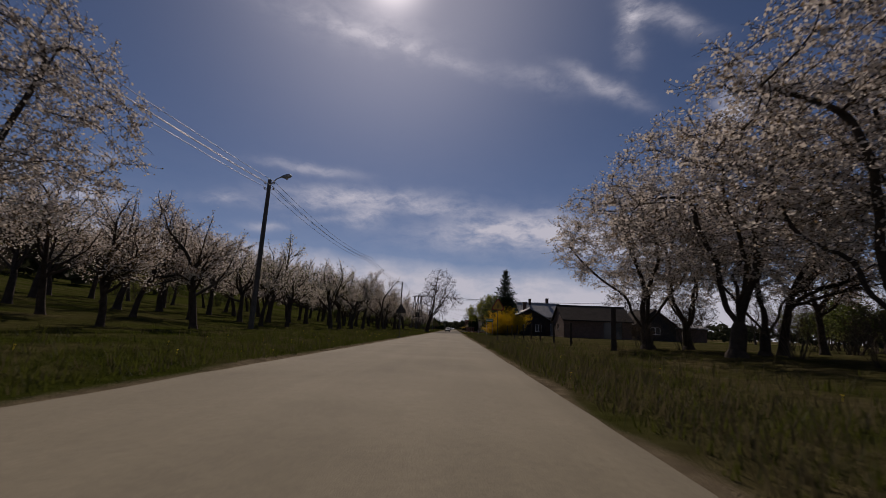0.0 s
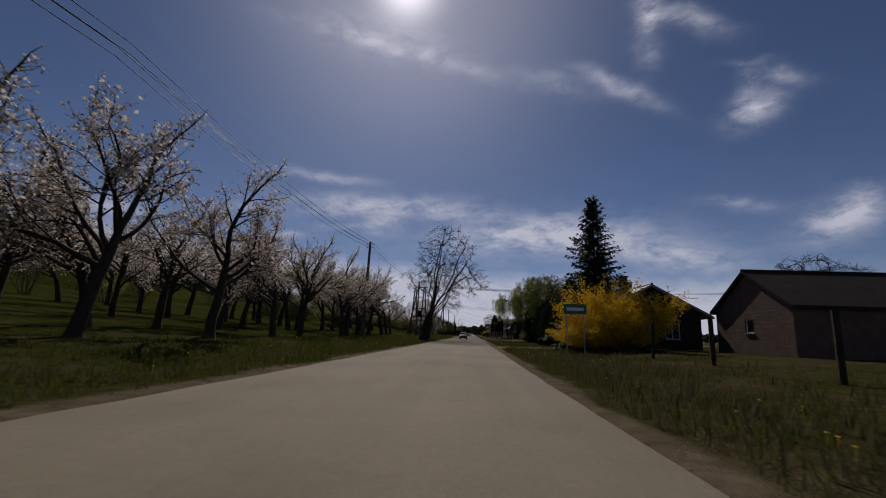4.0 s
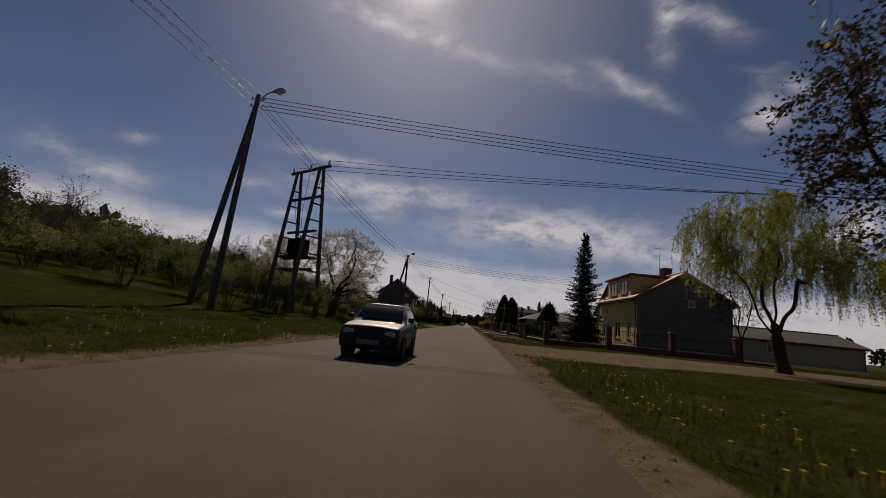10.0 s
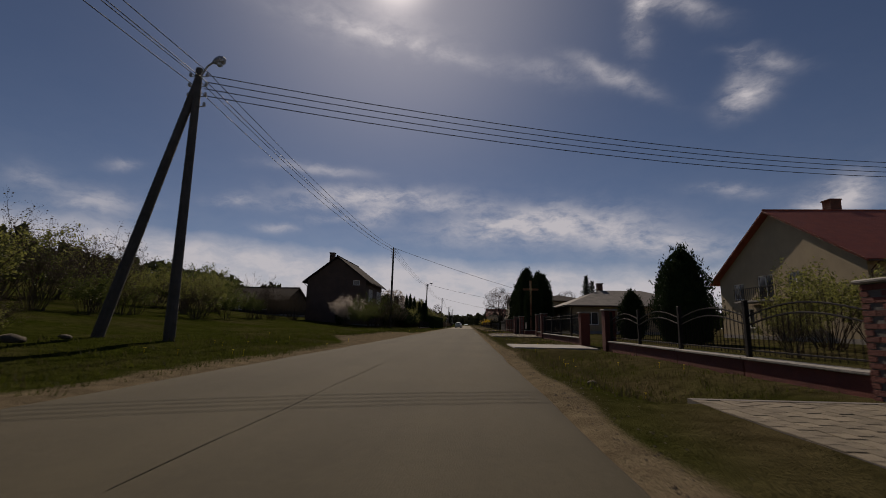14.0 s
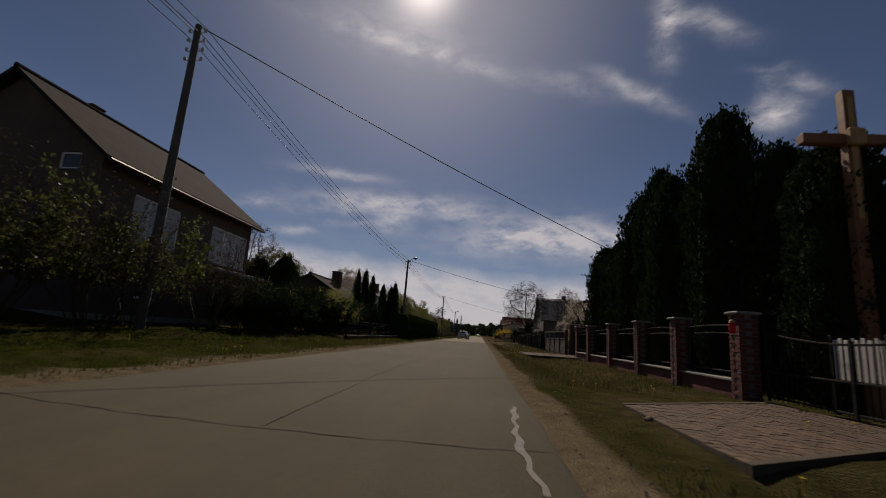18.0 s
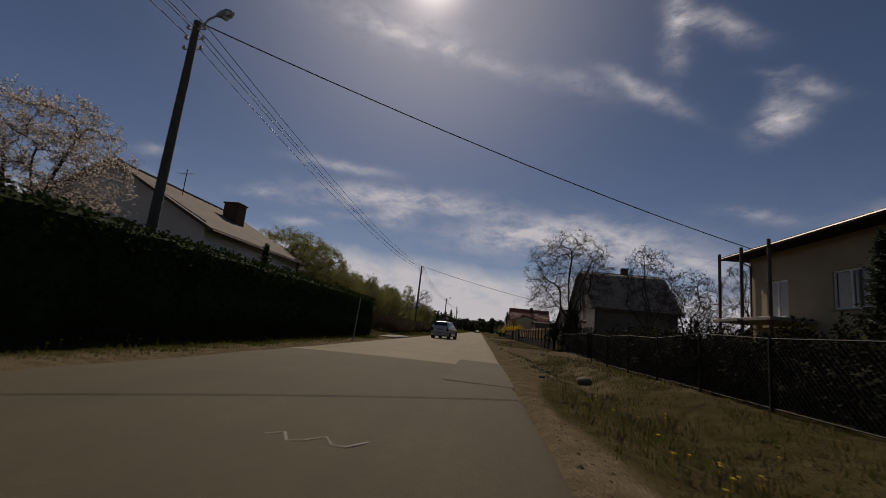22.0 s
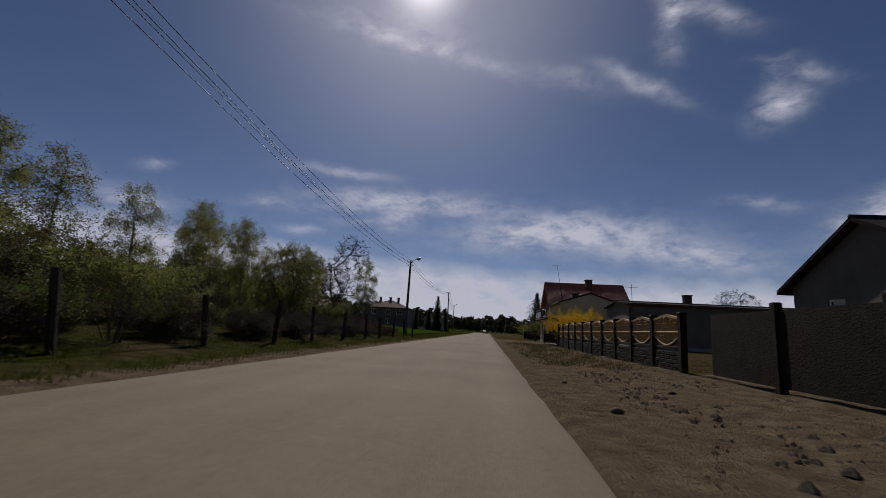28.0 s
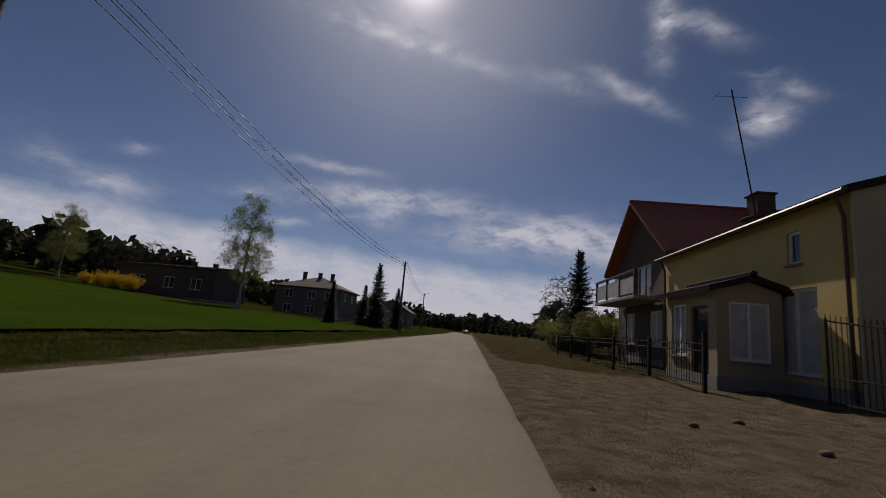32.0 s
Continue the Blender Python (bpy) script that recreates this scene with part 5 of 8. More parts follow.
for k, (x, y, s) in enumerate(todo):
    kind = (k * 7 + int(y)) % 3
    if 270 < y < 333 and x < 0:
        kind = (1, 0, 1, 1, 0, 2)[k % 6]
    if 333 < y < 339 and x < 0:
        kind = 0
    if 270 < y < 302 and x < 0:
        kind = (0, 2, 2, 0, 1)[k % 5]
    if 175 < y < 181 and x > 10:
        kind = 1
    if y < 40 and 8 < x < 14:
        kind = 0
    if 116 < y < 178 and x < -8:
        kind = (0, 0, 1, 0, 2)[k % 5]
    if 272 < y < 331 and -9.0 < x < -6:
        kind = (0, 0, 2)[k % 3]
    if 261 < y < 295 and x > 10:
        kind = 0
    if 199 < y < 214 and x < 0:
        kind = k % 2 * 2
    name = scrub[kind].name
    if name not in first:
        first.add(name)
        put(scrub[kind], x, y, s, 77 * k)
    else:
        far = again(scrub[kind], x, y, s, 77 * k)
        if x < -21 or x > 22:
            far.name = "thicket"
            tagged(far, "tangled dark thicket at the back of the fields", "thicket", "far thickets")
again(ivy, 6.3, 271.9, 0.95, 40, None, 1.35)
again(ivy, 8.6, 280.2, 0.6, 200, None, 2.3)
for k, (x, y) in enumerate(((-10.4, 265.4), (-10.8, 267.2), (-10.3, 269.0), (-10.6, 270.8), (-9.9, 272.4), (-12.4, 266.6), (-12.8, 269.8), (-12.2, 272.6), (-14.8, 268.4), (-15.0, 271.4))):
    again(juniper, x, y, 0.9 + 0.1 * (k % 3), 50 * k, None, 1.0 + 0.15 * (k % 4))
bramble = bush("bramble", "low tangled leafless brambles before the thicket", 76, 1.5, 1.35, M_TWIG, 4600, 0.035, 26, "brambles")
put(bramble, -7.6, 272.0, 0.8)
for k, y in enumerate(np.arange(272.5, 333.0, 0.75)):
    again(bramble, -6.5 - 0.5 * (y > 306) - rs.uniform(0, 2.6), float(y), rs.uniform(0.55, 0.85), 77 * k, None, rs.uniform(0.5, 0.95) * (0.75 if y > 306 else 1.0))
spirea = bush("spirea_bush", "white-flowering bush on the grass bank", 81, 1.3, 2.4, M_BLOSSOM, 9000, 0.045, 26)
put(spirea, -12.6, 203.4, 1.05)


def far_woods():
    """Wooded ridges round the horizon: crowns of many small leaf clumps."""
    rng = np.random.default_rng(8)
    g = Geo()
    bands = [(-1, 62, 110, 20, 380, 190), (-1, 115, 170, 40, 700, 230)]
    spots = []
    for s, a, b, y0, y1, n in bands:
        spots += [(s * rng.uniform(a, b), rng.uniform(y0, y1), rng.uniform(5, 9)) for _ in range(n)]
    spots += [(rng.uniform(-260, 420), rng.uniform(560, 760), rng.uniform(7, 12)) for _ in range(520)]
    spots += [(rng.uniform(70, 200), rng.uniform(20, 560), rng.uniform(5, 8)) for _ in range(150)]
    spots += [(rng.uniform(12, 60), rng.uniform(395, 540), rng.uniform(3.5, 7)) for _ in range(60)]
    spots += [(rng.uniform(-70, -18), rng.uniform(430, 560), rng.uniform(3.5, 7)) for _ in range(70)]
    spots += [(rng.uniform(-150, -62), rng.uniform(392, 540), rng.uniform(6, 10)) for _ in range(130)]
    for x, y, h in spots:
        z = land(x, y)
        n = 110
        c = rng.normal(0, 1, (n, 3))
        c /= np.linalg.norm(c, axis=1, keepdims=True)
        c *= rng.uniform(0.35, 1, (n, 1)) ** 0.6
        c = c * np.array([h * 0.42, h * 0.42, h * 0.48]) + np.array([x, y, z + h * 0.52])
        g.quads(c, rng, h * 0.13)
        g.tube([(x, y, z - 0.3), (x, y, z + h * 0.6)], [0.16, 0.08], 4, cap=False)
    ob = g.part("far_woods", mat("far_leaf", (0.026, 0.034, 0.018), (0.05, 0.054, 0.027), 0.08, 0.8, 0, 2, through=0.3, spec=0.1), None)
    tagged(ob, "mixed woodland on the low ridges in the distance", "woodland", kind="stuff")


far_woods()


def grass():
    """Tufts along both verges, thickest near the road, with dandelions."""
    rng = np.random.default_rng(12)
    n = 80000
    y = rng.uniform(8, 352, n)
    right = rng.random(n) < 0.6
    off = rng.gamma(1.7, 1.15, n)
    x = np.where(right, ROAD_R + 0.35 + off, ROAD_L - 0.25 - off)
    green, dry = Geo(), Geo()
    for i in range(n):
        xi, yi = float(x[i]), float(y[i])
        if xi > 8.5 or xi < -14:
            continue
        bare = False
        if xi > 0:
            for a, b in ((85.5, 91.6), (159, 164.4), (174.6, 178.8), (132.5, 143.5), (262, 270), (300, 312), (338, 352), (190, 199.2), (201.5, 207.5), (222, 228)):
                bare = bare or a < yi < b
            if 246 < yi < 338 and xi < 3.2 and rng.random() < 0.85:
                bare = True
            if 95 < yi and xi < 1.65 and rng.random() < 0.7:
                bare = True
        elif 176 < yi < 203 and xi > -6.6:
            bare = True
        elif 262.5 < yi < 271.5 or 271 < yi < 332 and xi < -5.7 and rng.random() < 0.7:
            bare = True
        if bare:
            continue
        z = land(xi, yi)
        straw = rng.random() < (0.55 if (xi > 0 and (yi > 150 or yi < 75)) else 0.16)
        h = rng.uniform(0.06, 0.20) * (0.62 if yi > 92 else 1) * (1.5 if straw and rng.random() < 0.3 else 1) * (1.25 if yi < 90 else 1)
        g = dry if straw else green
        for _ in range(4):
            a = rng.uniform(0, 6.283)
            dx, dy = math.cos(a), math.sin(a)
            bx, by = xi + rng.normal(0, 0.07), yi + rng.normal(0, 0.07)
            w, l = 0.007 + 0.007 * rng.random(), rng.uniform(0.2, 0.8) * h
            g.add([(bx - dy * w, by + dx * w, z - 0.02), (bx + dy * w, by - dx * w, z - 0.02), (bx + dx * l + dy * w * 0.3, by + dy * l, z + h * rng.uniform(0.7, 1.1))], [(0, 1, 2)])
    for g, m, nm, lb in ((green, M_GRASS_BLADE, "green_grass", "fresh green grass tufts on the verges"), (dry, M_DRY_BLADE, "dry_grass", "straw-coloured grass tufts on the verges")):
        tagged(g.part(nm, m), lb, "grass", kind="stuff")
    g = Geo()
    for _ in range(800):
        yi = rng.uniform(20, 300) if rng.random() < 0.5 else float(rng.choice([50.0, 76.0, 122.0, 126.0, 240.0]) + rng.normal(0, 3.5))
        xi = ROAD_R + 0.8 + rng.gamma(1.5, 0.9) if rng.random() < 0.6 else ROAD_L - 0.7 - rng.gamma(1.5, 1.0)
        if (246 < yi and xi > 0) or not -9 < xi < 6 or 132 < yi < 144 and xi > 0:
            continue
        z = land(xi, yi)
        h = rng.uniform(0.05, 0.13)
        g.tube([(xi, yi, z - 0.02), (xi + 0.01, yi, z + h)], 0.004, 3, cap=False)
        g.lathe([(0.002, 0.0), (0.021, 0.005), (0.019, 0.012), (0.002, 0.015)], 6, (xi + 0.01, yi, z + h))
    tagged(g.part("dandelions", M_DANDELION), "yellow dandelions in the verge grass", "flowers", kind="stuff")


grass()


# ---- houses ----
def wall_panel(geo, holes_out, length, height, holes, place, depth=0.16):
    """A wall face with real openings. place(u, z, d) gives the point u along, z up and d into the wall; holes: (u0, u1, z0, z1)."""
    us = sorted({0.0, length, *[h[0] for h in holes], *[h[1] for h in holes]})
    zs = sorted({0.0, height, *[h[2] for h in holes], *[h[3] for h in holes]})
    ids = {}

    def corner(i, j):
        if (i, j) not in ids:
            ids[i, j] = len(geo.v)
            geo.v.append(place(us[i], zs[j], 0))
        return ids[i, j]

    for i in range(len(us) - 1):
        for j in range(len(zs) - 1):
            um, zm = (us[i] + us[i + 1]) / 2, (zs[j] + zs[j + 1]) / 2
            if any(a < um < b and c < zm < d for a, b, c, d in holes):
                continue
            geo.f.append((corner(i, j), corner(i + 1, j), corner(i + 1, j + 1), corner(i, j + 1)))
    for a, b, c, d in holes:
        o = [corner(us.index(u), zs.index(z)) for u, z in ((a, c), (b, c), (b, d), (a, d))]
        n = len(geo.v)
        geo.v.extend([place(a, c, depth), place(b, c, depth), place(b, d, depth), place(a, d, depth)])
        geo.f.extend([(o[k], o[(k + 1) % 4], n + (k + 1) % 4, n + k) for k in range(4)])
        holes_out.append((a, b, c, d))
    return corner(0, len(zs) - 1), corner(len(us) - 1, len(zs) - 1)


def bar(geo, p, q, place, d0, d1):
    """A straight frame member between (u, z) corners p and q of one face."""
    (a, c), (b, d) = p, q
    v = [place(u, z, w) for w in (d0, d1) for u, z in ((a, c), (b, c), (b, d), (a, d))]
    geo.add(v, [(0, 1, 2, 3), (7, 6, 5, 4), (0, 1, 5, 4), (1, 2, 6, 5), (2, 3, 7, 6), (3, 0, 4, 7)])


def fill_window(root, place, hole, frame_mat, casements=2, curtain=False, sill=True, door=False):
    a, b, c, d = hole
    win = thing_part("door" if door else "window", root)
    f = Geo()
    t = 0.07
    for p, q in (((a, c), (b, c + t)), ((a, d - t), (b, d)), ((a, c + t), (a + t, d - t)), ((b - t, c + t), (b, d - t))):
        bar(f, p, q, place, 0.06, 0.13)
    for k in range(1, casements):
        u = a + (b - a) * k / casements
        bar(f, (u - 0.04, c + t), (u + 0.04, d - t), place, 0.055, 0.125)
    f.part("window_frame", frame_mat, win)
    for k in range(casements):
        u0, u1 = a + (b - a) * k / casements + 0.045, a + (b - a) * (k + 1) / casements - 0.045
        Geo().add([place(u0, c + 0.05, 0.10), place(u1, c + 0.05, 0.10), place(u1, d - 0.05, 0.10), place(u0, d - 0.05, 0.10)], [(0, 1, 2, 3)]).part("pane", M_CURTAIN if curtain else M_GLASS, win)
    if sill and not door:
        s = Geo()
        bar(s, (a - 0.05, c - 0.05), (b + 0.05, c - 0.004), place, -0.07, 0.05)
        s.part("window_sill", M_CONCRETE, win)


def thing_part(name, parent):
    ob = new(name)
    ob.empty_display_size = 0.1
    ob.parent = parent
    return ob


def chimney(root, x, y, z0, z1, w=0.5, material=None):
    g = Geo().box(x - w / 2, x + w / 2, y - w / 2, y + w / 2, z0, z1, 0.015)
    g.box(x - w / 2 - 0.07, x + w / 2 + 0.07, y - w / 2 - 0.07, y + w / 2 + 0.07, z1 + 0.002, z1 + 0.1, 0.02)
    g.part("chimney", material or M_CHIMNEY, root)


def house(name, label, x0, x1, y0, y1, eave, ridge, along, wall_mat, roof_mat, windows=(), base=None, over=0.45, chimneys=(), frame_mat=None, profile=None, hip=0.0, gutter=True, plinth=True, group="", doors=()):
    """A house: along = 'x' or 'y', the run of the ridge. windows: (face, u0, u1, z0, z1, casements, curtain); faces s (towards -y), n, w (towards -x), e."""
    z = base if base is not None else min(land(x0, y0), land(x1, y0), land(x0, y1), land(x1, y1)) - 0.05
    root = thing(name, label, "house", (0, 0, z), group=group)
    faces = {"s": (x1 - x0, lambda u, h, d: (x0 + u, y0 + d, h)), "n": (x1 - x0, lambda u, h, d: (x1 - u, y1 - d, h)),
             "w": (y1 - y0, lambda u, h, d: (x0 + d, y1 - u, h)), "e": (y1 - y0, lambda u, h, d: (x1 - d, y0 + u, h))}
    for k, (length, place) in faces.items():
        g, out = Geo(), []
        mine = [w for w in windows if w[0] == k]
        ports = [w for w in doors if w[0] == k]
        left, right = wall_panel(g, out, length, eave, [w[1:5] for w in mine + ports], place)
        gable = (k in "sn" and along == "y") or (k in "we" and along == "x")
        if gable and not hip:
            prof = profile or ((0.5, 1.0),)
            pts = [(0, eave), *[(f * length, eave + (ridge - eave) * q) for f, q in prof], *[((1 - f) * length, eave + (ridge - eave) * q) for f, q in reversed(prof) if f < 0.5], (length, eave)]
            n = len(g.v)
            g.v.extend(place(u, h, 0) for u, h in pts[1:-1])
            g.f.append((right, *reversed(range(n, n + len(pts) - 2)), left))
        g.part("wall", wall_mat, root)
        for w in mine:
            fill_window(root, place, w[1:5], frame_mat or M_FRAME, w[5] if len(w) > 5 else 2, w[6] if len(w) > 6 else False)
        for w in ports:
            fill_window(root, place, w[1:5], M_BROWN_FRAME, 1, False, False, True)
    if plinth:
        p = Geo()
        e = 0.03
        for a, b, c, d in ((x0 - e, x1 + e, y0 - e, y0 - 0.003), (x0 - e, x1 + e, y1 + 0.003, y1 + e), (x0 - e, x0 - 0.003, y0, y1), (x1 + 0.003, x1 + e, y0, y1)):
            p.box(a, b, c, d, -0.2, 0.35)
        p.part("plinth", M_CONCRETE, root)
    # roof
    r = Geo()
    t = 0.14
    if along == "y":
        a0, a1, b0, b1 = x0, x1, y0, y1
        at = lambda a, b, h: (a, b, h)
    else:
        a0, a1, b0, b1 = y0, y1, x0, x1
        at = lambda a, b, h: (b, a, h)
    mid = (a0 + a1) / 2
    slope = (ridge - eave) / (mid - a0)
    drop = over * slope
    if hip:
        c0, c1 = b0 + hip, b1 - hip
        if c0 > c1:
            c0 = c1 = (b0 + b1) / 2
        lo, hi = eave - drop, ridge
        A, B, C, D = (a0 - over, b0 - over), (a1 + over, b0 - over), (a1 + over, b1 + over), (a0 - over, b1 + over)
        R0, R1 = (mid, c0), (mid, c1)
        base_v = [at(*q, lo) for q in (A, B, C, D)] + [at(*R0, hi), at(*R1, hi)]
        low_v = [at(*q, lo - t) for q in (A, B, C, D)]
        fs = [(0, 1, 4), (1, 2, 5, 4), (2, 3, 5), (3, 0, 4, 5), (6, 7, 1, 0), (7, 8, 2, 1), (8, 9, 3, 2), (9, 6, 0, 3), (6, 9, 8, 7)]
        r.add(base_v + low_v, fs)
        r.part("roof", roof_mat, root)
    else:
        prof = profile or ((0.5, 1.0),)
        line = [(a0 - over, eave - over * (ridge - eave) * prof[0][1] / (prof[0][0] * (a1 - a0)))]
        line += [(a0 + f * (a1 - a0), eave + (ridge - eave) * q) for f, q in prof]
        for side in (0, 1):
            s = Geo()
            pts = line if not side else [(a0 + a1 - a, h) for a, h in line]
            n = len(pts)
            v = [at(a, b, h + 0.02) for a, h in pts for b in (b0 - over * 0.8, b1 + over * 0.8)] + [at(a, b, h - t) for a, h in pts for b in (b0 - over * 0.8, b1 + over * 0.8)]
            f = []
            for i in range(n - 1):
                f.append((2 * i, 2 * i + 1, 2 * i + 3, 2 * i + 2))
                f.append((2 * n + 2 * i, 2 * n + 2 * i + 2, 2 * n + 2 * i + 3, 2 * n + 2 * i + 1))
                f.append((2 * i, 2 * i + 2, 2 * n + 2 * i + 2, 2 * n + 2 * i))
                f.append((2 * i + 1, 2 * n + 2 * i + 1, 2 * n + 2 * i + 3, 2 * i + 3))
            f.append((0, 2 * n, 2 * n + 1, 1))
            s.add(v, f)
            s.part("roof_slope", roof_mat, root)
        Geo().tube([at(mid, b0 - over * 0.8, ridge + 0.03), at(mid, b1 + over * 0.8, ridge + 0.03)], 0.09, 7).part("ridge_cap", roof_mat, root)
    if gutter:
        for a in (a0 - over - 0.06, a1 + over + 0.06):
            Geo().tube([at(a, b0 - over * 0.7, eave - drop * (1 if not profile else 0.9) - 0.10), at(a, b1 + over * 0.7, eave - drop * (1 if not profile else 0.9) - 0.12)], 0.065, 6).part("gutter", M_BROWN_FRAME, root)
        Geo().tube([at(a0 - over, b1 - 0.1, eave - drop - 0.12), at(a0 - 0.08, b1 - 0.15, eave - drop - 0.55), at(a0 - 0.08, b1 - 0.15, 0.1)], 0.045, 6).part("downpipe", M_BROWN_FRAME, root)
        Geo().tube([at(a0 - over, b0 + 0.1, eave - drop - 0.12), at(a0 - 0.08, b0 + 0.15, eave - drop - 0.55), at(a0 - 0.08, b0 + 0.15, 0.1)], 0.045, 6).part("downpipe", M_BROWN_FRAME, root)
    for cx, cy, c0, c1, w in chimneys:
        chimney(root, cx, cy, c0, c1, w)
    return root, z


def aerial(x, y, z, h, label="thin television aerial on a mast", bars=5, lean=0.0, parent=None):
    root = thing("aerial", label, "aerial", (x, y, z))
    Geo().tube([(0, 0, -0.3), (lean, 0, h)], 0.022, 6).part("mast", M_IRON, root)
    g = Geo()
    for k in range(bars):
        u = -0.5 + k * 0.22
        g.tube([(lean + u, -0.28 + 0.03 * k, h - 0.25), (lean + u, 0.28 - 0.03 * k, h - 0.25)], 0.008, 4)
    g.tube([(lean - 0.55, 0, h - 0.25), (lean + 0.5, 0, h - 0.25)], 0.01, 4)
    g.part("antenna_array", M_IRON, root)
    return root


# the timber house by the spruce, its barn and the metal-roofed house behind
house("timber_house", "low dark timber house half hidden by garden trees", 8.4, 15.0, 87.0, 96.4, 2.95, 4.7, "y", M_DARK_WALL, M_METAL_ROOF, [("w", 1.2, 2.2, 1.0, 2.1, 2, True), ("w", 4.0, 5.0, 1.0, 2.1, 2, True), ("w", 6.6, 7.6, 1.0, 2.1), ("s", 1.5, 2.5, 1.0, 2.1), ("s", 4.2, 5.2, 1.0, 2.1)], over=0.6, chimneys=((11.7, 92.5, 4.2, 5.9, 0.55),))
house("metal_roofed_house", "plastered house under a pale sheet-metal roof", 13.9, 23.0, 113.0, 121.0, 4.4, 7.3, "x", M_GREY_WALL, M_METAL_ROOF, [("s", 2, 3.2, 1.2, 2.6), ("s", 5.5, 6.7, 1.2, 2.6), ("w", 2, 3.2, 1.2, 2.6), ("w", 4.6, 5.8, 1.2, 2.6)], chimneys=((20.6, 117.5, 6.3, 8.4, 0.6), (16.5, 116.5, 6.5, 8.1, 0.5)))
house("barn", "old brown board barn with a dark felt roof", 15.0, 24.5, 78.0, 85.0, 2.7, 4.7, "x", M_BARN, M_DARK_ROOF, [("w", 3.0, 3.8, 1.2, 2.0, 1)], gutter=False, plinth=False, doors=(("s", 5.5, 8.2, 0.02, 2.4),), over=0.3)
house("shed", "small dark board shed beside the barn", 25.5, 31.0, 79.0, 88.0, 2.5, 4.6, "y", M_DARK_WALL, M_DARK_ROOF, [("s", 2.0, 3.4, 1.0, 2.0, 2)], gutter=False, plinth=False, over=0.3)
house("lean_to", "low plank outbuilding with a pale edge", 31.6, 37.0, 82.0, 87.0, 2.2, 2.7, "x", M_BARN, M_METAL_ROOF, [], gutter=False, plinth=False, over=0.3)

# the yellow house behind the iron fence, with its boxed dormer
yh, yz = house("yellow_house", "yellow plastered house with red-brown hip-ended roof", 13.9, 21.7, 156.0, 167.0, 4.75, 7.0, "y", M_YELLOW_WALL, M_RED_ROOF,
               [("w", 1.2, 2.8, 1.0, 2.5), ("w", 5.2, 6.8, 1.0, 2.5), ("w", 8.6, 9.6, 1.0, 2.5), ("s", 4.2, 4.8, 4.05, 4.65, 1)], over=0.4, chimneys=((18.3, 161.0, 6.3, 7.9, 0.8),))
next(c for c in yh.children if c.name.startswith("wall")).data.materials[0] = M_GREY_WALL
d = Geo().box(13.9, 17.2, 157.6, 164.2, 4.62, 6.55)
d.part("dormer", M_YELLOW_WALL, yh)
Geo().box(13.6, 17.5, 157.3, 164.5, 6.56, 6.74, 0.03).part("dormer_roof", M_RED_ROOF, yh)
fill_window(yh, lambda u, h, dd: (13.9 + dd - 0.12, 164.2 - u, h), (1.0, 2.8, 5.0, 6.2), M_FRAME, 2)
fill_window(yh, lambda u, h, dd: (13.9 + dd - 0.12, 164.2 - u, h), (4.0, 5.6, 5.0, 6.2), M_FRAME, 2)
aerial(17.3, 160.0, 6.8, 3.2, "spindly television aerial above the yellow house")
house("farm_outbuilding", "low tan farm building behind the crossroads", 24.0, 42.0, 168.0, 176.0, 2.5, 3.7, "x", M_BEIGE_WALL, M_BROWN_ROOF, [("s", 3, 4.2, 1.0, 2.2), ("s", 8, 9.2, 1.0, 2.2)])
# red-roofed gabled house
rh, rz = house("gabled_house", "beige gabled house with a steep red tile roof", 22.5, 35.0, 184.2, 199.2, 5.2, 9.6, "x", M_BEIGE_WALL, M_RED_ROOF,
               [("w", 5.2, 7.0, 3.0, 4.9, 2), ("w", 8.6, 10.0, 3.4, 4.8, 2), ("w", 2.0, 3.4, 3.2, 4.5), ("w", 3.0, 4.4, 0.9, 2.4), ("w", 9.0, 10.4, 0.9, 2.4), ("s", 3.0, 4.4, 3.4, 4.8), ("s", 8.0, 9.4, 3.4, 4.8)], over=0.7, chimneys=((28.0, 193.0, 8.2, 10.7, 0.8),))
b = Geo().box(21.2, 22.45, 190.0, 195.0, 2.8, 2.95, 0.02)
b.part("balcony_slab", M_CONCRETE, rh)
g = Geo()
for k in range(21):
    g.box(21.22, 21.25, 190.05 + k * 0.245, 190.08 + k * 0.245, 2.95, 3.85)
g.box(21.2, 21.27, 190.0, 195.0, 3.85, 3.91)
g.part("balcony_rail", M_IRON, rh)
# long hip-roofed bungalow by the cross
house("bungalow", "cream bungalow with a low grey hipped roof", 11.0, 25.0, 207.5, 217.5, 3.3, 5.1, "x", M_BEIGE_WALL, M_GREY_ROOF, [("s", 1.5, 3.0, 1.0, 2.4), ("s", 5.0, 6.5, 1.0, 2.4), ("s", 9.5, 11.0, 1.0, 2.4), ("w", 3.5, 5.0, 1.0, 2.4)], over=0.6, hip=4.5, chimneys=((15.8, 213.0, 4.2, 5.9, 0.6), (22.6, 212.5, 4.2, 5.8, 0.5)))
aerial(22.6, 212.0, 5.8, 1.3, "small roof aerial beside the chimney", 3)
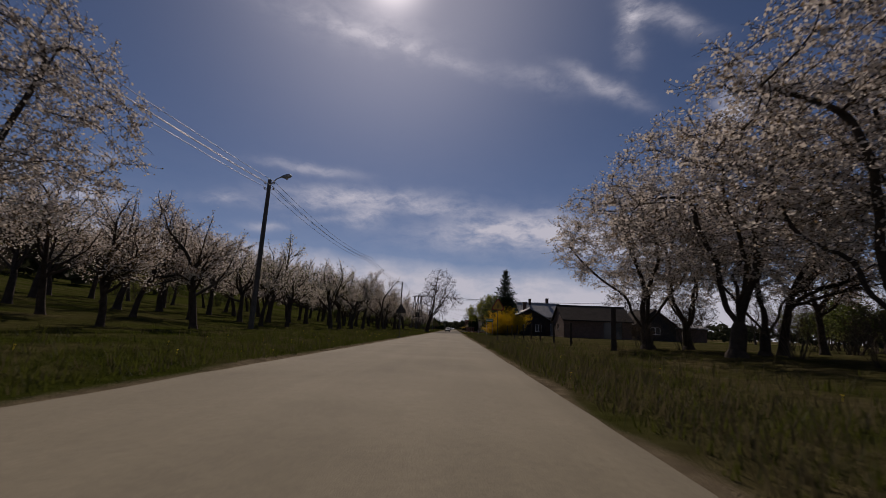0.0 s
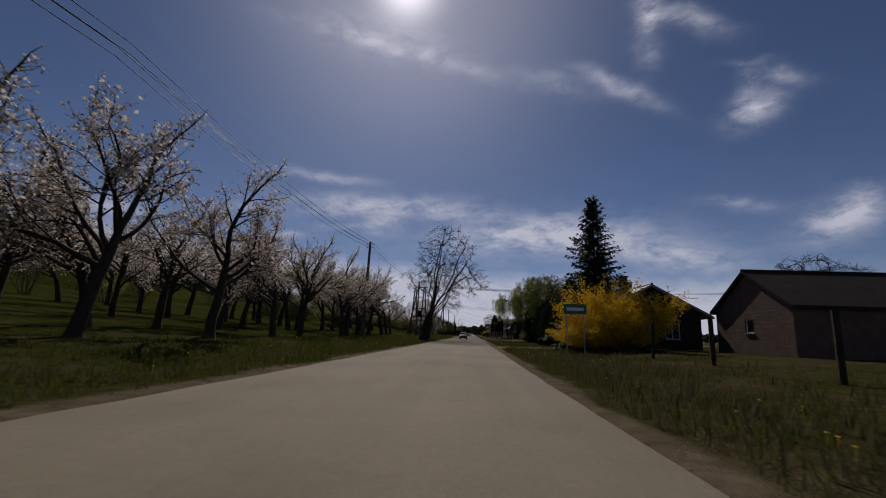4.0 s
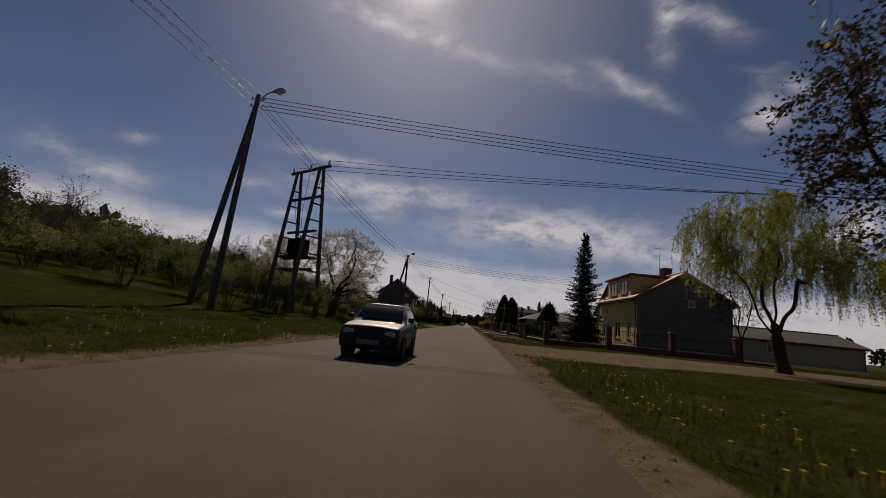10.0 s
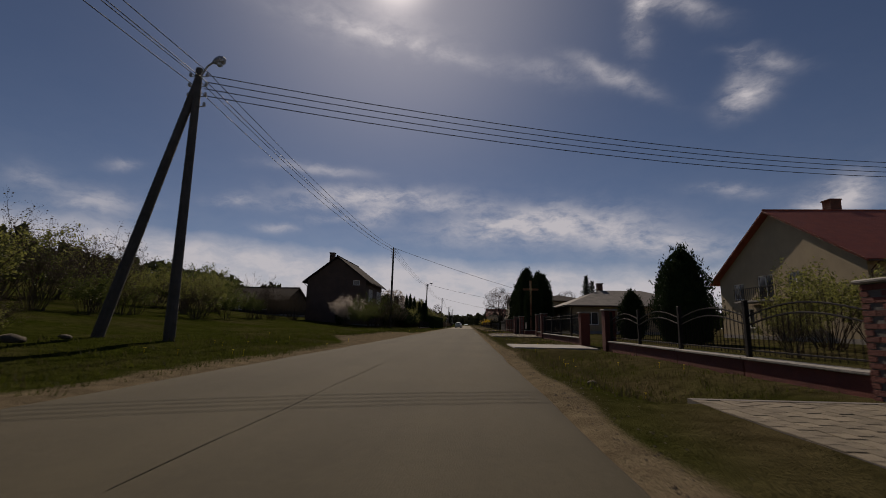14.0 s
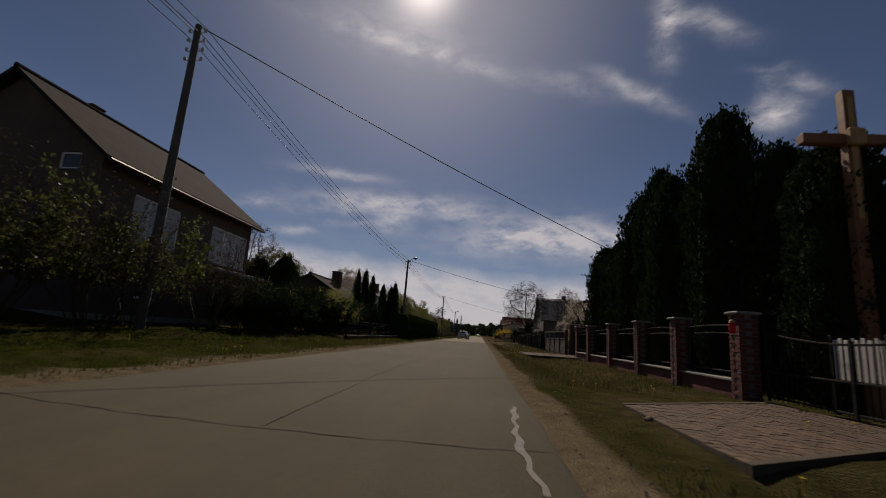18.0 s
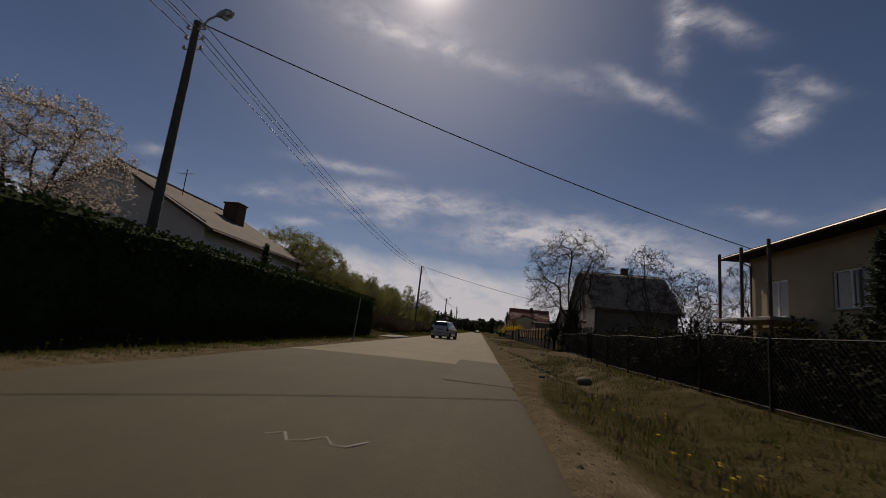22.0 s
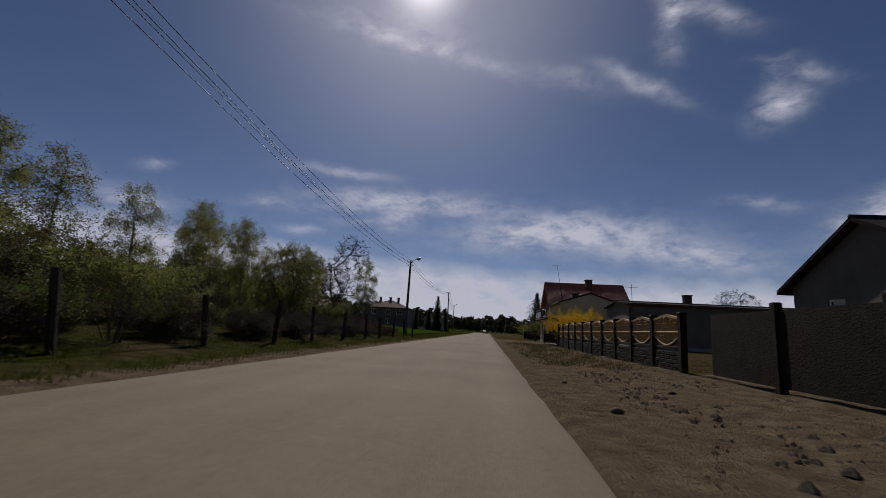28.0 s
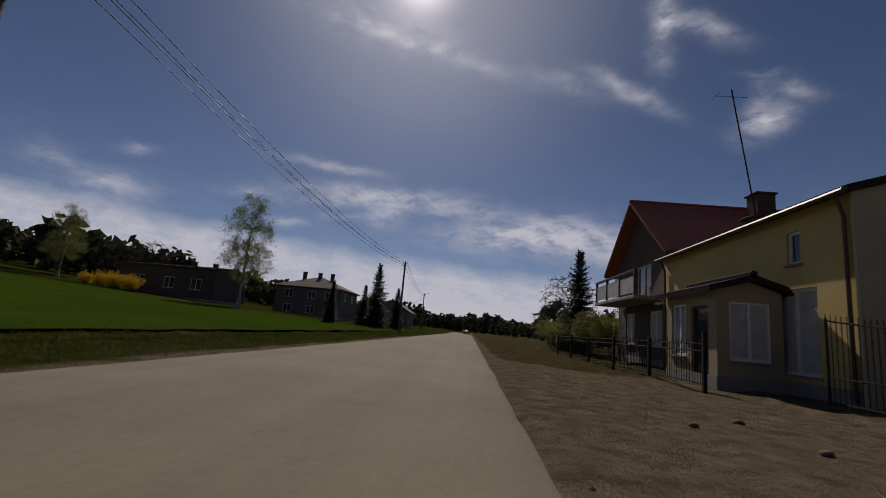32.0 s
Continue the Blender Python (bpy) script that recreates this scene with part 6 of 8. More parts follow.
# brown house on the bank
bh, bz = house("brown_house", "tall brown rendered house with a dark tiled roof", -19.6, -12.4, 211.2, 221.0, 5.75, 8.5, "y", M_BROWN_WALL, M_DARK_ROOF,
               [("e", 1.6, 4.2, 3.0, 4.7, 3, True), ("e", 6.4, 9.6, 3.0, 4.7, 3, True), ("e", 2.4, 3.4, 1.0, 2.1), ("s", 5.6, 6.4, 5.0, 5.6, 1)], base=0.35, over=0.5, chimneys=((-18.2, 216.0, 7.4, 9.6, 0.6),))
Geo().box(-12.25, -11.1, 216.4, 220.9, 2.45, 2.6, 0.02).part("balcony_slab", M_CONCRETE, bh)
house("far_cottage", "low dark cottage among bushes on the slope", -34.0, -25.0, 218.0, 226.0, 2.4, 4.2, "x", M_DARK_WALL, M_DARK_ROOF, [("s", 2, 3, 0.9, 2.0), ("s", 5.5, 6.5, 0.9, 2.0)])
# dark gabled cottage with the fat chimney
house("cottage", "dark cottage with a steep roof behind tall thujas", -17.0, -10.8, 233.9, 240.5, 2.75, 4.6, "y", M_BROWN_WALL, M_DARK_ROOF, [("e", 1, 2.2, 0.9, 2.2), ("e", 4.2, 5.4, 0.9, 2.2), ("s", 1.5, 2.5, 0.9, 2.1), ("s", 3.8, 4.8, 0.9, 2.1)], over=0.4, chimneys=((-12.9, 237.6, 3.7, 5.2, 0.7),))
# white house behind the hedge
wh, wz = house("white_house", "white plastered house with a pale grey tiled roof", -23.3, -12.9, 257.6, 268.4, 4.15, 6.9, "y", M_WHITE_WALL, M_BROWN_ROOF, [("e", 1.5, 3.0, 2.2, 3.4), ("e", 5.0, 6.5, 2.2, 3.4), ("e", 8.6, 10.0, 2.6, 3.5), ("s", 4.6, 5.2, 5.0 - 1.0, 4.24, 1), ("s", 7.0, 8.4, 2.2, 3.5)], over=0.55, chimneys=((-15.9, 264.7, 5.0, 6.8, 0.95),))
aerial(-16.9, 261.0, 6.6, 1.7, "roof aerial on the white house", 5)
# low modern house with the wide flat eaves
mh, mz = house("flat_eaved_house", "pale raised house with a wide low hipped roof", 12.9, 23.0, 245.0, 260.4, 5.8, 7.0, "y", M_BEIGE_WALL, M_DARK_ROOF, [("w", 1.2, 2.6, 2.6, 4.2, 2, True), ("w", 5.0, 6.6, 2.8, 4.2), ("w", 8.6, 10.2, 2.8, 4.2), ("w", 12.2, 14.0, 2.6, 4.2), ("s", 2, 3.6, 2.8, 4.2)], over=0.9, hip=5.0, chimneys=((17.5, 255.0, 5.9, 7.9, 0.7),))
Geo().box(11.2, 12.85, 256.2, 260.3, 2.3, 2.45, 0.02).part("balcony_slab", M_CONCRETE, mh)
for yy in (256.4, 258.3, 260.1):
    Geo().tube([(11.35, yy, -0.1), (11.35, yy, 5.5)], 0.07, 8).part("balcony_post", M_BROWN_FRAME, mh)
# grey gambrel-roofed house with balconies towards the road
GAMBREL = ((0.35, 0.9), (0.5, 1.0))
gh, gz = house("gambrel_house", "unpainted grey house with a steep gambrel tile roof", 12.3, 20.8, 287.4, 300.4, 4.9, 9.2, "x", M_GREY_WALL, M_GREY_ROOF,
               [("w", 2.2, 3.6, 0.9, 2.5), ("w", 6.2, 8.4, 0.6, 2.7, 2), ("w", 11.2, 12.6, 0.9, 2.5), ("s", 2.2, 3.6, 1.0, 2.4), ("s", 6.4, 7.8, 1.0, 2.4), ("w", 5.0, 6.2, 3.25, 4.7), ("w", 7.6, 8.8, 3.25, 4.7)], over=0.55, profile=GAMBREL, chimneys=((17.2, 293.9, 8.0, 9.9, 0.7),))
Geo().box(10.9, 12.15, 290.6, 297.4, 3.0, 3.16, 0.02).part("balcony_slab", M_CONCRETE, gh)
for k in range(24):
    yk = 290.7 + k * 0.286
    Geo().tube([(10.95, yk, 3.16), (10.80, yk, 3.5), (10.95, yk, 4.05)], 0.016, 5).part("baluster", M_IRON, gh)
Geo().box(10.91, 10.99, 290.6, 297.4, 4.05, 4.1).part("balcony_handrail", M_IRON, gh)
fill_window(gh, lambda u, h, dd: (12.2 + dd - 0.13, 300.4 - u, h), (6.0, 7.3, 5.5, 7.2), M_BROWN_FRAME, 2)
house("garden_house", "low plastered garden house with a brown roof behind bare trees", 29.0, 41.0, 285.0, 292.0, 2.5, 4.1, "x", M_BEIGE_WALL, M_BROWN_ROOF, [("s", 2.5, 3.7, 1.0, 2.0), ("s", 7.5, 8.7, 1.0, 2.0)], over=0.4)
# the long dark-roofed house further on
house("long_house", "grey house with a long dark roof and gable to the road", 13.8, 28.5, 311.8, 319.9, 3.6, 5.7, "x", M_GREY_WALL, M_DARK_ROOF, [("w", 2.0, 2.9, 1.6, 2.8, 1), ("w", 5.4, 6.3, 1.6, 2.8, 1), ("s", 3, 4.4, 1.2, 2.6), ("s", 8, 9.4, 1.2, 2.6)], over=0.5, chimneys=((17.6, 315.5, 4.9, 6.4, 0.6), (23.0, 315.5, 4.9, 6.3, 0.5)))
house("flat_outbuilding", "long low grey outbuilding with a dark shallow roof", 12.2, 31.0, 338.5, 345.5, 3.9, 4.25, "x", M_GREY_WALL, M_DARK_ROOF, [("s", 3, 4, 1.4, 2.2), ("s", 8, 9, 1.4, 2.2)], over=0.3, chimneys=((18.5, 342.0, 4.0, 5.0, 0.6),))
aerial(12.4, 338.2, 3.5, 2.0, "twin-bar aerial pole beside the outbuilding", 4)
# the beige and yellow house at the bend, its porch and the red-roofed house behind
eh, ez = house("yellow_roadside_house", "yellow plastered roadside house with a blank beige gable", 8.0, 14.2, 348.0, 357.0, 4.5, 5.5, "y", M_YELLOW_WALL, M_DARK_ROOF,
               [("w", 6.4, 7.9, 0.5, 2.5, 2, True), ("w", 7.0, 7.45, 3.1, 3.9, 1), ("w", 0.8, 2.0, 0.9, 2.4, 2, True)], over=0.25, chimneys=((11.0, 356.0, 4.8, 6.0, 0.7),))
Geo().box(7.93, 14.27, 347.92, 347.985, 0.0, 4.45).part("gable_render", M_GABLE, eh)
Geo().add([(7.93, 347.95, 4.454), (14.27, 347.95, 4.454), (11.1, 347.95, 5.45)], [(0, 1, 2)]).part("gable_render", M_GABLE, eh)
ph, pz = house("porch", "flat-roofed plaster porch with tall white windows", 6.4, 7.97, 350.2, 353.0, 2.6, 2.85, "y", M_BEIGE_WALL, M_DARK_ROOF, [("w", 0.3, 1.2, 0.75, 2.2, 2, True), ("s", 0.3, 1.3, 0.75, 2.2, 2, True)], over=0.3, doors=(("w", 1.5, 2.4, 0.02, 2.1),), gutter=False)
rr, _ = house("red_roofed_house", "brown timber-gabled house with a bright red tile roof", 8.3, 17.5, 357.1, 363.6, 5.2, 7.75, "x", M_BROWN_WALL, M_RED_ROOF, [("w", 1.2, 2.4, 0.9, 2.4, 2, True), ("w", 4.2, 5.6, 0.9, 2.4, 2, True), ("w", 2.6, 4.4, 3.0, 4.6)], over=0.75, chimneys=((13.4, 359.6, 6.6, 8.2, 0.8),))
Geo().box(6.9, 8.25, 357.4, 363.2, 2.75, 2.9, 0.02).part("balcony_slab", M_CONCRETE, rr)
for yk in (357.5, 359.4, 361.3, 363.1):
    Geo().box(6.94, 7.04, yk - 0.05, yk + 0.05, 2.9, 3.9).part("balcony_post", M_BROWN_FRAME, rr)
Geo().box(6.92, 7.06, 357.4, 363.2, 3.9, 3.98).part("balcony_handrail", M_BROWN_FRAME, rr)
Geo().box(6.97, 7.0, 357.5, 363.1, 3.0, 3.7).part("balcony_panel", M_CURTAIN, rr)
aerial(8.9, 352.5, 4.9, 4.4, "long thin leaning aerial mast above the yellow house", 1, -0.7)
aerial(13.2, 352.0, 4.9, 1.9, "roof aerial on the yellow house", 4)
# far houses on the left beyond the field
house("block_house", "square two-storey grey house with a hipped roof", -29.0, -19.0, 404.0, 413.5, 4.6, 6.4, "x", M_GREY_WALL, M_BROWN_ROOF, [("s", 1.5, 2.7, 2.8, 4.0), ("s", 5.0, 6.2, 2.8, 4.0), ("s", 7.6, 8.8, 2.8, 4.0), ("s", 1.5, 2.7, 0.6, 1.8), ("s", 5.0, 6.2, 0.6, 1.8), ("e", 2, 3.2, 2.8, 4.0), ("e", 6, 7.2, 2.8, 4.0)], hip=4.5, chimneys=((-26.5, 408.5, 5.6, 7.0, 0.5), (-24, 408.5, 5.9, 7.0, 0.5), (-22, 408.5, 5.6, 7.0, 0.5)), over=0.4)
house("flat_house", "dark flat-roofed house behind the yellow bushes", -44.0, -31.5, 392.0, 400.0, 4.2, 4.6, "x", M_BROWN_WALL, M_DARK_ROOF, [("s", 2, 3.4, 1.4, 2.8), ("s", 6, 7.4, 1.4, 2.8), ("s", 9.5, 10.9, 1.4, 2.8)], over=0.2, chimneys=((-41, 396, 4.3, 5.2, 0.5), (-37, 396, 4.3, 5.2, 0.5), (-34, 396, 4.3, 5.1, 0.5)))
house("distant_house", "small grey house far down the road", -17.0, -11.0, 420.0, 428.0, 3.2, 5.0, "y", M_GREY_WALL, M_GREY_ROOF, [("s", 1.2, 2.2, 1.0, 2.2), ("s", 3.6, 4.6, 1.0, 2.2)])


# ---- poles, wires, signs ----
def pole(label, x, y, h, lamp=None, legs=(), insul=4, lean=(0, 0)):
    """A concrete or timber pole at (x, y); legs: offsets of a second, slanting strut; lamp: the reach of a street-lamp arm."""
    z = land(x, y)
    root = thing("utility_pole", label, "pole", (x, y, z), group="utility poles")
    Geo().tube([(0, 0, -0.4), (lean[0] * 0.5, lean[1] * 0.5, h * 0.5), (*lean, h)], [0.15, 0.125, 0.10], 9).part("shaft", M_POLE, root)
    for lx, ly in legs:
        Geo().tube([(lx, ly, -0.4 + land(x + lx, y + ly) - z), (lean[0], lean[1], h - 0.35)], [0.15, 0.11], 9).part("strut", M_POLE, root)
    tx, ty = lean
    for k in range(insul):
        zz = h - 0.25 - 0.32 * (k // 2)
        s = -1 if k % 2 else 1
        ins = Geo().tube([(tx, ty, zz), (tx + s * 0.26, ty, zz)], 0.014, 5)
        ins.lathe([(0.012, 0), (0.045, 0.02), (0.05, 0.07), (0.03, 0.12), (0.005, 0.14)], 8, (tx + s * 0.26, ty, zz))
        ins.part("insulator", M_CURTAIN, root)
    if lamp:
        Geo().tube([(tx, ty, h - 0.35), (tx + lamp * 0.45, ty - 0.05, h + 0.05), (tx + lamp * 0.8, ty - 0.08, h + 0.18)], 0.03, 6).part("lamp_arm", M_STEEL, root)
        head = Geo()
        a = Vector((tx + lamp * 0.75, ty - 0.08, h + 0.16))
        pts = [a + Vector((lamp * 0.9 * u, 0, 0.12 * u)) for u in (0, 0.2, 0.45, 0.62, 0.7)]
        head.tube(pts, [0.05, 0.11, 0.14, 0.10, 0.03], 8)
        head.part("lamp_head", M_STEEL, root)
        Geo().lathe([(0.09, 0.0), (0.085, -0.06), (0.05, -0.10), (0.004, -0.115)], 8, (tx + lamp * 1.1, ty - 0.08, h + 0.12)).part("lamp_glass", M_CURTAIN, root)
    return (x + tx, y + ty, z + h)


P1 = pole("dark leaning lamp pole among the orchard trees", -11.2, 37.4, 8.3, 0.9, lean=(0.15, 0))
P2 = pole("dark wooden pole rising out of the orchard", -10.4, 95.2, 8.6, None, lean=(0.2, 0))
P3 = pole("double lamp pole with a long slanting strut on the bank", -10.6, 134.4, 9.5, 0.9, legs=((-1.7, 1.2),), lean=(0.3, 0.3))
P4 = pole("double lamp pole with a slanting strut by the road", -8.0, 169.5, 8.0, 0.6, legs=((-1.7, -0.5),), lean=(-0.15, 0.2), insul=8)
P5 = pole("tall dark wooden pole in front of the brown house", -9.1, 210.0, 9.4, None, lean=(0.1, 0), insul=8)
P6 = pole("slim concrete lamp pole beside the hedge", -8.6, 249.0, 8.5, 0.8, lean=(0.1, 0), insul=6)
P7 = pole("tall dark wooden pole above the thicket", -8.4, 298.0, 8.5, None, lean=(0.15, 0), insul=6)
P8 = pole("concrete lamp pole at the edge of the field", -8.3, 345.0, 7.5, 0.8, lean=(0.1, 0))
P9 = pole("plain wooden pole by the conifers", -8.2, 393.0, 8.3, None)
P10 = pole("small far lamp pole down the road", -10.5, 440.0, 8.0, 0.8)
P11 = pole("plain far wooden pole down the road", -20.5, 490.0, 8.0, None)


def wire(a, b, sag=0.7, r=0.014, label="sagging overhead power wire"):
    a, b = Vector(a), Vector(b)
    n = 18
    pts = [a.lerp(b, i / n) - Vector((0, 0, 4 * sag * (i / n) * (1 - i / n))) for i in range(n + 1)]
    ob = Geo().tube(pts, r, 4).part("overhead_wire", M_WIRE)
    tagged(ob, label, "wire", "overhead wires")


line = [(-12.0, -12.0, 8.6), P1, (-10.8, 66.0, 8.9), P2, P3, P4, P5, P6, P7, P8, P9, P10, P11]
for a, b in zip(line, line[1:]):
    for dx, dz in ((-0.26, -0.1), (0.26, -0.1), (-0.26, -0.42), (0.26, -0.42)):
        wire((a[0] + dx, a[1], a[2] + dz), (b[0] + dx, b[1], b[2] + dz), 0.9 if b[1] - a[1] > 42 else 0.6)
# service lines to the houses over the road
for a, b in ((P5, (13.0, 228.0, 5.0)), (P6, (13.2, 259.0, 5.4)), (P7, (12.2, 300.0, 5.0))):
    wire(a, b, 0.35, 0.02, "black service cable across the road to a house")
for k in range(4):
    wire((P4[0] + 0.2, P4[1], P4[2] - 0.2 - 0.22 * k), (19.5, 178.0, 8.3 - 0.22 * k), 0.5, 0.014, "service wire across the road")
for k in range(4):
    wire((P3[0] + 0.2, P3[1], P3[2] - 0.12 - 0.18 * k), (40.0, 138.0 + k * 0.4, 8.6), 0.6, 0.014, "power wire across the side road")


def h_frame(x, y):
    """The pole-mounted transformer: two A-frames, crossarms, platform and transformer."""
    z = land(x, y)
    root = thing("transformer_poles", "tall lattice transformer poles with crossarms on the bank", "pole", (x, y, z), -35)
    h = 9.3
    for sx in (-1.3, 1.3):
        for sy in (-1.1, 1.1):
            Geo().tube([(sx, sy, -0.5), (sx * 0.93, 0.12 * sy, h)], [0.15, 0.10], 8).part("leg", M_POLE, root)
        for k in range(7):
            zz = 1.6 + k * 1.05
            w = 1.1 * (1 - 0.88 * zz / h)
            Geo().box(sx * 0.95 - 0.04, sx * 0.95 + 0.04, -w, w, zz, zz + 0.08).part("tie", M_POLE, root)
    for zz, w in ((h - 0.1, 2.1), (h - 2.0, 1.7), (h - 4.2, 1.5), (3.4, 1.6), (2.7, 1.6)):
        Geo().box(-w, w, -0.07, 0.07, zz, zz + 0.14).part("crossarm", M_POLE, root)
    for k in (-1.9, 0.0, 1.9):
        ins = Geo().lathe([(0.03, 0), (0.09, 0.05), (0.05, 0.1), (0.09, 0.15), (0.05, 0.2), (0.08, 0.26), (0.01, 0.32)], 8, (k, 0, h + 0.04))
        ins.part("insulator", M_CURTAIN, root)
    Geo().box(-1.3, 1.3, -0.55, 0.55, 3.48, 3.58, 0.01).part("platform", M_IRON, root)
    Geo().box(-0.5, 0.5, -0.4, 0.4, 3.6, 4.7, 0.06).part("transformer", M_IRON, root)
    for k in range(5):
        Geo().box(-0.45 + 0.2 * k, -0.42 + 0.2 * k, -0.56, -0.41, 3.7, 4.6).part("cooling_fin", M_IRON, root)
    for k in (-0.3, 0, 0.3):
        Geo().lathe([(0.05, 0), (0.08, 0.08), (0.05, 0.14), (0.07, 0.22), (0.01, 0.3)], 7, (k, 0, 4.68)).part("bushing", M_CURTAIN, root)
    for k in (-0.3, 0, 0.3):
        Geo().tube([(k, 0, 4.95), (k * 2.5, -0.15, 6.4), (k * 5.5, 0, h)], 0.014, 4).part("lead", M_WIRE, root)


h_frame(-11.3, 144.2)
for k in range(3):
    wire((-12.8 + 1.5 * k, 145.2 - 1.0 * k, 10.1), (60.0, 132.0 + 1.4 * k, 10.0), 1.1, 0.014, "high wire across the road")


def triangle_sign(label, x, y, h, size, face, back, rz, symbol=None):
    z = land(x, y)
    root = thing("warning_sign", label, "road sign", (x, y, z), rz, group="warning signs")
    Geo().tube([(0, 0.03, -0.3), (0, 0.03, h - 0.02)], 0.019 if symbol == "bend" else 0.03, 8).part("post", M_IRON if symbol == "bend" else M_POLE, root)
    t = size * 0.866

    def tri(s, y0, y1, name, m, lift):
        c = h - t * 2 / 3
        pts = []
        for a in (90, 210, 330):
            for da in (-9, 9):
                r = s * 0.577 * 0.94
                pts.append((r * math.cos(radians(a + da)) * 1.0, r * math.sin(radians(a + da)) + c))
        n = len(pts)
        v = [(px, y0, pz) for px, pz in pts] + [(px, y1, pz) for px, pz in pts]
        Geo().add(v, [tuple(range(n)), tuple(reversed(range(n, 2 * n)))] + [(i, i + n, (i + 1) % n + n, (i + 1) % n) for i in range(n)]).part(name, m, root)

    tri(size, -0.01, 0.0, "plate", M_POLE, 0)
    tri(size * 0.985, -0.014, -0.0105, "red_border", M_SIGN_RED, 0)
    tri(size * 0.80, -0.019, -0.0145, "yellow_field", M_SIGN_YELLOW, 0)
    c = h - t * 2 / 3
    if symbol == "bend":
        pts = [Vector((-0.06, 0, -0.16)), Vector((-0.06, 0, -0.02)), Vector((-0.03, 0, 0.07)), Vector((0.05, 0, 0.11)), Vector((0.12, 0, 0.10))]
        g = Geo()
        for a, b in zip(pts, pts[1:]):
            d = (b - a).normalized()
            nrm = Vector((-d.z, 0, d.x)) * 0.028
            g.add([(q.x * size / 0.75, -0.0225, q.z * size / 0.75 + c) for q in (a - nrm, b - nrm, b + nrm, a + nrm)], [(0, 1, 2, 3)])
        g.part("bend_arrow", M_TRIM, root)
    elif symbol == "junction":
        g = Geo()
        for x0, x1, z0, z1 in ((-0.03, 0.03, -0.17, 0.15), (0.03, 0.13, -0.02, 0.02)):
            g.add([(x0, -0.0225, z0 + c), (x1, -0.0225, z0 + c), (x1, -0.0225, z1 + c), (x0, -0.0225, z1 + c)], [(0, 1, 2, 3)])
        g.part("junction_symbol", M_TRIM, root)
    return root


triangle_sign("yellow warning sign with a side-road symbol, red border", 2.65, 45.7, 3.1, 0.9, 1, 1, 0, "junction")
triangle_sign("grey back of a triangular warning sign on the verge", -4.95, 51.5, 2.75, 0.85, 1, 1, 180)
triangle_sign("yellow warning sign with a bend arrow, red border, leaning", 2.78, 275.0, 2.35, 0.52, 1, 1, 0, "bend").rotation_euler = (0, radians(6), 0)
vs = thing("village_sign", "green board on two slim posts beside the yellow bush", "road sign", (4.5, 77.6, land(4.5, 77.6)))
for sx in (-0.42, 0.42):
    Geo().tube([(sx, 0.03, -0.3), (sx, 0.03, 2.45)], 0.028, 7).part("post", M_STEEL, vs)
Geo().box(-0.55, 0.55, -0.012, 0.0, 1.95, 2.45).part("board", M_SIGN_GREEN, vs)
Geo().box(-0.42, 0.42, -0.018, -0.0125, 2.12, 2.28).part("text_bar", M_FRAME, vs)
mk = thing("marker_post", "short white marker post in the verge grass", "post", (5.3, 122.4, 0))
Geo().box(-0.06, 0.06, -0.05, 0.05, -0.2, 0.85, 0.02).part("post", M_FRAME, mk)
Geo().box(-0.061, 0.061, -0.0545, -0.0505, 0.55, 0.7).part("band", M_SIGN_RED, mk)
sp = thing("steel_post", "thin leaning steel post at the end of the hedge", "post", (-4.95, 256.8, 0))
Geo().tube([(0, 0, -0.3), (0.12, 0, 1.75)], 0.025, 7).part("post", M_STEEL, sp)

# the tall wayside cross behind its own little gate
cr = thing("wayside_cross", "tall varnished wooden wayside cross above the fence", "cross", (6.6, 206.2, land(6.6, 206.2)))
Geo().box(-0.10, 0.10, -0.08, 0.08, -0.3, 5.6, 0.02).part("upright", M_CROSS, cr)
Geo().box(-0.82, 0.82, -0.085, 0.085, 4.55, 4.75, 0.02).part("crossbeam", M_CROSS, cr)
Geo().box(-0.045, 0.045, -0.1, -0.0805, 3.2, 5.45).part("bevel_strip", M_FENCE_GOLD, cr)
Geo().box(-0.13, 0.13, -0.20, -0.10, 4.5, 4.82, 0.03).part("plaque", M_FENCE_GOLD, cr)
la = thing("grave_lantern", "small red glass lantern hanging from a bracket on the brick pillar", "lantern", (5.04, 207.3, 1.22))
Geo().tube([(0.0, 0.0, 0.27), (0.0, 0.0, 0.33), (0.07, 0.0, 0.36), (0.14, 0.0, 0.34)], 0.008, 5).part("bracket", M_IRON, la)
Geo().lathe([(0.05, 0), (0.06, 0.03), (0.055, 0.16), (0.03, 0.19)], 9).part("glass", M_RED_GLOW, la)
Geo().lathe([(0.06, 0.19), (0.045, 0.23), (0.01, 0.26)], 9).part("lid", M_FENCE_GOLD, la)


# ---- fences ----
def shared(name, geo, material):
    return geo.mesh(name, material)


def copies(name, me, parent, spots, label=""):
    for s in spots:
        ob = new(name, me)
        ob.parent = parent
        ob.matrix_basis = s if isinstance(s, Matrix) else Matrix.Translation(s)
        if name in ("stone_facing", "scroll_ornament"):
            ob["kind"] = "stuff"
        if label:
            ob["label"] = label


# ochre baluster fence of precast concrete
BAY = 2.2


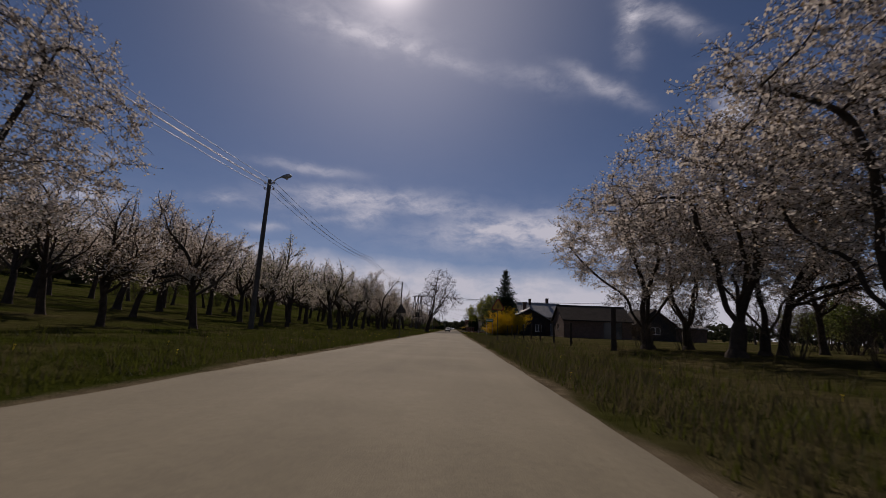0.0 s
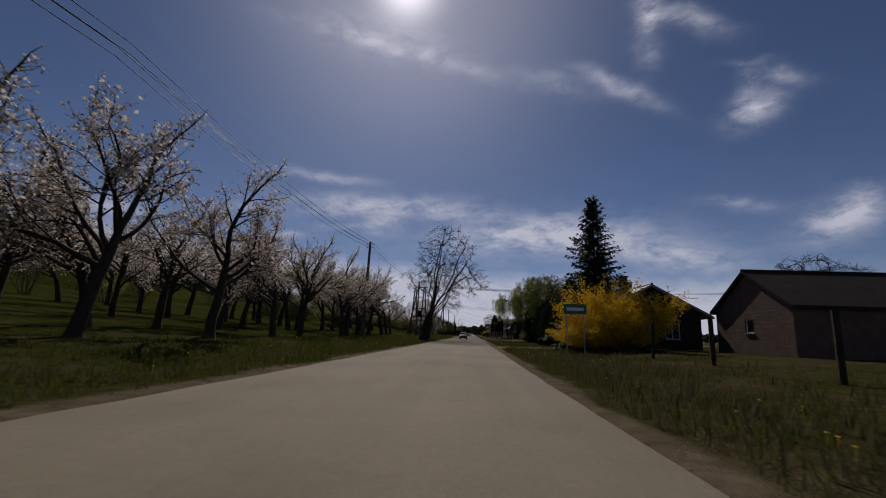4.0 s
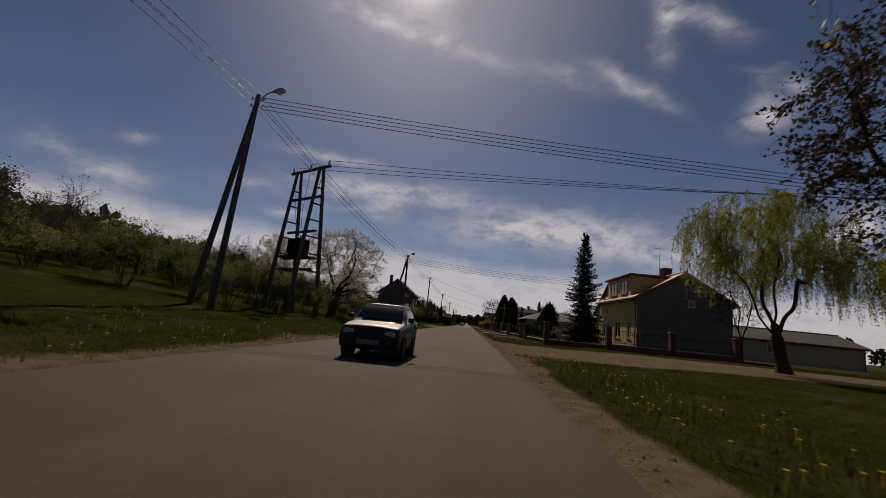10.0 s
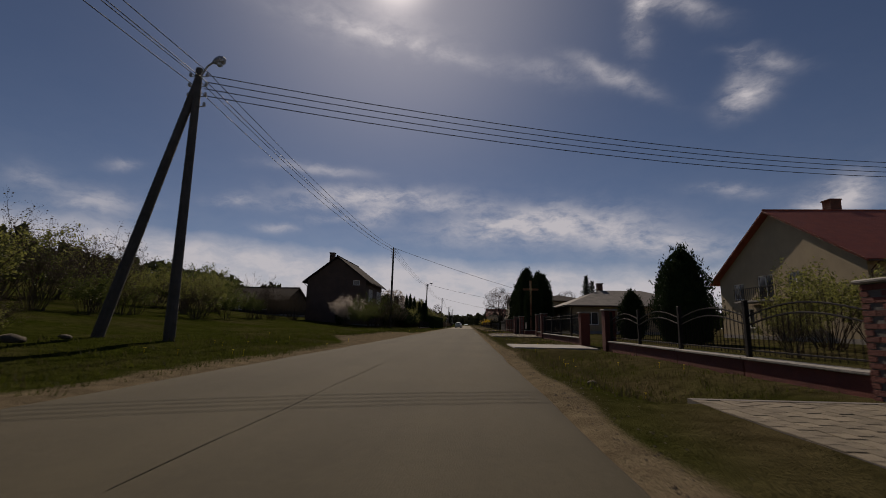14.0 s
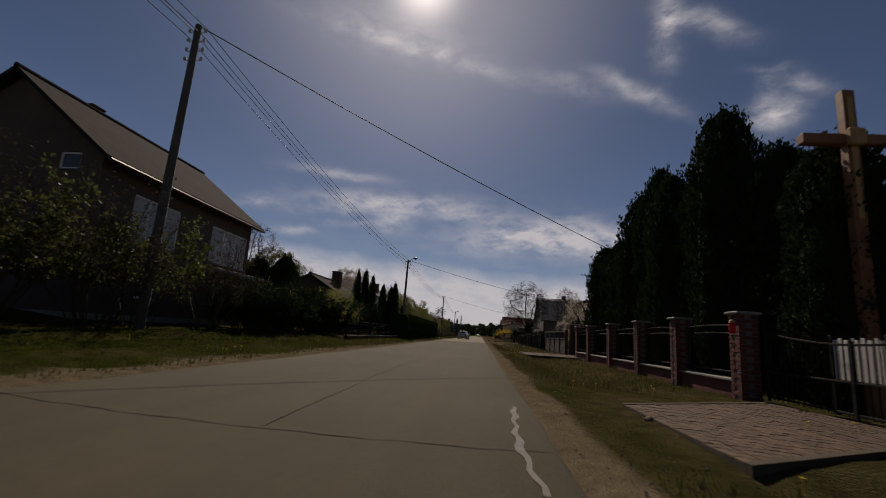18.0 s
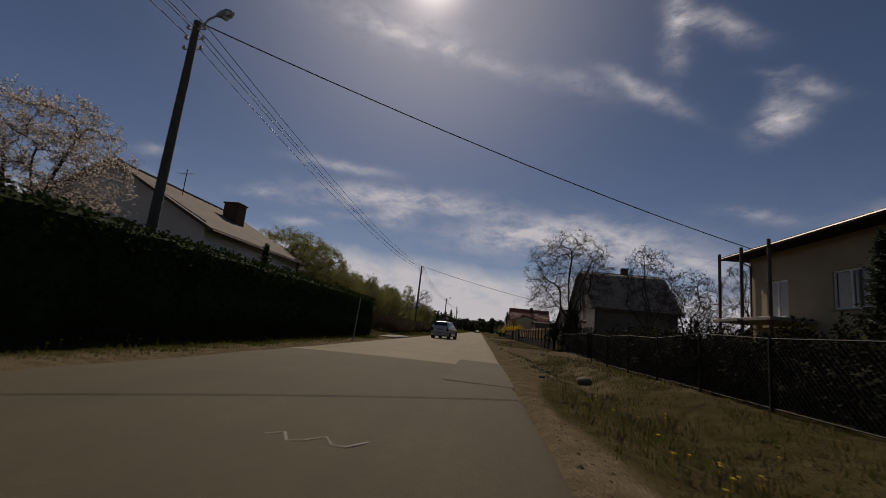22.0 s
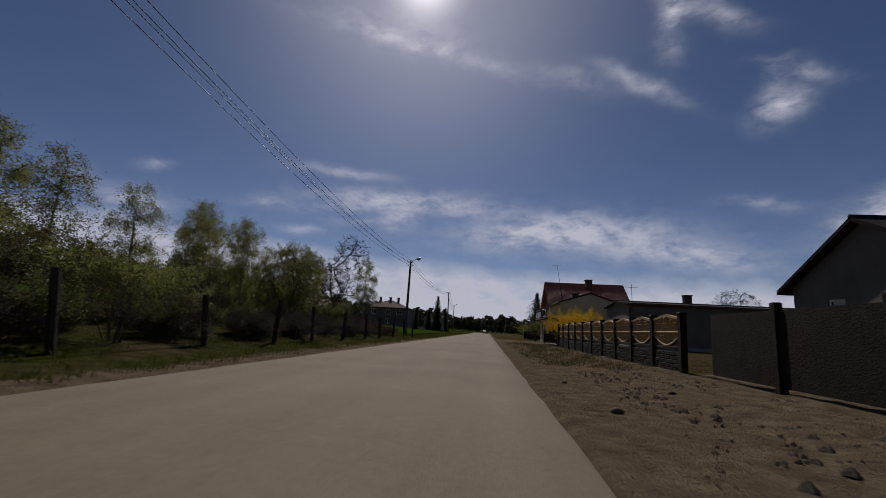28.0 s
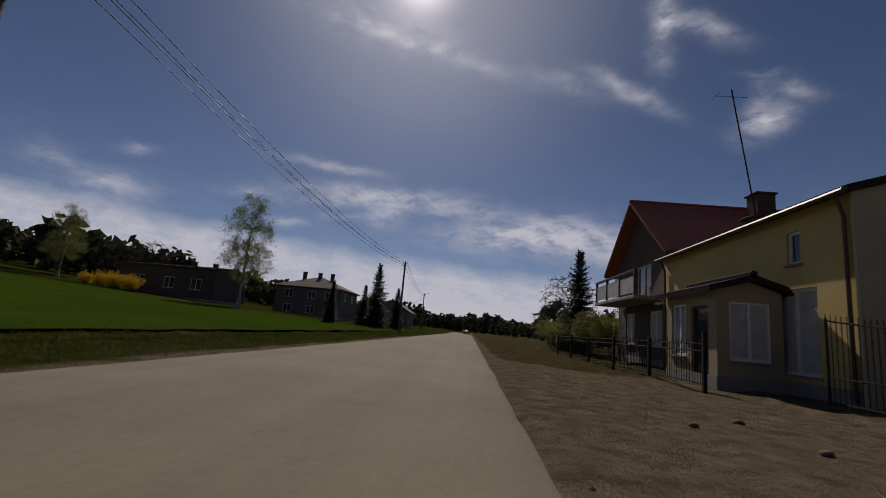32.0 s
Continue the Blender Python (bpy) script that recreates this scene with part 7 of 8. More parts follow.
def baluster_fence(label, x, y0, n):
    root = thing("concrete_fence", label, "fence", (0, 0, 0), group="baluster fences")
    post = shared("post", Geo().box(-0.09, 0.09, -0.09, 0.09, -0.35, 1.62, 0.02).box(-0.11, 0.11, -0.11, 0.11, 1.622, 1.70, 0.03), M_FENCE_DARK)
    plate_me = shared("lower_panel", Geo().box(-0.03, 0.03, 0.0, BAY - 0.19, -0.25, 0.60), M_FENCE_DARK)
    low = Geo()
    rng = random.Random(4)
    for r in range(5):
        yy = -0.15 * (r % 2)
        while yy < BAY - 0.25:
            w = rng.uniform(0.22, 0.36)
            a, b = max(0.02, yy), min(BAY - 0.21, yy + w)
            if b - a > 0.06:
                low.box(-0.045 - rng.uniform(0, 0.012), 0.045, a + 0.008, b - 0.008, 0.02 + r * 0.115, 0.125 + r * 0.115, 0.012)
            yy += w
    low_me = shared("stone_facing", low, M_FENCE_DARK)
    # swag panel: rail above, a hanging curve below, balusters between
    mid = Geo().box(-0.045, 0.045, 0.0, BAY - 0.19, 0.66, 0.74, 0.01)
    mid_me = shared("base_rail", mid, M_FENCE_DARK)
    L = BAY - 0.19

    def swag(u):
        return 1.05 - 0.29 * math.sin(math.pi * u)

    cur = Geo().tube([(0, L * i / 14, swag(i / 14)) for i in range(15)], 0.04, 6)
    cur_me = shared("swag_rail", cur, M_FENCE_GOLD)
    fill = Geo()
    for i in range(14):
        a, b = i / 14, (i + 1) / 14
        fill.add([(s, L * q, h) for s in (-0.025, 0.025) for q, h in ((a, 0.74), (b, 0.74), (b, swag(b)), (a, swag(a)))], [(3, 2, 1, 0), (4, 5, 6, 7)])
    fill_me = shared("swag_panel", fill, M_FENCE_DARK)
    rail_me = shared("middle_rail", Geo().box(-0.05, 0.05, 0.0, L, 1.12, 1.17, 0.012), M_FENCE_GOLD)
    top = Geo()
    for i in range(13):
        g_ = 1.50 + 0.10 * math.sin(math.pi * i / 12) ** 2
        top.v += [(s, L * i / 12, h) for s, h in ((-0.05, g_), (0.05, g_), (0.05, g_ + 0.07), (-0.05, g_ + 0.07))]
    for i in range(12):
        top.f += [(4 * i + k, 4 * i + (k + 1) % 4, 4 * i + 4 + (k + 1) % 4, 4 * i + 4 + k) for k in range(4)]
    top_me = shared("top_rail", top, M_FENCE_GOLD)
    orn = Geo()
    for k in range(-3, 4):
        orn.lathe([(0.004, -0.05), (0.05, -0.02), (0.06, 0.02), (0.03, 0.06), (0.004, 0.07)], 7, (0, L / 2 + k * 0.14, 1.63 - 0.018 * k * k))
    orn.lathe([(0.004, -0.14), (0.05, -0.06), (0.055, 0.0), (0.01, 0.05)], 7, (-0.04, L / 2, 1.56))
    orn_me = shared("scroll_ornament", orn, M_FENCE_GOLD)
    bal = {}
    for i in range(n):
        y = y0 + i * BAY
        z = land(x, y) - 0.02
        copies("post", post, root, [(x, y, z)])
        if i == n - 1:
            break
        for nm, me in (("lower_panel", plate_me), ("stone_facing", low_me), ("base_rail", mid_me), ("swag_panel", fill_me), ("swag_rail", cur_me), ("middle_rail", rail_me), ("top_rail", top_me), ("scroll_ornament", orn_me)):
            copies(nm, me, root, [(x, y + 0.095, z)])
        m = 16
        for k in range(m):
            u = (k + 0.5) / m
            for lo, hi in ((swag(u) + 0.02, 1.12), (1.17, 1.51)):
                if hi - lo < 0.1:
                    continue
                key = round(hi - lo, 2)
                if key not in bal:
                    h = key
                    bal[key] = Geo().lathe([(0.026, 0), (0.036, 0.03), (0.02, 0.09 * h / 0.35), (0.042, 0.3 * h), (0.022, 0.5 * h), (0.042, 0.7 * h), (0.02, h - 0.09 * h / 0.35), (0.036, h - 0.03), (0.026, h)], 6)
                    bal[key] = shared("baluster", bal[key], M_FENCE_GOLD)
                if i < 9:
                    copies("baluster", bal[key], root, [(x, y + 0.095 + L * u, z + lo)])
    return root, bal


def joined_balusters(root, x, y0, first_bay, n):
    """The balusters of the bays that stay further off, as one joined part."""
    g = Geo()
    L = BAY - 0.19
    for i in range(first_bay, n - 1):
        y, z = y0 + i * BAY + 0.095, land(x, y0 + i * BAY) - 0.02
        for k in range(16):
            u = (k + 0.5) / 16
            s = 1.05 - 0.29 * math.sin(math.pi * u)
            for lo, hi in ((s + 0.02, 1.12), (1.17, 1.51)):
                if hi - lo < 0.1:
                    continue
                h = hi - lo
                g.lathe([(0.026, 0), (0.02, 0.09 * h / 0.35), (0.042, 0.3 * h), (0.022, 0.5 * h), (0.042, 0.7 * h), (0.02, h - 0.09 * h / 0.35), (0.026, h)], 6, (x, y + L * u, z + lo))
    ob = g.part("balusters", M_FENCE_GOLD, root)
    ob["kind"] = "stuff"


bf, _ = baluster_fence("ochre concrete baluster fence on a dark stone-faced base", 5.75, 272.0, 14)
joined_balusters(bf, 5.75, 272.0, 9, 14)
bf2, _ = baluster_fence("ochre concrete baluster fence beside the dirt verge", 5.6, 311.65, 11)
joined_balusters(bf2, 5.6, 311.0, 9, 11)
gt = thing("dark_gate", "closed dark sheet-metal gate between the fences", "gate", (5.7, 302.5, land(5.7, 304)))
for k in range(3):
    Geo().box(-0.03, 0.03, 0.1 + k * 2.55, 2.55 + k * 2.55, 0.1, 1.55).part("leaf", M_FENCE_DARK, gt)
    Geo().box(-0.08, 0.08, -0.06 + k * 2.55, 0.08 + k * 2.55, -0.3, 1.7, 0.02).part("post", M_FENCE_DARK, gt)


# brick pillars
def brick_pillar(root, x, y, h, w=0.36):
    z = land(x, y)
    p = thing_part("pillar", root)
    p.location = (x, y, z)
    Geo().box(-w / 2 + 0.012, w / 2 - 0.012, -w / 2 + 0.012, w / 2 - 0.012, -0.3, h).part("core", M_MORTAR, p)
    n = int(h / 0.077)
    for i in range(n):
        zz = 0.002 + i * h / n
        for j, (a, b) in enumerate((((-w / 2, 0.0), (-w / 2, -w / 2 + 0.12)), ((0.01, w / 2), (-w / 2, -w / 2 + 0.12)), ((-w / 2, 0.0), (w / 2 - 0.12, w / 2)), ((0.01, w / 2), (w / 2 - 0.12, w / 2)))):
            if i % 2:
                a, b = b, a
            key = (j, i % 2, round(w, 2))
            if key not in BRICKS:
                BRICKS[key] = Geo().box(a[0], a[1] - 0.004, b[0], b[1] - 0.004, 0.0, 0.066).mesh("brick", M_BRICK)
            ob = new("brick", BRICKS[key])
            ob.parent = p
            ob.location = (0, 0, zz)
    Geo().box(-w / 2 - 0.05, w / 2 + 0.05, -w / 2 - 0.05, w / 2 + 0.05, h + 0.002, h + 0.06, 0.02).part("cap", M_CONCRETE, p)


BRICKS = {}


def plain_pillar(root, x, y, h, w=0.36):
    """A brick pillar seen from afar: courses cut into one mesh."""
    z = land(x, y)
    g = Geo()
    n = int(h / 0.077)
    g.box(-w / 2 + 0.012, w / 2 - 0.012, -w / 2 + 0.012, w / 2 - 0.012, -0.3, h)
    for i in range(n):
        zz = 0.002 + i * h / n
        g.box(-w / 2, w / 2, -w / 2, w / 2, zz, zz + 0.064)
    p = g.part("pillar", M_BRICK, root, loc=(x, y, z))
    Geo().box(-w / 2 - 0.05, w / 2 + 0.05, -w / 2 - 0.05, w / 2 + 0.05, h + 0.002, h + 0.06, 0.02).part("cap", M_CONCRETE, p)


def base_wall(root, x, y0, y1, h=0.38, axis="y"):
    g, c = Geo(), Geo()
    z = min(land(x, y0), land(x, y1)) if axis == "y" else land(y0, x)
    a = (x - 0.12, x + 0.12, y0, y1) if axis == "y" else (y0, y1, x - 0.12, x + 0.12)
    g.box(*a, z - 0.45, z + h)
    e = 0.05
    c.box(a[0] - e * (axis == "y"), a[1] + e * (axis == "y"), a[2] - e * (axis != "y"), a[3] + e * (axis != "y"), z + h + 0.002, z + h + 0.055, 0.012)
    g.part("base_wall", M_BRICK, root)
    c.part("coping", M_CONCRETE, root)
    return z + h + 0.057


BARS = {}


def iron_bay(root, x, y0, y1, z, top, arch=0.22, axis="y", step=0.13):
    """One ironwork panel with upright bars and an arched double top rail."""
    L = y1 - y0
    pt = (lambda u, h: (x, y0 + u, h)) if axis == "y" else (lambda u, h: (y0 + u, x, h))
    p = thing_part("iron_panel", root)

    def crest(u):
        return top - arch + arch * math.sin(math.pi * u / L)

    n = int(L / step)
    bar_geo = Geo()
    for k in range(1, n):
        u = L * k / n
        foot, h = pt(u, z + 0.05), round(crest(u) + (0.10 if k % 2 else 0.04) - z - 0.05, 2)
        if axis == "y" and y1 < 180:
            if h not in BARS:
                BARS[h] = Geo().tube([(0, 0, 0), (0, 0, h)], 0.009, 4).mesh("bar", M_IRON)
            copies("bar", BARS[h], p, [foot])
        else:
            bar_geo.tube([foot, pt(u, z + 0.05 + h)], 0.009, 4)
    if bar_geo.v:
        bar_geo.part("bar_set", M_IRON, p)["kind"] = "stuff"
    for dz in (0.0, -0.16):
        Geo().tube([pt(L * i / 10, crest(L * i / 10) + dz) for i in range(11)], 0.017, 5).part("top_rail", M_IRON, p)
    Geo().tube([pt(0, z + 0.12), pt(L, z + 0.12)], 0.017, 5).part("bottom_rail", M_IRON, p)


# iron fence of the yellow house: along the side road, then along the main road
yf = thing("iron_fence", "dark arched iron fence on a low brick wall", "fence", (0, 0, 0))
for xx in (5.3, 9.6, 13.9, 18.2):
    plain_pillar(yf, xx, 149.3, 1.55)
for a, b in ((5.5, 9.4), (9.8, 13.7), (14.1, 18.0)):
    zz = base_wall(yf, 149.3, a, b, 0.35, "x")
    iron_bay(yf, 149.3, a, (a + b) / 2, zz, 1.45, 0.2, "x")
    iron_bay(yf, 149.3, (a + b) / 2, b, zz, 1.45, 0.2, "x")
stops = (149.5, 152.0, 154.5, 157.0, 159.6)
for a, b in zip(stops, stops[1:]):
    zz = base_wall(yf, 5.3, a + 0.02, b - 0.02, 0.30)
    iron_bay(yf, 5.3, a, b - 0.05, zz, 1.32, 0.2)
    Geo().box(5.26, 5.34, b - 0.04, b + 0.04, -0.1, 1.42, 0.01).part("post", M_IRON, yf)
for yy in (159.8, 163.6):
    brick_pillar(yf, 5.2, yy, 1.45, 0.42)
stops = (163.85, 166.6, 169.3, 172.0, 174.7)
for a, b in zip(stops, stops[1:]):
    zz = base_wall(yf, 5.2, a + 0.02, b - 0.02, 0.30)
    iron_bay(yf, 5.2, a, b - 0.05, zz, 1.30, 0.2)
    Geo().box(5.16, 5.24, b - 0.04, b + 0.04, -0.1, 1.4, 0.01).part("post", M_IRON, yf)
for yy in (175.0, 178.6):
    plain_pillar(yf, 5.2, yy, 1.45, 0.4)
stops = (178.85, 181.6, 184.3, 187.0, 189.8)
for a, b in zip(stops, stops[1:]):
    zz = base_wall(yf, 5.3, a + 0.02, b - 0.02, 0.30)
    iron_bay(yf, 5.3, a, b - 0.05, zz, 1.45, 0.05)
    Geo().box(5.26, 5.34, b - 0.04, b + 0.04, -0.1, 1.5, 0.01).part("post", M_IRON, yf)
brick_pillar(yf, 5.3, 190.2, 1.7, 0.42)
brick_pillar(yf, 5.3, 192.6, 1.65, 0.42)
zz = base_wall(yf, 5.3, 190.45, 192.35, 0.38)
iron_bay(yf, 5.3, 190.45, 192.35, zz, 1.62, 0.03)


def iron_gate(label, x, y0, y1, h, axis="y", arch=-0.18, cat="gate"):
    root = thing("iron_gate", label, cat, (0, 0, 0), group="iron gates")
    z = land(x, y0) if axis == "y" else land(y0, x)
    mid = (y0 + y1) / 2
    for a, b in ((y0 + 0.03, mid - 0.015), (mid + 0.015, y1 - 0.03)):
        pt = (lambda u, q: (x, u, q)) if axis == "y" else (lambda u, q: (u, x, q))
        leaf = thing_part("gate_leaf", root)

        def crest(u):
            return z + h + arch * math.sin(math.pi * (u - y0) / (y1 - y0))

        n = int((b - a) / 0.12)
        for k in range(n + 1):
            u = a + (b - a) * k / n
            Geo().tube([pt(u, z + 0.08), pt(u, crest(u) + 0.12)], 0.010, 4).part("bar", M_IRON, leaf)
        for q in (0.12, 0.55):
            Geo().tube([pt(a, z + q), pt(b, z + q)], 0.018, 5).part("rail", M_IRON, leaf)
        Geo().tube([pt(a + (b - a) * i / 6, crest(a + (b - a) * i / 6)) for i in range(7)], 0.018, 5).part("rail", M_IRON, leaf)
        for u in (a, b):
            Geo().tube([pt(u, z + 0.05), pt(u, crest(u) + 0.05)], 0.025, 6).part("stile", M_IRON, leaf)
    return root


iron_gate("closed double iron gate behind the paved apron", 7.0, 192.9, 199.0, 1.45)
gp = thing("gate_pillars", "brick gate pillars with concrete caps", "pillar", (0, 0, 0))
for xx, yy in ((7.0, 199.2), (4.9, 200.2), (4.7, 202.9)):
    brick_pillar(gp, xx, yy, 1.65, 0.40)
zz = base_wall(gp, 200.2, 5.15, 6.85, 0.38, "x")
iron_bay(gp, 200.2, 5.15, 6.85, zz, 1.55, 0.03, "x")
iron_gate("small arched iron wicket gate between brick pillars", 4.75, 200.45, 202.65, 1.35, arch=0.15)

pk = thing("picket_gate", "small white picket gate before the thujas", "gate", (6.0, 205.2, 0.55))
for k in range(9):
    Geo().box(-0.012, 0.012, 0.11 * k, 0.11 * k + 0.07, 0.0, 0.62 + 0.03 * (k % 2), 0.006).part("slat", M_WHITE_WALL, pk)
for q in (0.12, 0.46):
    Geo().box(0.013, 0.033, -0.02, 0.97, q, q + 0.05, 0.004).part("rail", M_WHITE_WALL, pk)
for q in (-0.06, 1.0):
    Geo().box(-0.03, 0.03, q - 0.03, q + 0.03, -0.8, 0.7, 0.008).part("post", M_IRON, pk)

# brick fence in front of the thujas
tf = thing("brick_fence", "brick pillars with a low wall and dark iron bars", "fence", (0, 0, 0))
ys = [207.4, 210.2, 213.0, 216.1, 219.5]
for yy in ys:
    brick_pillar(tf, 5.3, yy, 1.58, 0.36)
for a, b in zip(ys, ys[1:]):
    zz = base_wall(tf, 5.35, a + 0.19, b - 0.19, 0.30)
    iron_bay(tf, 5.35, a + 0.2, b - 0.2, zz, 1.42, 0.03)
iron_gate("low iron gate behind the red brick drive", 5.5, 203.2, 207.1, 1.25)
brick_pillar(tf, 5.5, 222.9, 1.6, 0.36)
zz = base_wall(tf, 5.42, 219.7, 222.7, 0.30)
iron_bay(tf, 5.42, 219.7, 222.7, zz, 1.42, 0.03)
brick_pillar(tf, 6.05, 227.3, 1.85, 0.46)
iron_gate("dark sheet and bar gate on the red drive", 6.0, 223.15, 227.0, 1.35)

# grey ornamental concrete fence
cf = thing("grey_concrete_fence", "weathered grey concrete fence with wavy top panels", "fence", (0, 0, 0))
CB = 2.15
post = shared("post", Geo().box(-0.08, 0.08, -0.08, 0.08, -0.4, 1.55, 0.015), M_FENCE_GREY)
low = Geo().box(-0.025, 0.025, 0, CB - 0.17, -0.25, 0.5)
for r in range(4):
    for k in range(7):
        y0 = k * 0.285 + 0.01 + (0.1 if r % 2 else 0)
        low.box(-0.05, -0.024, y0, min(y0 + 0.26, CB - 0.18), 0.02 + r * 0.12, 0.125 + r * 0.12, 0.02)
low_me = shared("stone_panel", low, M_FENCE_GREY)
plain_me = shared("plain_panel", Geo().box(-0.025, 0.025, 0, CB - 0.17, 0.505, 0.98).box(-0.045, 0.045, 0, CB - 0.17, 0.93, 0.99, 0.01).box(-0.045, 0.045, 0, CB - 0.17, 0.5, 0.56, 0.01), M_FENCE_GREY)
wave = Geo()
for i in range(16):
    a, b = i / 16, (i + 1) / 16
    f = lambda u: 1.42 + 0.09 * math.sin(math.pi * u)
    wave.add([(s, (CB - 0.17) * q, h) for q in (a, b) for s, h in ((-0.045, f(q) - 0.07), (0.045, f(q) - 0.07), (0.045, f(q)), (-0.045, f(q)))], [(0, 1, 5, 4), (1, 2, 6, 5), (2, 3, 7, 6), (3, 0, 4, 7)])
wave_me = shared("wavy_rail", wave, M_FENCE_GREY)
spin_me = shared("spindle", Geo().lathe([(0.03, 0), (0.04, 0.05), (0.02, 0.1), (0.045, 0.2), (0.02, 0.32), (0.04, 0.38), (0.03, 0.43)], 6), M_FENCE_GREY)
for i in range(5):
    y = 227.45 + i * CB
    x = 5.65
    copies("post", post, cf, [(x, y, 0.02)])
    if i == 4:
        break
    for nm, me in (("stone_panel", low_me), ("plain_panel", plain_me), ("wavy_rail", wave_me)):
        copies(nm, me, cf, [(x, y + 0.085, 0.02)])
    copies("spindle", spin_me, cf, [(x, y + 0.085 + (CB - 0.17) * (k + 0.5) / 9, 1.0) for k in range(9)])


def wire_fence(label, x, y0, y1, h, gap, posts_mat, mesh=True, rails=2, lean=0.0, seed=1, name="wire_fence", r=0.03, skew=0.0):
    """Posts with strained wires; mesh: with woven chain-link between."""
    rng = random.Random(seed)
    root = thing(name, label, "fence", (0, 0, 0), group="wire fences")
    y, k = y0, 0
    tops = []
    while y <= y1 + 0.01:
        xx = x + skew * (y - y0)
        z = land(xx, y)
        lx, ly = rng.gauss(0, lean), rng.gauss(0, lean)
        hh = h * rng.uniform(0.94, 1.06)
        Geo().tube([(xx, y, z - 0.3), (xx + lx, y + ly, z + hh)], r, 7).part("post", posts_mat, root)
        tops.append((xx, y, z, lx, ly, hh))
        y += gap * (1 + (rng.uniform(-0.12, 0.12) if lean else 0))
    for a, b in zip(tops, tops[1:]):
        for q in range(rails):
            f = (q + 0.6) / rails if not mesh else (0.98 if q == 0 else 0.05)
            Geo().tube([(a[0] + a[3] * f, a[1] + a[4] * f, a[2] + a[5] * f), (b[0] + b[3] * f, b[1] + b[4] * f, b[2] + b[5] * f)], 0.006 if not mesh else 0.012, 4).part("strand", M_IRON, root)
        if mesh:
            g = Geo()
            L = b[1] - a[1]
            n = int(L / 0.11)
            for s in (1, -1):
                for i in range(-int(h / 0.11), n):
                    u0, u1 = i * 0.11, i * 0.11 + h
                    w0, w1 = 0.05, h
                    if u0 < 0:
                        w0, u0 = w0 - u0, 0
                    if u1 > L:
                        w1, u1 = w1 - (u1 - L), L
                    if w1 <= w0:
                        continue
                    p = (lambda u: a[1] + u) if s > 0 else (lambda u: b[1] - u)
                    g.tube([(x, p(u0), a[2] + w0), (x, p(u1), a[2] + w1)], 0.0035, 3, cap=False)
            g.part("chain_link", M_WIRE, root)
    return root


wire_fence("dark chain-link garden fence on thin iron posts", 5.3, 236.4, 260.0, 1.25, 2.5, M_IRON)
wire_fence("dark chain-link fence with a pale top tube", 6.2, 263.5, 271.5, 1.3, 2.6, M_IRON)
wire_fence("leaning dark wooden field fence posts", 6.6, 41.0, 76.0, 1.35, 4.6, M_BARK, False, 0, 0.08, 3, r=0.07)
wire_fence("leaning dark wooden posts before the thicket", -6.7, 305.0, 341.0, 1.3, 3.5, M_BARK, False, 0, 0.1, 5, r=0.075, skew=0.012)
sw = thing("stump_post", "short pale wooden stump post in the verge", "post", (5.2, 56.2, land(5.2, 56.2)))
Geo().tube([(0, 0, -0.2), (0.03, 0, 0.5)], [0.07, 0.06], 7).part("post", M_WOOD, sw)
st = thing("tree_stump", "cut dark tree trunk beside the blossoming tree", "stump", (6.7, 34.0, land(6.7, 34.0)))
Geo().tube([(0, 0, -0.2), (0.0, 0, 0.5), (0.02, 0, 1.9)], [0.17, 0.12, 0.10], 8).part("trunk", M_BARK, st)
# iron fences at the last houses
lf = thing("iron_fence", "low dark iron fence with vertical bars", "fence", (0, 0, 0))
for a in (333.4, 335.7):
    iron_bay(lf, 5.5, a, a + 2.2, 0.15, 1.1, 0.05)
    Geo().box(5.46, 5.54, a - 0.04, a + 0.04, -0.1, 1.25, 0.01).part("post", M_IRON, lf)
    base_wall(lf, 5.5, a, a + 2.2, 0.12)
for yy in (338.0, 341.6, 349.0):
    Geo().box(5.46, 5.54, yy - 0.04, yy + 0.04, -0.1, 1.3, 0.01).part("post", M_IRON, lf)
for a, b in ((338.1, 341.5),):
    iron_bay(lf, 5.5, a, b, 0.1, 1.15, 0.05)
for a, b in ((349.1, 352.3), (352.4, 355.6), (355.7, 359.0), (359.1, 362.4), (362.5, 366.0)):
    iron_bay(lf, 5.6, a, b, 0.05, 1.05, 0.0)
    Geo().box(5.56, 5.64, b - 0.03, b + 0.05, -0.1, 1.15, 0.01).part("post", M_IRON, lf)
iron_gate("tall dark iron yard gate before the yellow house", 7.0, 343.4, 347.6, 1.6)
wf = thing("iron_fence", "old dark fence before the brown house", "fence", (0, 0, 0))
for yy in np.arange(222.5, 236.0, 2.6):
    y = float(yy)
    Geo().box(-7.04, -6.96, y - 0.04, y + 0.04, 0.0, 1.25, 0.01).part("post", M_FENCE_DARK, wf)
    iron_bay(wf, -7.0, y + 0.05, y + 2.5, 0.45, 1.15, 0.0)
    base_wall(wf, -7.0, y + 0.05, y + 2.5, 0.12)


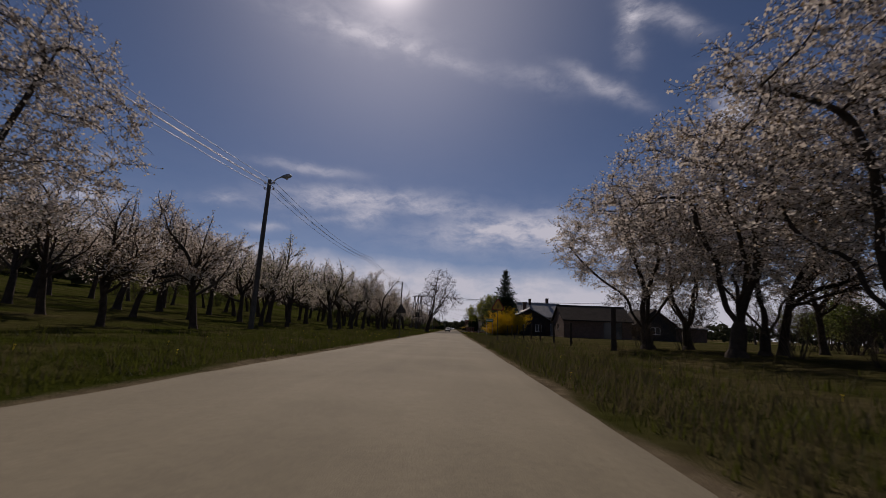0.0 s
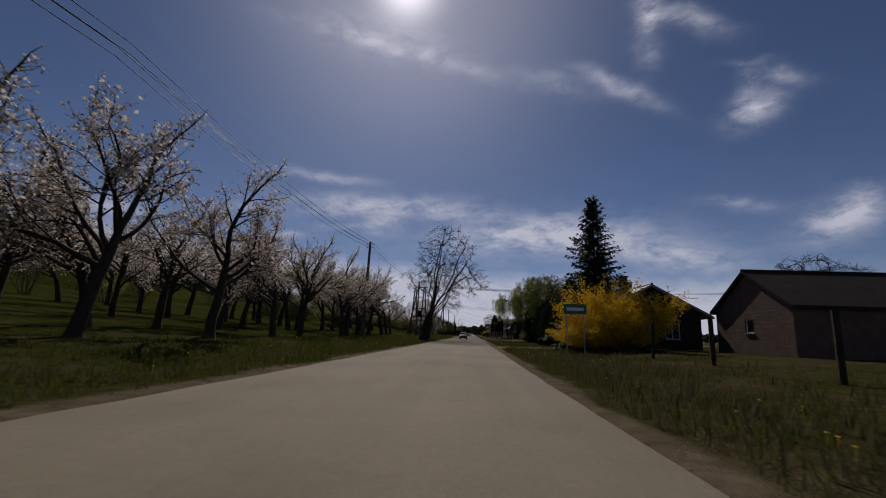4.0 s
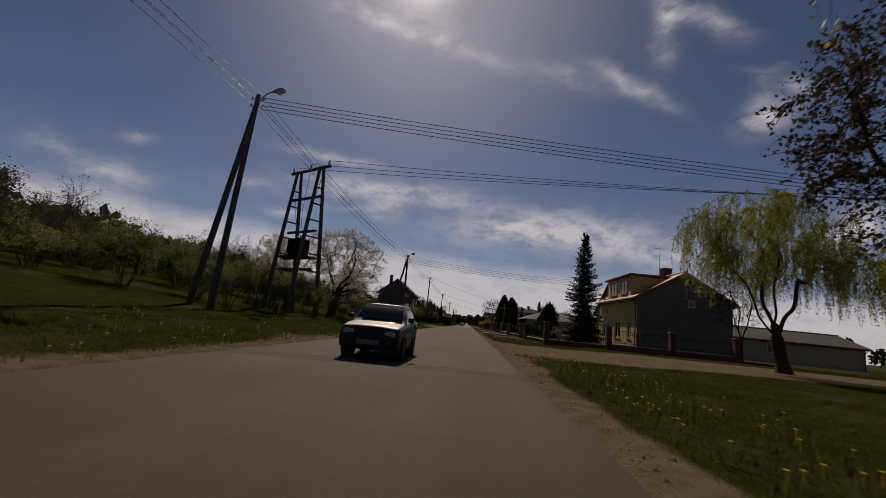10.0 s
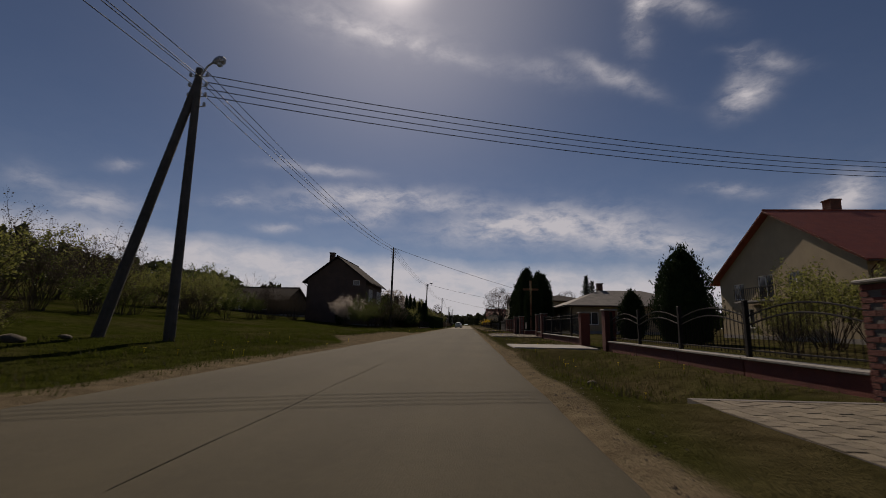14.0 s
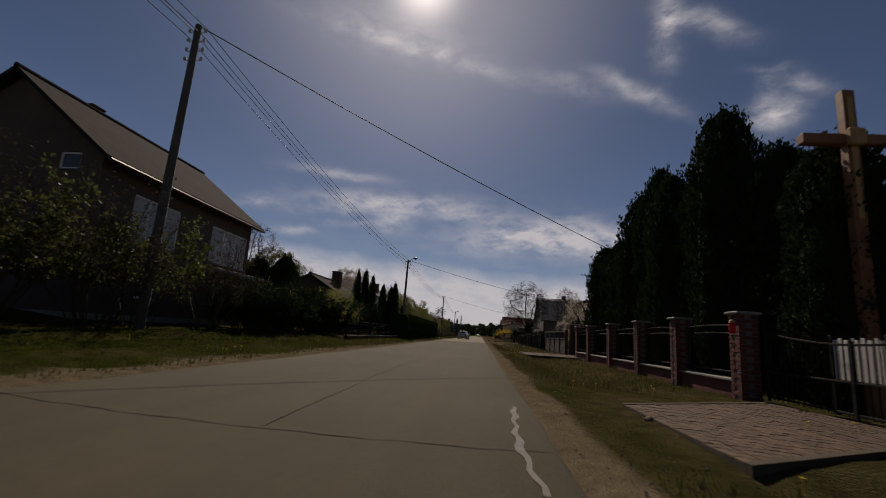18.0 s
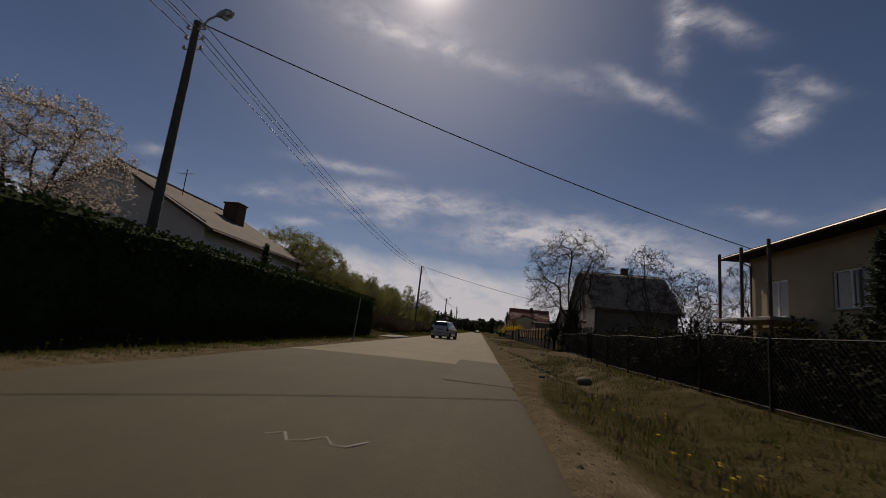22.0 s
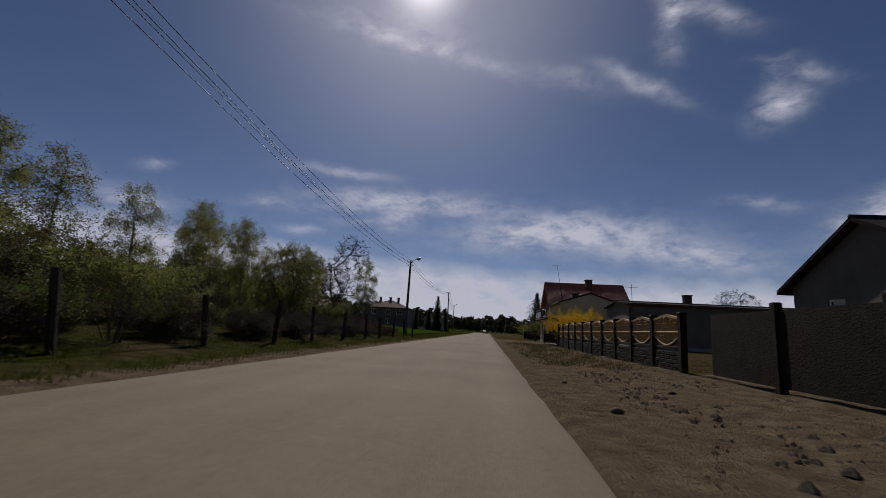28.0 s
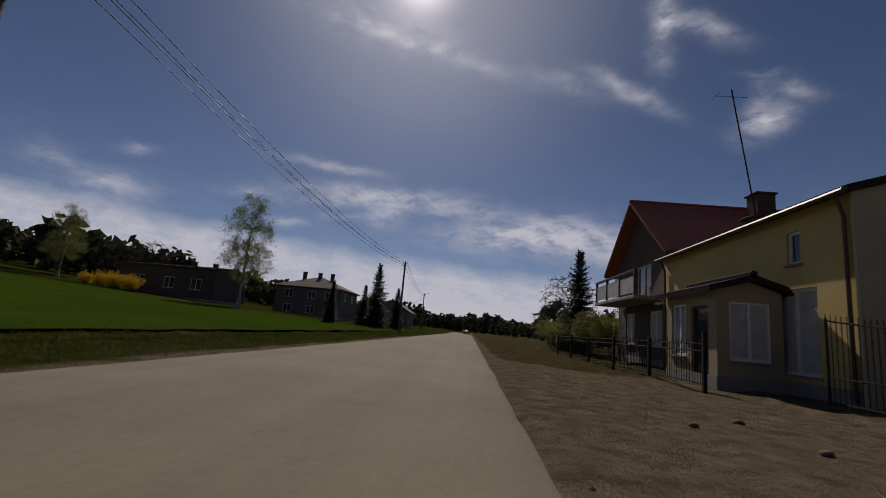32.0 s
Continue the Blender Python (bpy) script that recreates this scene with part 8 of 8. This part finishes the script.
# ---- cars ----
ESTATE = ((-2.11, 0.45, 0.62, 0.66, 0.84), (-2.09, 0.34, 0.90, 0.95, 0.93), (-2.02, 0.28, 0.95, 1.03, 0.965), (-1.86, 0.22, 0.96, 1.23, 0.985), (-1.68, 0.20, 0.96, 1.40, 0.995), (-1.3, 0.19, 0.95, 1.445, 1), (-0.7, 0.18, 0.94, 1.46, 1),
          (0.0, 0.18, 0.93, 1.45, 1), (0.35, 0.18, 0.92, 1.41, 1), (0.75, 0.18, 0.91, 1.21, 1), (1.12, 0.18, 0.90, 0.96, 0.995), (1.3, 0.19, 0.87, 0.90, 0.985), (1.7, 0.20, 0.80, 0.83, 0.95), (1.98, 0.24, 0.70, 0.73, 0.88), (2.10, 0.34, 0.56, 0.60, 0.74))
HATCH = ((-1.70, 0.45, 0.70, 0.74, 0.9), (-1.66, 0.3, 0.85, 0.90, 0.96), (-1.5, 0.24, 0.86, 1.08, 1), (-1.15, 0.2, 0.86, 1.32, 1), (-0.5, 0.2, 0.86, 1.36, 1), (0.05, 0.2, 0.86, 1.34, 1), (0.35, 0.2, 0.85, 1.18, 1), (0.68, 0.2, 0.84, 0.88, 1), (1.2, 0.2, 0.80, 0.83, 0.98), (1.6, 0.24, 0.74, 0.77, 0.95), (1.70, 0.36, 0.62, 0.66, 0.9))


def car(label, x, y, heading, stations, W, paint, panes):
    """A car whose nose points to +y before it is turned. stations: (y, sill, belt, roof, width share); panes: y ranges of the side windows."""
    root = thing("car", label, "car", (x, y, 0.03), heading)
    hw = W / 2
    ys = [q[0] for q in stations]
    L = ys[-1] - ys[0]

    def at(yy):
        return [float(np.interp(yy, ys, [q[k] for q in stations])) for k in (1, 2, 3, 4)]

    def half(yy):
        z0, zb, zr, k = at(yy)
        w = hw * k
        u = min(1.0, max(0.0, (zr - zb - 0.05) / 0.35))
        e = 0.90 - 0.15 * u
        return [(w * 0.84, z0), (w * 0.96, z0 + 0.06), (w * 0.995, z0 + (zb - z0) * 0.4), (w, z0 + (zb - z0) * 0.7), (w * 0.985, zb - 0.06), (w * 0.955, zb), (w * (0.93 * (1 - u) + u * 0.87), zb + (zr - zb) * 0.45), (w * e, zr - 0.05 * u - 0.012), (w * (e - 0.07), zr - 0.008), (w * 0.4, zr + 0.018)]

    fine = sorted(set(ys + [a + (b - a) * k / 3 for a, b in zip(ys, ys[1:]) for k in (1, 2)]))
    v, f = [], []
    for yy in fine:
        h = half(yy)
        v += [(-px, yy, pz) for px, pz in h] + [(px, yy, pz) for px, pz in reversed(h)]
    n = 20
    for j in range(len(fine) - 1):
        for i in range(n):
            f.append((j * n + i, (j + 1) * n + i, (j + 1) * n + (i + 1) % n, j * n + (i + 1) % n))
    f += [tuple(range(n)), tuple(reversed(range((len(fine) - 1) * n, len(fine) * n)))]
    Geo().add(v, f).part("body", paint, root, smooth=True)

    def side(yy, u, s, lift):
        h = half(yy)
        (xa, za), (xb, zb_), (xc, zc) = h[5], h[6], h[7]
        px, pz = (xa + (xb - xa) * u * 2, za + (zb_ - za) * u * 2) if u < 0.5 else (xb + (xc - xb) * (u * 2 - 1), zb_ + (zc - zb_) * (u * 2 - 1))
        return (s * (px + lift), yy, pz + lift * 0.25)

    for s in (-1, 1):
        for y0, y1, skew0, skew1 in panes:
            g, m = Geo(), 5
            vv = []
            for i in range(m + 1):
                for u in (0.10, 0.5, 0.90):
                    yy = (y0 + skew0 * u) + ((y1 + skew1 * u) - (y0 + skew0 * u)) * i / m
                    vv.append(side(yy, u, s, 0.008))
            g.add(vv, [(3 * i + k, 3 * i + 3 + k, 3 * i + 4 + k, 3 * i + 1 + k) for i in range(m) for k in (0, 1)])
            g.part("side_window", M_GLASS, root, smooth=True)
        Geo().tube([side(yy, 0.985, s, 0.0) for yy in np.arange(ys[4], panes[-1][1] - 0.1, 0.15)], 0.014, 5).part("roof_rail", M_TRIM, root)
        Geo().tube([(s * (half(yy)[2][0] + 0.004), yy, 0.52) for yy in np.arange(ys[0] + 0.95, ys[-1] - 0.95, 0.15)], 0.022, 5).part("rubbing_strip", M_TRIM, root)
        my = panes[-1][1] - 0.06
        Geo().lathe([(0.004, -0.07), (0.07, -0.06), (0.09, 0.0), (0.07, 0.06), (0.004, 0.07)], 10, (s * (hw + 0.06), my, 0.99)).part("door_mirror", M_TRIM, root)
        for y0, y1, _, _ in panes[-2:]:
            hx = half(y0 + 0.12)[4][0]
            Geo().box(s * hx - 0.02, s * hx + 0.02, y0 + 0.06, y0 + 0.20, 0.80, 0.835, 0.008).part("door_handle", M_TRIM, root)
            Geo().tube([(s * (half(y0)[k][0] + 0.001), y0, half(y0)[k][1]) for k in range(1, 6)], 0.006, 4).part("door_seam", M_TRIM, root)

    def screen(name, ya, yb, sign):
        vv, m, c = [], 6, 6
        for i in range(m + 1):
            u = 0.10 + 0.84 * i / m
            yy = ya + (yb - ya) * u
            h = half(yy)
            for k in range(c + 1):
                q = -1 + 2 * k / c
                vv.append((q * h[7][0] * 0.93, yy + sign * 0.016, at(yy)[2] + 0.014 + 0.012 * (1 - q * q)))
        g = Geo().add(vv, [(i * (c + 1) + k, i * (c + 1) + k + 1, (i + 1) * (c + 1) + k + 1, (i + 1) * (c + 1) + k) for i in range(m) for k in range(c)])
        g.part(name, M_GLASS, root, smooth=True)

    roof_end = [q for q in stations if q[3] > 1.3]
    screen("rear_window", ys[2], roof_end[0][0], -1)
    nose = [q[0] for q in stations if q[0] > 0.3 and q[3] < 1.0][0]
    screen("windscreen", nose, roof_end[-1][0], 1)
    for yy in (ys[0] + 0.74, ys[-1] - 0.76):
        for s in (-1, 1):
            arch = Geo().lathe([(0.355, 0.012), (0.355, -0.2), (0.02, -0.2)], 22)
            arch.v = [(s * (hw + pz - 0.004), yy + px, 0.30 + py) for px, py, pz in arch.v]
            arch.part("wheel_arch", M_TRIM, root)
            w = thing_part("wheel", root)
            w.location = (s * (hw - 0.085), yy, 0.285)
            t = Geo().lathe([(0.17, -0.09), (0.26, -0.095), (0.297, -0.07), (0.30, 0.0), (0.297, 0.07), (0.26, 0.095), (0.17, 0.09)], 22)
            t.v = [(pz, px, py) for px, py, pz in t.v]
            t.part("tyre", M_RUBBER, w, smooth=True)
            r = Geo().lathe([(0.175, -0.07), (0.175, 0.085), (0.12, 0.09), (0.04, 0.07), (0.002, 0.075)], 14)
            r.v = [(pz * s, px, py) for px, py, pz in r.v]
            r.part("rim", M_POLE, w)
    for nm, end, sgn in (("rear_bumper", ys[0], -1), ("front_bumper", ys[-1], 1)):
        b = Geo()
        prof = [(-0.02, 0.26), (0.05, 0.30), (0.085, 0.42), (0.085, 0.52), (0.05, 0.60), (-0.02, 0.62)]
        vv, m = [], 10
        for i in range(m + 1):
            q = -1 + 2 * i / m
            for o, pz in prof:
                vv.append((q * hw * 0.955, end + sgn * (o - 0.13 * q ** 4), pz))
        b.add(vv, [(6 * i + k, 6 * i + 6 + k, 6 * i + 7 + k, 6 * i + 1 + k) for i in range(m) for k in range(5)])
        b.part(nm, paint, root, smooth=True)
        Geo().tube([((-1 + 0.2 * i) * hw * 0.95, end + sgn * (0.088 - 0.13 * (-1 + 0.2 * i) ** 4), 0.50) for i in range(11)], 0.022, 5).part("bumper_strip", M_TRIM, root)
    Geo().box(-0.26, 0.26, ys[0] - 0.012, ys[0] + 0.02, 0.72, 0.83, 0.004).part("rear_plate", M_PLATE, root)
    Geo().box(-0.26, 0.26, ys[-1] + 0.088, ys[-1] + 0.10, 0.36, 0.47).part("front_plate", M_PLATE, root)
    for s in (-1, 1):
        Geo().box(s * hw * 0.86 - 0.085, s * hw * 0.86 + 0.085, ys[0] + 0.0, ys[0] + 0.22, 0.60, 0.93, 0.035).part("rear_light", M_LAMP_RED, root)
        Geo().box(s * hw * 0.66 - 0.13, s * hw * 0.66 + 0.13, ys[-1] - 0.12, ys[-1] + 0.02, 0.55, 0.69, 0.04).part("headlight", M_LAMP_CLEAR, root)
    Geo().box(-0.36, 0.36, ys[-1] - 0.03, ys[-1] + 0.012, 0.56, 0.66, 0.02).part("grille", M_TRIM, root)
    return root


estate = car("silver estate car driving away in the oncoming lane", -2.52, 274.95, -8, ESTATE, 1.56, M_CAR_SILVER, ((-1.62, -1.08, 0.24, 0.0), (-1.0, -0.22, 0.0, -0.02), (-0.14, 0.92, 0.0, -0.62)))
estate.scale = (0.91, 0.91, 0.92)
hatch = car("small dark boxy hatchback coming up the road", -2.05, 126.6, 180, HATCH, 1.48, M_CAR_DARK, ((-1.38, -0.52, 0.22, 0.0), (-0.44, 0.56, 0.0, -0.46)))

hatch.scale = (0.8, 0.8, 0.8)

# ---- driveways, stones, marks on the road ----
def paving(label, x0, x1, y0, y1, material, size=(0.2, 0.1), lift=0.03, count=300, name="paved_drive", skew=0.0, edge=None):
    """A paved apron: single blocks nearest the road, the rest one joined sheet of blocks. skew: how far it runs along the road on its way from it."""
    root = thing(name, label, "driveway", (0, 0, 0), kind="structure")
    edge = edge or M_MORTAR

    def slab(a, b, top):
        v = [(x, y + skew * (x - x0), z) for z in (-0.35, top) for x, y in ((x0, a), (x1, a), (x1, b), (x0, b))]
        return Geo().add(v, [(3, 2, 1, 0), (4, 5, 6, 7), (0, 1, 5, 4), (1, 2, 6, 5), (2, 3, 7, 6), (3, 0, 4, 7)])

    slab(y0, y1, lift - 0.012).part("bed", edge, root)
    me = Geo().box(0.004, size[1] - 0.004, 0.004, size[0] - 0.004, -0.05, 0.0, 0.006).mesh("paver", material)
    rest = Geo()
    rng = random.Random(2)
    nx, ny = int((x1 - x0) / size[1]), int((y1 - y0) / size[0])
    k = 0
    for i in range(nx):
        shift = y0 + skew * i * size[1]
        for j in range(ny):
            yy = shift + j * size[0] + (size[0] / 2 if i % 2 else 0)
            p = (x0 + i * size[1], yy, lift + rng.uniform(-0.004, 0.004))
            if i % 2 and j == 0:
                rest.box(p[0] + 0.004, p[0] + size[1] - 0.004, shift + 0.004, yy - 0.004, p[2] - 0.05, p[2])
            if i % 2 and j == ny - 1:
                rest.box(p[0] + 0.004, p[0] + size[1] - 0.004, yy + 0.004, yy + size[0] / 2 - 0.004, p[2] - 0.05, p[2])
            elif k < count:
                ob = new("paver", me)
                ob.parent, ob.location = root, p
                k += 1
            else:
                rest.box(p[0] + 0.004, p[0] + size[1] - 0.004, p[1] + 0.004, p[1] + size[0] - 0.004, p[2] - 0.05, p[2])
    ob = rest.part("paver_field", material, root)
    ob["kind"] = "stuff"
    for a, b in ((y0 - 0.1, y0), (y1, y1 + 0.1)):
        slab(a, b, lift + 0.004).part("edging", edge, root)


M_TRODDEN = mat("trodden_earth", (0.085, 0.068, 0.046), (0.05, 0.041, 0.029), 4, 0.95, 0.4, 40)
paving("sandy-grey cobbled driveway apron over the ditch", 1.75, 7.4, 191.0, 199.2, M_PAVER, (0.2, 0.16), 0.07)
paving("brown brick-paved drive with an earthy edge over the ditch", 2.3, 5.4, 202.0, 204.9, M_PAVER_RED, (0.16, 0.1), 0.05, skew=0.6, edge=M_TRODDEN)
paving("red brick-paved drive beside the grey fence", 2.7, 6.6, 221.9, 226.7, M_PAVER_RED, lift=0.05, edge=M_TRODDEN)
paving("sandy-grey cobbled drive beside the iron fence", 2.6, 5.1, 160.4, 163.4, M_PAVER, (0.2, 0.16), 0.03, 200)
paving("pale concrete-block drive on the left side", -9.4, -4.65, 264.8, 271.0, M_DRIVE, (0.4, 0.4), 0.05, 220)
for x0, x1, y0, y1, lb in ((1.7, 4.9, 175.2, 178.4, "pale concrete slab bridge over the ditch"),):
    sl = thing("concrete_slab", lb, "slab", (0, 0, 0), kind="structure")
    Geo().box(x0, x1, y0, y1, -0.3, 0.05, 0.03).part("slab", M_CONCRETE, sl)
for x, y, r, lb in ((2.3, 190.75, 0.22, "dark"), (3.1, 202.0, 0.25, ""), (3.1, 222.4, 0.25, "")):
    cu = thing("culvert_pipe", "dark concrete culvert mouth under the drive", "pipe", (x + 0.6, y, -0.24))
    g = Geo().lathe([(r, -0.25), (r, 0.25), (r - 0.05, 0.25), (r - 0.05, -0.25)], 14)
    g.v = [(a, c, b) for a, b, c in g.v]
    g.part("pipe", M_CONCRETE, cu)
rng = random.Random(21)


def stone(label, x, y, r, flat=0.6):
    v, f = [], []
    n, m = 8, 5
    for i in range(m + 1):
        a = math.pi * i / m
        for k in range(n):
            q = 2 * math.pi * k / n
            d = r * (1 + 0.3 * noise.noise((math.cos(q) * math.sin(a) * 1.5 + x, math.sin(q) * math.sin(a) * 1.5 + y, math.cos(a) * 1.5)))
            v.append((d * math.cos(q) * math.sin(a), d * math.sin(q) * math.sin(a), d * math.cos(a) * flat))
    for i in range(m):
        for k in range(n):
            f.append((i * n + k, i * n + (k + 1) % n, (i + 1) * n + (k + 1) % n, (i + 1) * n + k))
    ob = part("stone", mesh_of("stone", v, f, M_STONE, True))
    ob.location = (x, y, land(x, y) + r * flat * 0.45)
    tagged(ob, label, "stone", "roadside stones")


for k in range(60):
    y = rng.uniform(246, 345) if k < 40 else rng.uniform(100, 246)
    stone("small grey stone lying in the dirt verge", ROAD_R + rng.uniform(0.5, 3.6), y, rng.uniform(0.03, 0.09))
stone("dark boulder beside the dirt track", 2.7, 295.2, 0.2)
stone("dark boulder by the drive mouth", 3.3, 251.2, 0.24)
stone("dark lump of earth on the roadside grass", -4.85, 49.8, 0.16, 0.6)
for k in range(9):
    stone("rough dark stone in the meadow bank", -9.0 - 0.6 * k, 165.5 + 0.7 * rng.uniform(-2, 4), rng.uniform(0.12, 0.3), 0.5)
sl = part("broken_slab", Geo().box(-0.2, 0.2, -0.17, 0.17, -0.05, 0.03, 0.02).mesh("broken_slab", M_CONCRETE))
sl.matrix_basis = pose(2.35, 281.7, land(2.35, 281.7) + 0.03, 3, 4, 25)
tagged(sl, "broken pale concrete slab lying in the dirt", "slab")
gravel = Geo()
rn = np.random.default_rng(31)
for _ in range(9000):
    y = rn.uniform(95, 352)
    x = ROAD_R + 0.05 + abs(rn.normal(0, 0.45 if y < 246 else 1.1))
    r = rn.uniform(0.005, 0.016) if rn.random() < 0.93 else rn.uniform(0.016, 0.032)
    z = land(x, y)
    gravel.add([(x - r, y, z), (x, y - r, z), (x + r, y, z), (x, y + r, z), (x + r * 0.2, y, z + r * 0.8)], [(0, 1, 4), (1, 2, 4), (2, 3, 4), (3, 0, 4)])
tagged(gravel.part("gravel", M_STONE), "loose gravel scattered along the road edge", "gravel", kind="stuff")
clods = Geo()
for _ in range(3800):
    y = rn.uniform(246, 338)
    x = rn.uniform(2.0, 5.2)
    r = rn.uniform(0.012, 0.034) if rn.random() < 0.7 else rn.uniform(0.034, 0.075)
    z = land(x, y)
    h = r * rn.uniform(0.25, 0.6)
    clods.add([(x - r, y + 0.3 * r, z - 0.02), (x - 0.2 * r, y - r, z - 0.02), (x + r, y, z - 0.02), (x + 0.1 * r, y + r, z - 0.02), (x + r * 0.2, y, z + h), (x - r * 0.4, y + 0.1 * r, z + h * 0.8)], [(0, 1, 5), (1, 4, 5), (1, 2, 4), (2, 3, 4), (3, 5, 4), (3, 0, 5)])
M_CLOD = mat("earth_clod", (0.19, 0.155, 0.11), (0.13, 0.105, 0.075), 2, 0.95, 0.3, 40)
tagged(clods.part("earth_clods", M_CLOD), "dry clods and turf lumps on the dirt verge", "earth", kind="stuff")

# seams, repairs and worn paint
for y0, y1, x0 in ((141, 156, -1.75), (160, 181, -1.8), (201.8, 219, -1.42), (222, 236, -1.75)):
    strip_on_road("tar_seam", "thin dark joint running down the road's middle", [(x0 - 0.022 * (y - y0) * (y0 > 200 and y1 < 220) + 0.015 * math.sin(y * 0.6) + 0.012 * math.sin(y * 2.1), y) for y in np.arange(y0, y1, 0.4)], 0.012, M_TAR)
strip_on_road("tar_seam", "dark crack across the road", [(-4.3 + 0.2 * i, 201.75 + 0.05 * (0.2 * i - 3.3) ** 2 + 0.02 * math.sin(i * 1.3) + 0.012 * math.sin(i * 2.9)) for i in range(27)], 0.022, M_TAR)
strip_on_road("worn_paint", "pale crooked repair line near the road edge", [(0.68 - 0.05 * math.sin(i * 0.21) + 0.02 * math.sin(i * 1.7), 200.9 + 0.16 * i) for i in range(21)], 0.062, M_SEAL, rng_seed=4)
strip_on_road("worn_paint", "pale scraped mark across the lane", [(-1.5 + 0.12 * i, 151.8 + 0.1 * math.sin(i)) for i in range(7)], 0.022, M_SEAL)
strip_on_road("worn_paint", "pale scraped mark on the asphalt", [(-1.1 + 0.1 * i, 241.2 + 0.12 * math.sin(i * 2)) for i in range(8)], 0.02, M_SEAL)


def slab_on_road(label, corners, material, name="road_patch"):
    (x0, y0), (x1, y1) = corners
    v, f = [], []
    n = 8
    for j in range(n + 1):
        for i in range(n + 1):
            x, y = x0 + (x1 - x0) * i / n, y0 + (y1 - y0) * j / n
            if j in (0, n) or i == 0:
                x += 0.05 * noise.noise((x * 3, y * 3, 1))
                y += 0.06 * noise.noise((x * 3, y * 3, 5))
            v.append((x, y, road_z(x) + 0.006))
    for j in range(n):
        for i in range(n):
            f.append((j * (n + 1) + i, j * (n + 1) + i + 1, (j + 1) * (n + 1) + i + 1, (j + 1) * (n + 1) + i))
    tagged(new(name, mesh_of(name, v, f, material)), label, "road patch", kind="structure")


slab_on_road("dark rectangular asphalt repair at the road edge", ((-0.2, 245.7), (0.95, 251.2)), M_PATCH)
